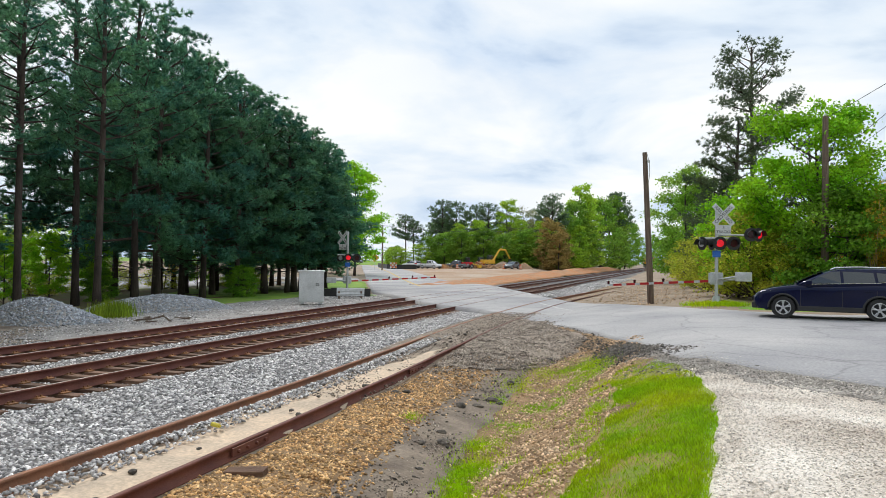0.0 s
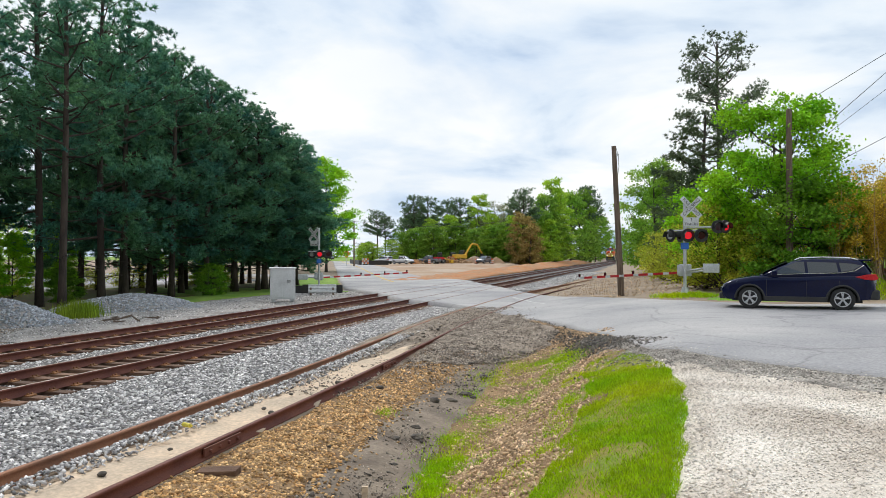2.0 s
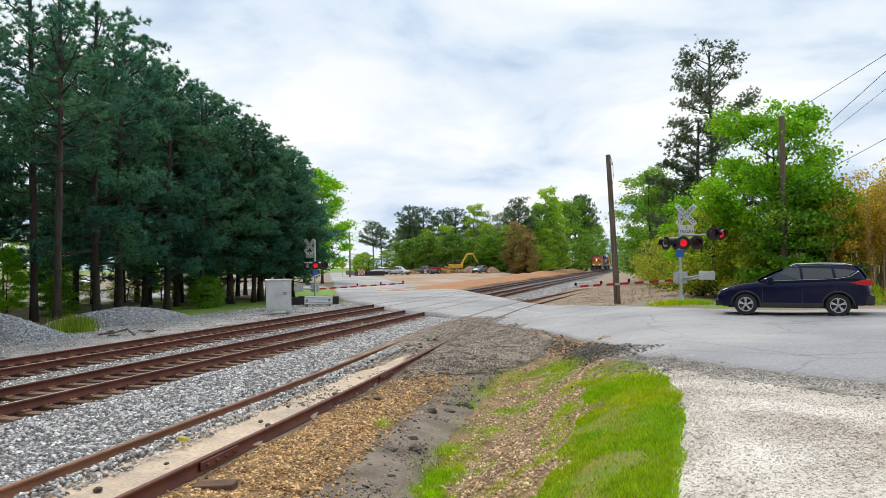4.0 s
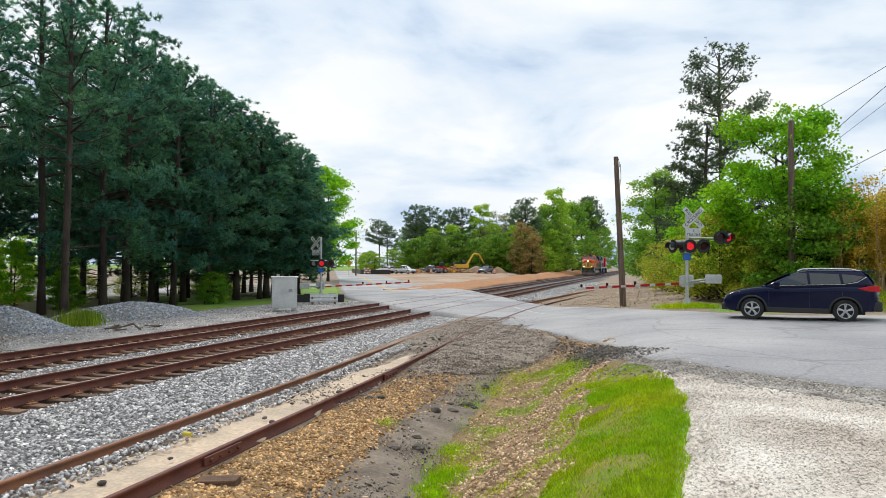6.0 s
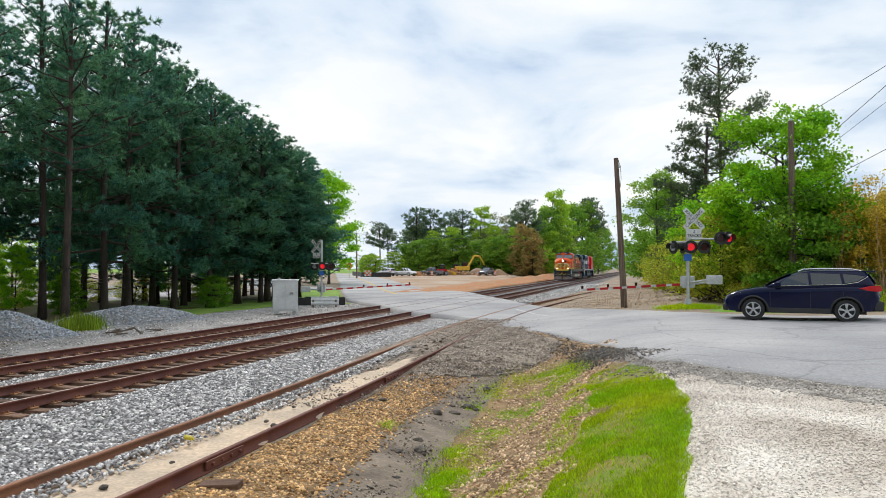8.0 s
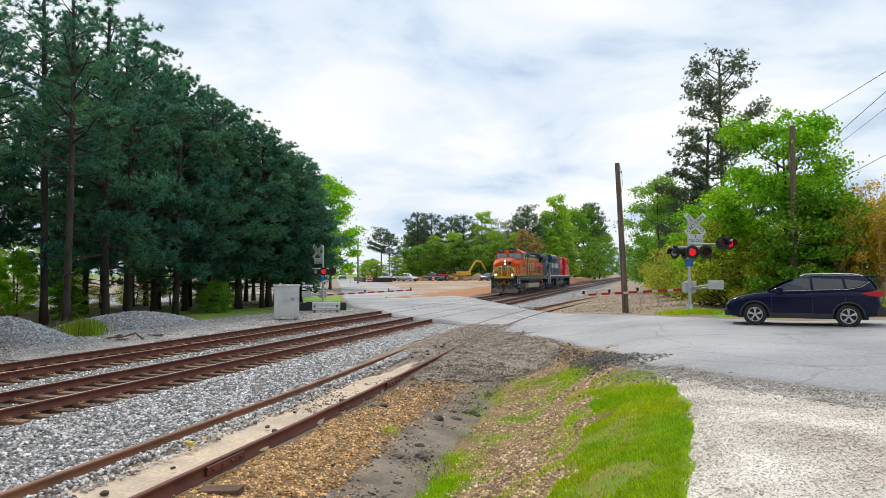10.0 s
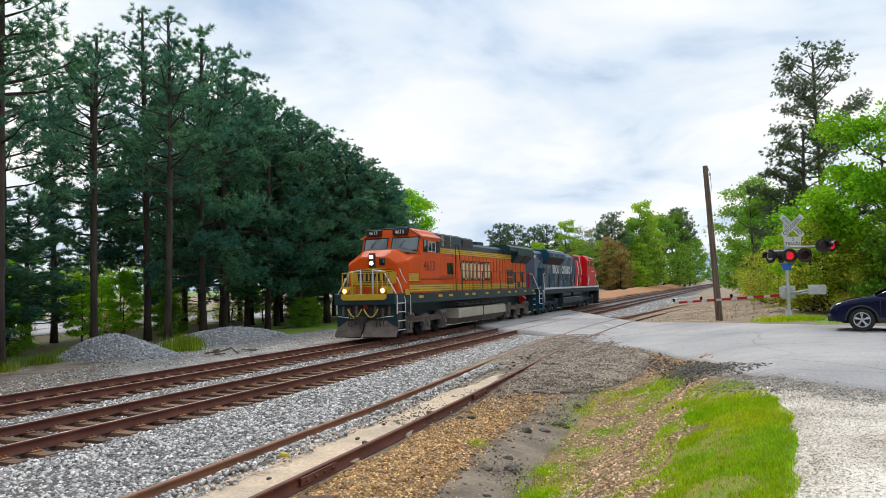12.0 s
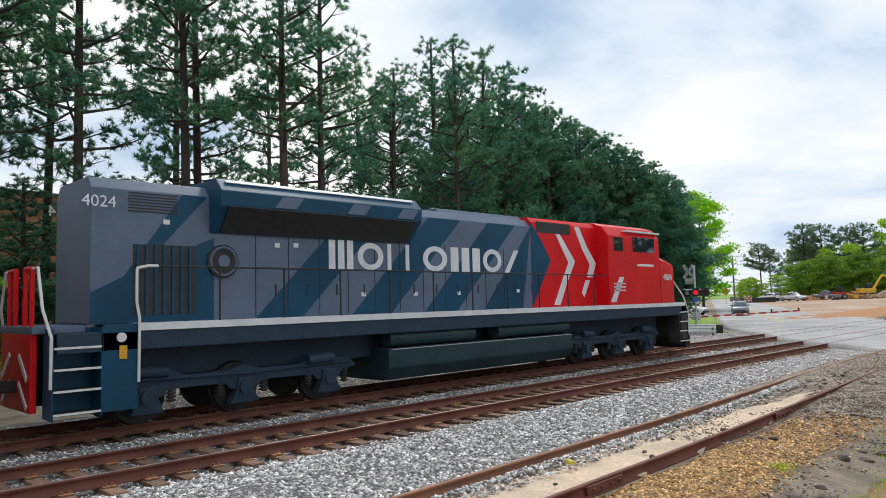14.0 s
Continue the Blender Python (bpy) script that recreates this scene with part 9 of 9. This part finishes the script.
        box(bm, -0.26, 0.26, L0 - 0.012, L0 + 0.02, 0.86, 0.97)
        part("plate", bm, "white_sign", body)
    else:
        pane("windscreen", [(0.74, 1.38, 1.12), (-0.74, 1.38, 1.12), (-0.6, 0.66, 1.68), (0.6, 0.66, 1.68)], "glass", cabin)
        bm = bmesh.new()
        box(bm, -0.76, 0.76, -2.78, -0.85, 1.07, 1.09)
        part("bed_floor", bm, "trim", body)
    bm = bmesh.new()
    box(bm, -0.80, 0.80, L1 - 0.42, L1 - 0.02, 0.30, 0.50, 0.05)
    part("front_bumper", bm, "trim", body)
    bm = bmesh.new()
    box(bm, -0.5, 0.5, L1 - 0.1, L1 - 0.02, 0.55, 0.68, 0.02)
    part("front_grille", bm, "trim", body)
    bm = bmesh.new()
    box(bm, -0.66, 0.66, -wb - 0.55, wb + 0.55, 0.24, 0.88)
    part("underbody", bm, "trim", body)
    return t


def on_road(x, y, head, lift=0.0):
    """A car's pose: its place and the direction of its nose in degrees from +y towards -x."""
    return pose(x, y, float(road_z(x, y)) + lift, 0, 0, head)


estate_car("dark navy sport utility car waiting at the crossing", "car_navy", on_road(4.85, 25.8, 79.5))
white_car = estate_car("white sport utility car driving up to the far gate", "car_white", Matrix(), name="car")
dark_car = estate_car("dark grey car coming down the far road", "car_grey", Matrix(), name="car")


def on_site(x, y, z, head):
    return pose(x, y, z, 0, 0, head)


def site_z(x, y):
    return float(ground_z(x, y)) + 0.05


def place(x, y, head):
    return on_site(x, y, site_z(x, y), head)


estate_car("white estate car parked at the building site", "car_white", place(-54.2, 145.5, 66), rails=False)
estate_car("white pickup truck parked at the building site", "car_white", place(-49.4, 144.5, 245), "pickup", name="pickup_truck")
estate_car("silver grey car parked on the site yard", "car_grey", place(-33.2, 151.5, 165), rails=False)
estate_car("green and white site truck", "car_grey", place(-45.0, 149.5, 75), "pickup", name="pickup_truck")


def excavator(x, y, head):
    t = thing("excavator", "yellow tracked excavator with raised boom", "excavator", place(x, y, head))
    for s in (-1, 1):
        bm = bmesh.new()
        prism(bm, [(-1.8, 0.25), (-1.5, 0.0), (1.5, 0.0), (1.8, 0.25), (1.8, 0.6), (1.5, 0.85), (-1.5, 0.85), (-1.8, 0.6)], s * 0.9, s * 1.4, axis="x", bevel=0.05)
        part("crawler_track", bm, "trim", t)
    bm = bmesh.new()
    box(bm, -1.3, 1.3, -1.9, 1.0, 0.95, 1.9, 0.1)
    part("house", bm, "yellow_machine", t)
    bm = bmesh.new()
    box(bm, -1.3, -0.3, 0.0, 1.3, 1.5, 2.9, 0.1)
    part("cab", bm, "glass", t)
    for nm, a, b, w in (("boom", (0.3, 0.9, 1.7), (0.3, 2.6, 4.3), 0.28), ("boom", (0.3, 2.6, 4.3), (0.3, 4.0, 4.2), 0.26), ("stick", (0.3, 4.0, 4.3), (0.3, 5.4, 2.0), 0.2)):
        bm = bmesh.new()
        tube(bm, a, b, w, w * 0.8, n=4)
        part(nm, bm, "yellow_machine", t)
    bm = bmesh.new()
    prism(bm, [(5.2, 2.1), (5.7, 1.5), (5.4, 0.9), (4.8, 0.9), (5.0, 1.5)], -0.3, 0.9, axis="x", bevel=0.03)
    part("bucket", bm, "trim", t)


excavator(-40.5, 160.0, -50)


def loader(x, y, head):
    t = thing("wheel_loader", "small red and yellow site loader", "loader", place(x, y, head))
    bm = bmesh.new()
    box(bm, -0.8, 0.8, -1.4, 1.0, 0.6, 1.4, 0.08)
    part("body", bm, "tail", t)
    bm = bmesh.new()
    box(bm, -0.6, 0.6, -0.5, 0.5, 1.4, 2.4, 0.08)
    part("cab", bm, "glass", t)
    bm = bmesh.new()
    tube(bm, (0, 0.9, 1.2), (0, 2.6, 0.6), 0.14, n=6)
    box(bm, -0.9, 0.9, 2.4, 3.0, 0.1, 0.8, 0.05)
    part("bucket_arm", bm, "yellow_machine", t)
    for s in (-0.85, 0.85):
        for y_ in (-0.9, 0.7):
            wheel(t, s, y_, 0.5, 1 if s > 0 else -1)


loader(-43.0, 150.6, -60)
loader(-42.5, 160, 40)


def splinter_pile(x, y, r, h, n, seed, label, material="splinter"):
    t = thing("debris_pile", label, "debris pile", place(x, y, 0))
    rng = np.random.default_rng(seed)
    for k in range(n):
        bm = bmesh.new()
        a = rng.random() * math.tau
        q = rng.random() ** 0.6
        p = Vector((r * q * math.cos(a), 0.6 * r * q * math.sin(a), h * (1 - q) * rng.random() + 0.1))
        d = Vector((rng.normal(), rng.normal(), 0.4 * rng.normal())).normalized() * (0.5 + 0.8 * rng.random())
        tube(bm, p - d, p + d, 0.10 + 0.12 * rng.random(), 0.08, n=5)
        part("splinter", bm, material, t)


splinter_pile(-41.0, 153.5, 2.6, 1.6, 46, 4, "heap of splintered timber at the building site")
splinter_pile(-38.6, 153.5, 1.8, 1.0, 26, 5, "heap of splintered timber at the building site")
splinter_pile(-47.0, 149.0, 1.6, 0.7, 18, 6, "low heap of broken timber")
for x, y, rx, h, seed, lab in ((-36.6, 157.5, 2.4, 1.9, 11, "grey mound of site rubble"), (-31.6, 158.0, 2.2, 1.5, 12, "brown mound of site soil"), (-47.6, 147.5, 1.7, 1.0, 13, "orange mound of clay")):
    heap("soil_heap", x, y, rx, rx * 0.7, h, 20 * seed, lab, 500, seed, "tan_stone" if seed != 11 else "stone", "orange_dirt" if seed == 13 else "far_dirt")


def barrel(x, y):
    t = thing("traffic_barrel", "orange and white striped traffic barrel", "traffic barrel", place(x, y, 0), group="traffic barrels")
    for k in range(5):
        bm = bmesh.new()
        tube(bm, (0, 0, 0.06 + 0.19 * k), (0, 0, 0.25 + 0.19 * k), 0.30 - 0.012 * k, 0.29 - 0.012 * k, n=16)
        part("band", bm, "white_sign" if k in (1, 3) else "barrel_orange", t)
    bm = bmesh.new()
    tube(bm, (0, 0, 0), (0, 0, 0.06), 0.4, n=16)
    part("foot", bm, "rubber", t)


for x, y in ((-31.4, 151.8), (-44.4, 147.5), (-34.6, 150.0)):
    barrel(x, y)

# orange roadworks sign, barricade and black silt fence beside the far road
t = thing("roadworks_sign", "orange diamond roadworks sign on a post", "road sign", place(-56.6, 131.0, 20))
bx(t, "post", "galv", -0.04, 0.04, 0, 0.08, 0, 2.2)
bm = bmesh.new()
box(bm, -0.6, 0.6, -0.03, -0.01, -0.6, 0.6, m=Matrix.Translation((0, 0, 2.4)) @ Matrix.Rotation(radians(45), 4, "Y"))
sg = part("panel", bm, "barrel_orange", t, "orange diamond panel")
bm = bmesh.new()
box(bm, -0.18, 0.18, -0.045, -0.03, 2.15, 2.65, 0.01)
part("symbol", bm, "sign_black", sg)
t = thing("barricade", "orange and white striped road barricade", "barricade", place(-54.0, 134.5, 20))
for k in range(3):
    for j in range(4):
        bx(t, "board", "barrel_orange" if (j + k) % 2 else "white_sign", -0.7 + 0.35 * j, -0.35 + 0.35 * j, -0.02, 0.02, 0.35 + 0.4 * k, 0.6 + 0.4 * k)
for s in (-0.55, 0.55):
    bx(t, "leg", "galv", s - 0.04, s + 0.04, 0.03, 0.08, 0, 1.5)
t = thing("silt_fence", "long sagging black silt fence beside the far road", "fence", pose(0, 0, 0))
P = [(-64, 150), (-60.5, 144.5), (-57.5, 139.5), (-55.2, 138.0), (-53.0, 139.0), (-51.2, 140.5)]
for k, (a, b) in enumerate(zip(P, P[1:])):
    bm = bmesh.new()
    za, zb = site_z(*a), site_z(*b)
    v = [bm.verts.new(p) for p in ((a[0], a[1], za - 0.1), (b[0], b[1], zb - 0.1), (b[0], b[1], zb + 0.9), (a[0], a[1], za + 0.95))]
    w = [bm.verts.new(q.co + Vector((0.02, 0.03, 0))) for q in v]
    bm.faces.new(v)
    bm.faces.new(w[::-1])
    for i in range(4):
        bm.faces.new((v[i], w[i], w[(i + 1) % 4], v[(i + 1) % 4]))
    bmesh.ops.recalc_face_normals(bm, faces=bm.faces)
    part("sheet", bm, "black", t)


# ---- brick building behind the thicket ----


def brick_house():
    t = thing("house", "two-storey red brick house behind the thicket", "house", pose(25.5, 72, float(ground_z(25, 72)) - 0.2, 0, 0, -12))
    bm = bmesh.new()
    box(bm, -5, 8, 0, 8, 0, 6.0)
    wall = part("wall", bm, "brick", t)
    bm = bmesh.new()
    prism(bm, [(-5.5, 5.9), (8.5, 5.9), (1.5, 9.2)], -0.4, 8.4)
    part("roof", bm, "asphalt_dark", t, "dark shingle roof")
    for x in (-4.0, -1.5, 1.2, 4.0, 6.4):
        for z in (0.9, 3.7):
            w = bx(wall, "window", "white_sign", x - 0.55, x + 0.55, -0.05, 0.02, z, z + 1.5)
            for i in range(2):
                for j in range(3):
                    bx(w, "pane", "glass", x - 0.49 + 0.5 * i, x - 0.03 + 0.5 * i, -0.06, -0.04, z + 0.06 + 0.48 * j, z + 0.5 + 0.48 * j)


brick_house()


def brick_building():
    """A plain red brick block behind the pines, with a coped flat roof and a projecting course."""
    t = thing("brick_building", "long red brick building with a flat coped roof behind the pines", "building")
    bm = bmesh.new()
    box(bm, -7.0, 0.0, -26.0, 0.0, -0.6, 10.3)
    part("wall", bm, "brick", t)
    bm = bmesh.new()
    box(bm, -7.15, 0.15, -26.15, 0.15, 10.3, 10.52, 0.03)
    part("roof", bm, "rock", t, "dark coped flat roof")
    bm = bmesh.new()
    box(bm, 0.0, 0.05, -25.9, -0.1, 9.1, 9.32)
    part("brick_course", bm, "brick", t)
    for k in range(6):
        y = -3.6 - 4.0 * k
        bm = bmesh.new()
        box(bm, 0.0, 0.06, y - 0.8, y + 0.8, 1.2, 3.0)
        w = part("window", bm, "alu", t)
        bm = bmesh.new()
        box(bm, 0.06, 0.075, y - 0.72, y + 0.72, 1.28, 2.92)
        part("pane", bm, "glass", w)
        bm = bmesh.new()
        box(bm, 0.0, 0.14, y - 0.9, y + 0.9, 1.1, 1.2)
        part("sill", bm, "alu", w)
    return t


block = brick_building()
P = (-49.82, 14.89)
block.matrix_basis = pose(P[0], P[1], float(ground_z(*P)), 0, 0, 0)



# ---- what moves ----
TRAIN = [(0.0, 333.0), (1.0, 307.5), (2.0, 282.0), (3.0, 256.5), (4.0, 231.0), (5.0, 205.5), (6.0, 180.0), (7.0, 154.6), (8.0, 129.3), (9.0, 103.9), (10.0, 78.3), (10.5, 65.6), (11.0, 52.9), (11.5, 40.3), (12.0, 28.0), (12.5, 16.1), (13.0, 4.35), (13.5, -7.4), (14.0, -19.1)]


def train_pose(y):
    """A locomotive's pose on the far main track, from its origin's place along it."""
    x = MAIN_2 + float(main_shift(np.float64(y)))
    bear = math.degrees(math.atan2(float(main_shift(np.float64(y + 20))) - float(main_shift(np.float64(y))), 20))
    return pose(x, y, float(main_rise(y)) + 0.002, 0, 0, -bear)


def motions():
    walk(orange, [(t, train_pose(y)) for t, y in TRAIN])
    drive = [(0.0, -92, 88, 268), (4.5, -75.0, 87.0, 268), (5.5, -62.5, 85.8, 266), (6.0, -56.5, 85.0, 266), (6.5, -53.5, 84.6, 266), (7.5, -50.0, 84.2, 266), (9.0, -45.5, 84.0, 268), (10.3, -42.2, 83.9, 268), (11.0, -41.2, 83.9, 268), (14.0, -41.0, 83.9, 268)]
    walk(white_car, [(t, pose(x, y, float(ground_z(x, y)) + 0.07, 0, 0, h)) for t, x, y, h in drive])
    far = [(0.0, -106, 232), (7.0, -104, 228), (9.0, -84, 188), (11.0, -62, 140), (12.5, -46, 108), (14.0, -34.5, 83.5)]
    walk(dark_car, [(t, pose(x, y, float(road_z(x, y)) + 0.02, 0, 0, 204)) for t, x, y in far])
    walk(teal, [(t, train_pose(y + 22.9)) for t, y in TRAIN])


motions()
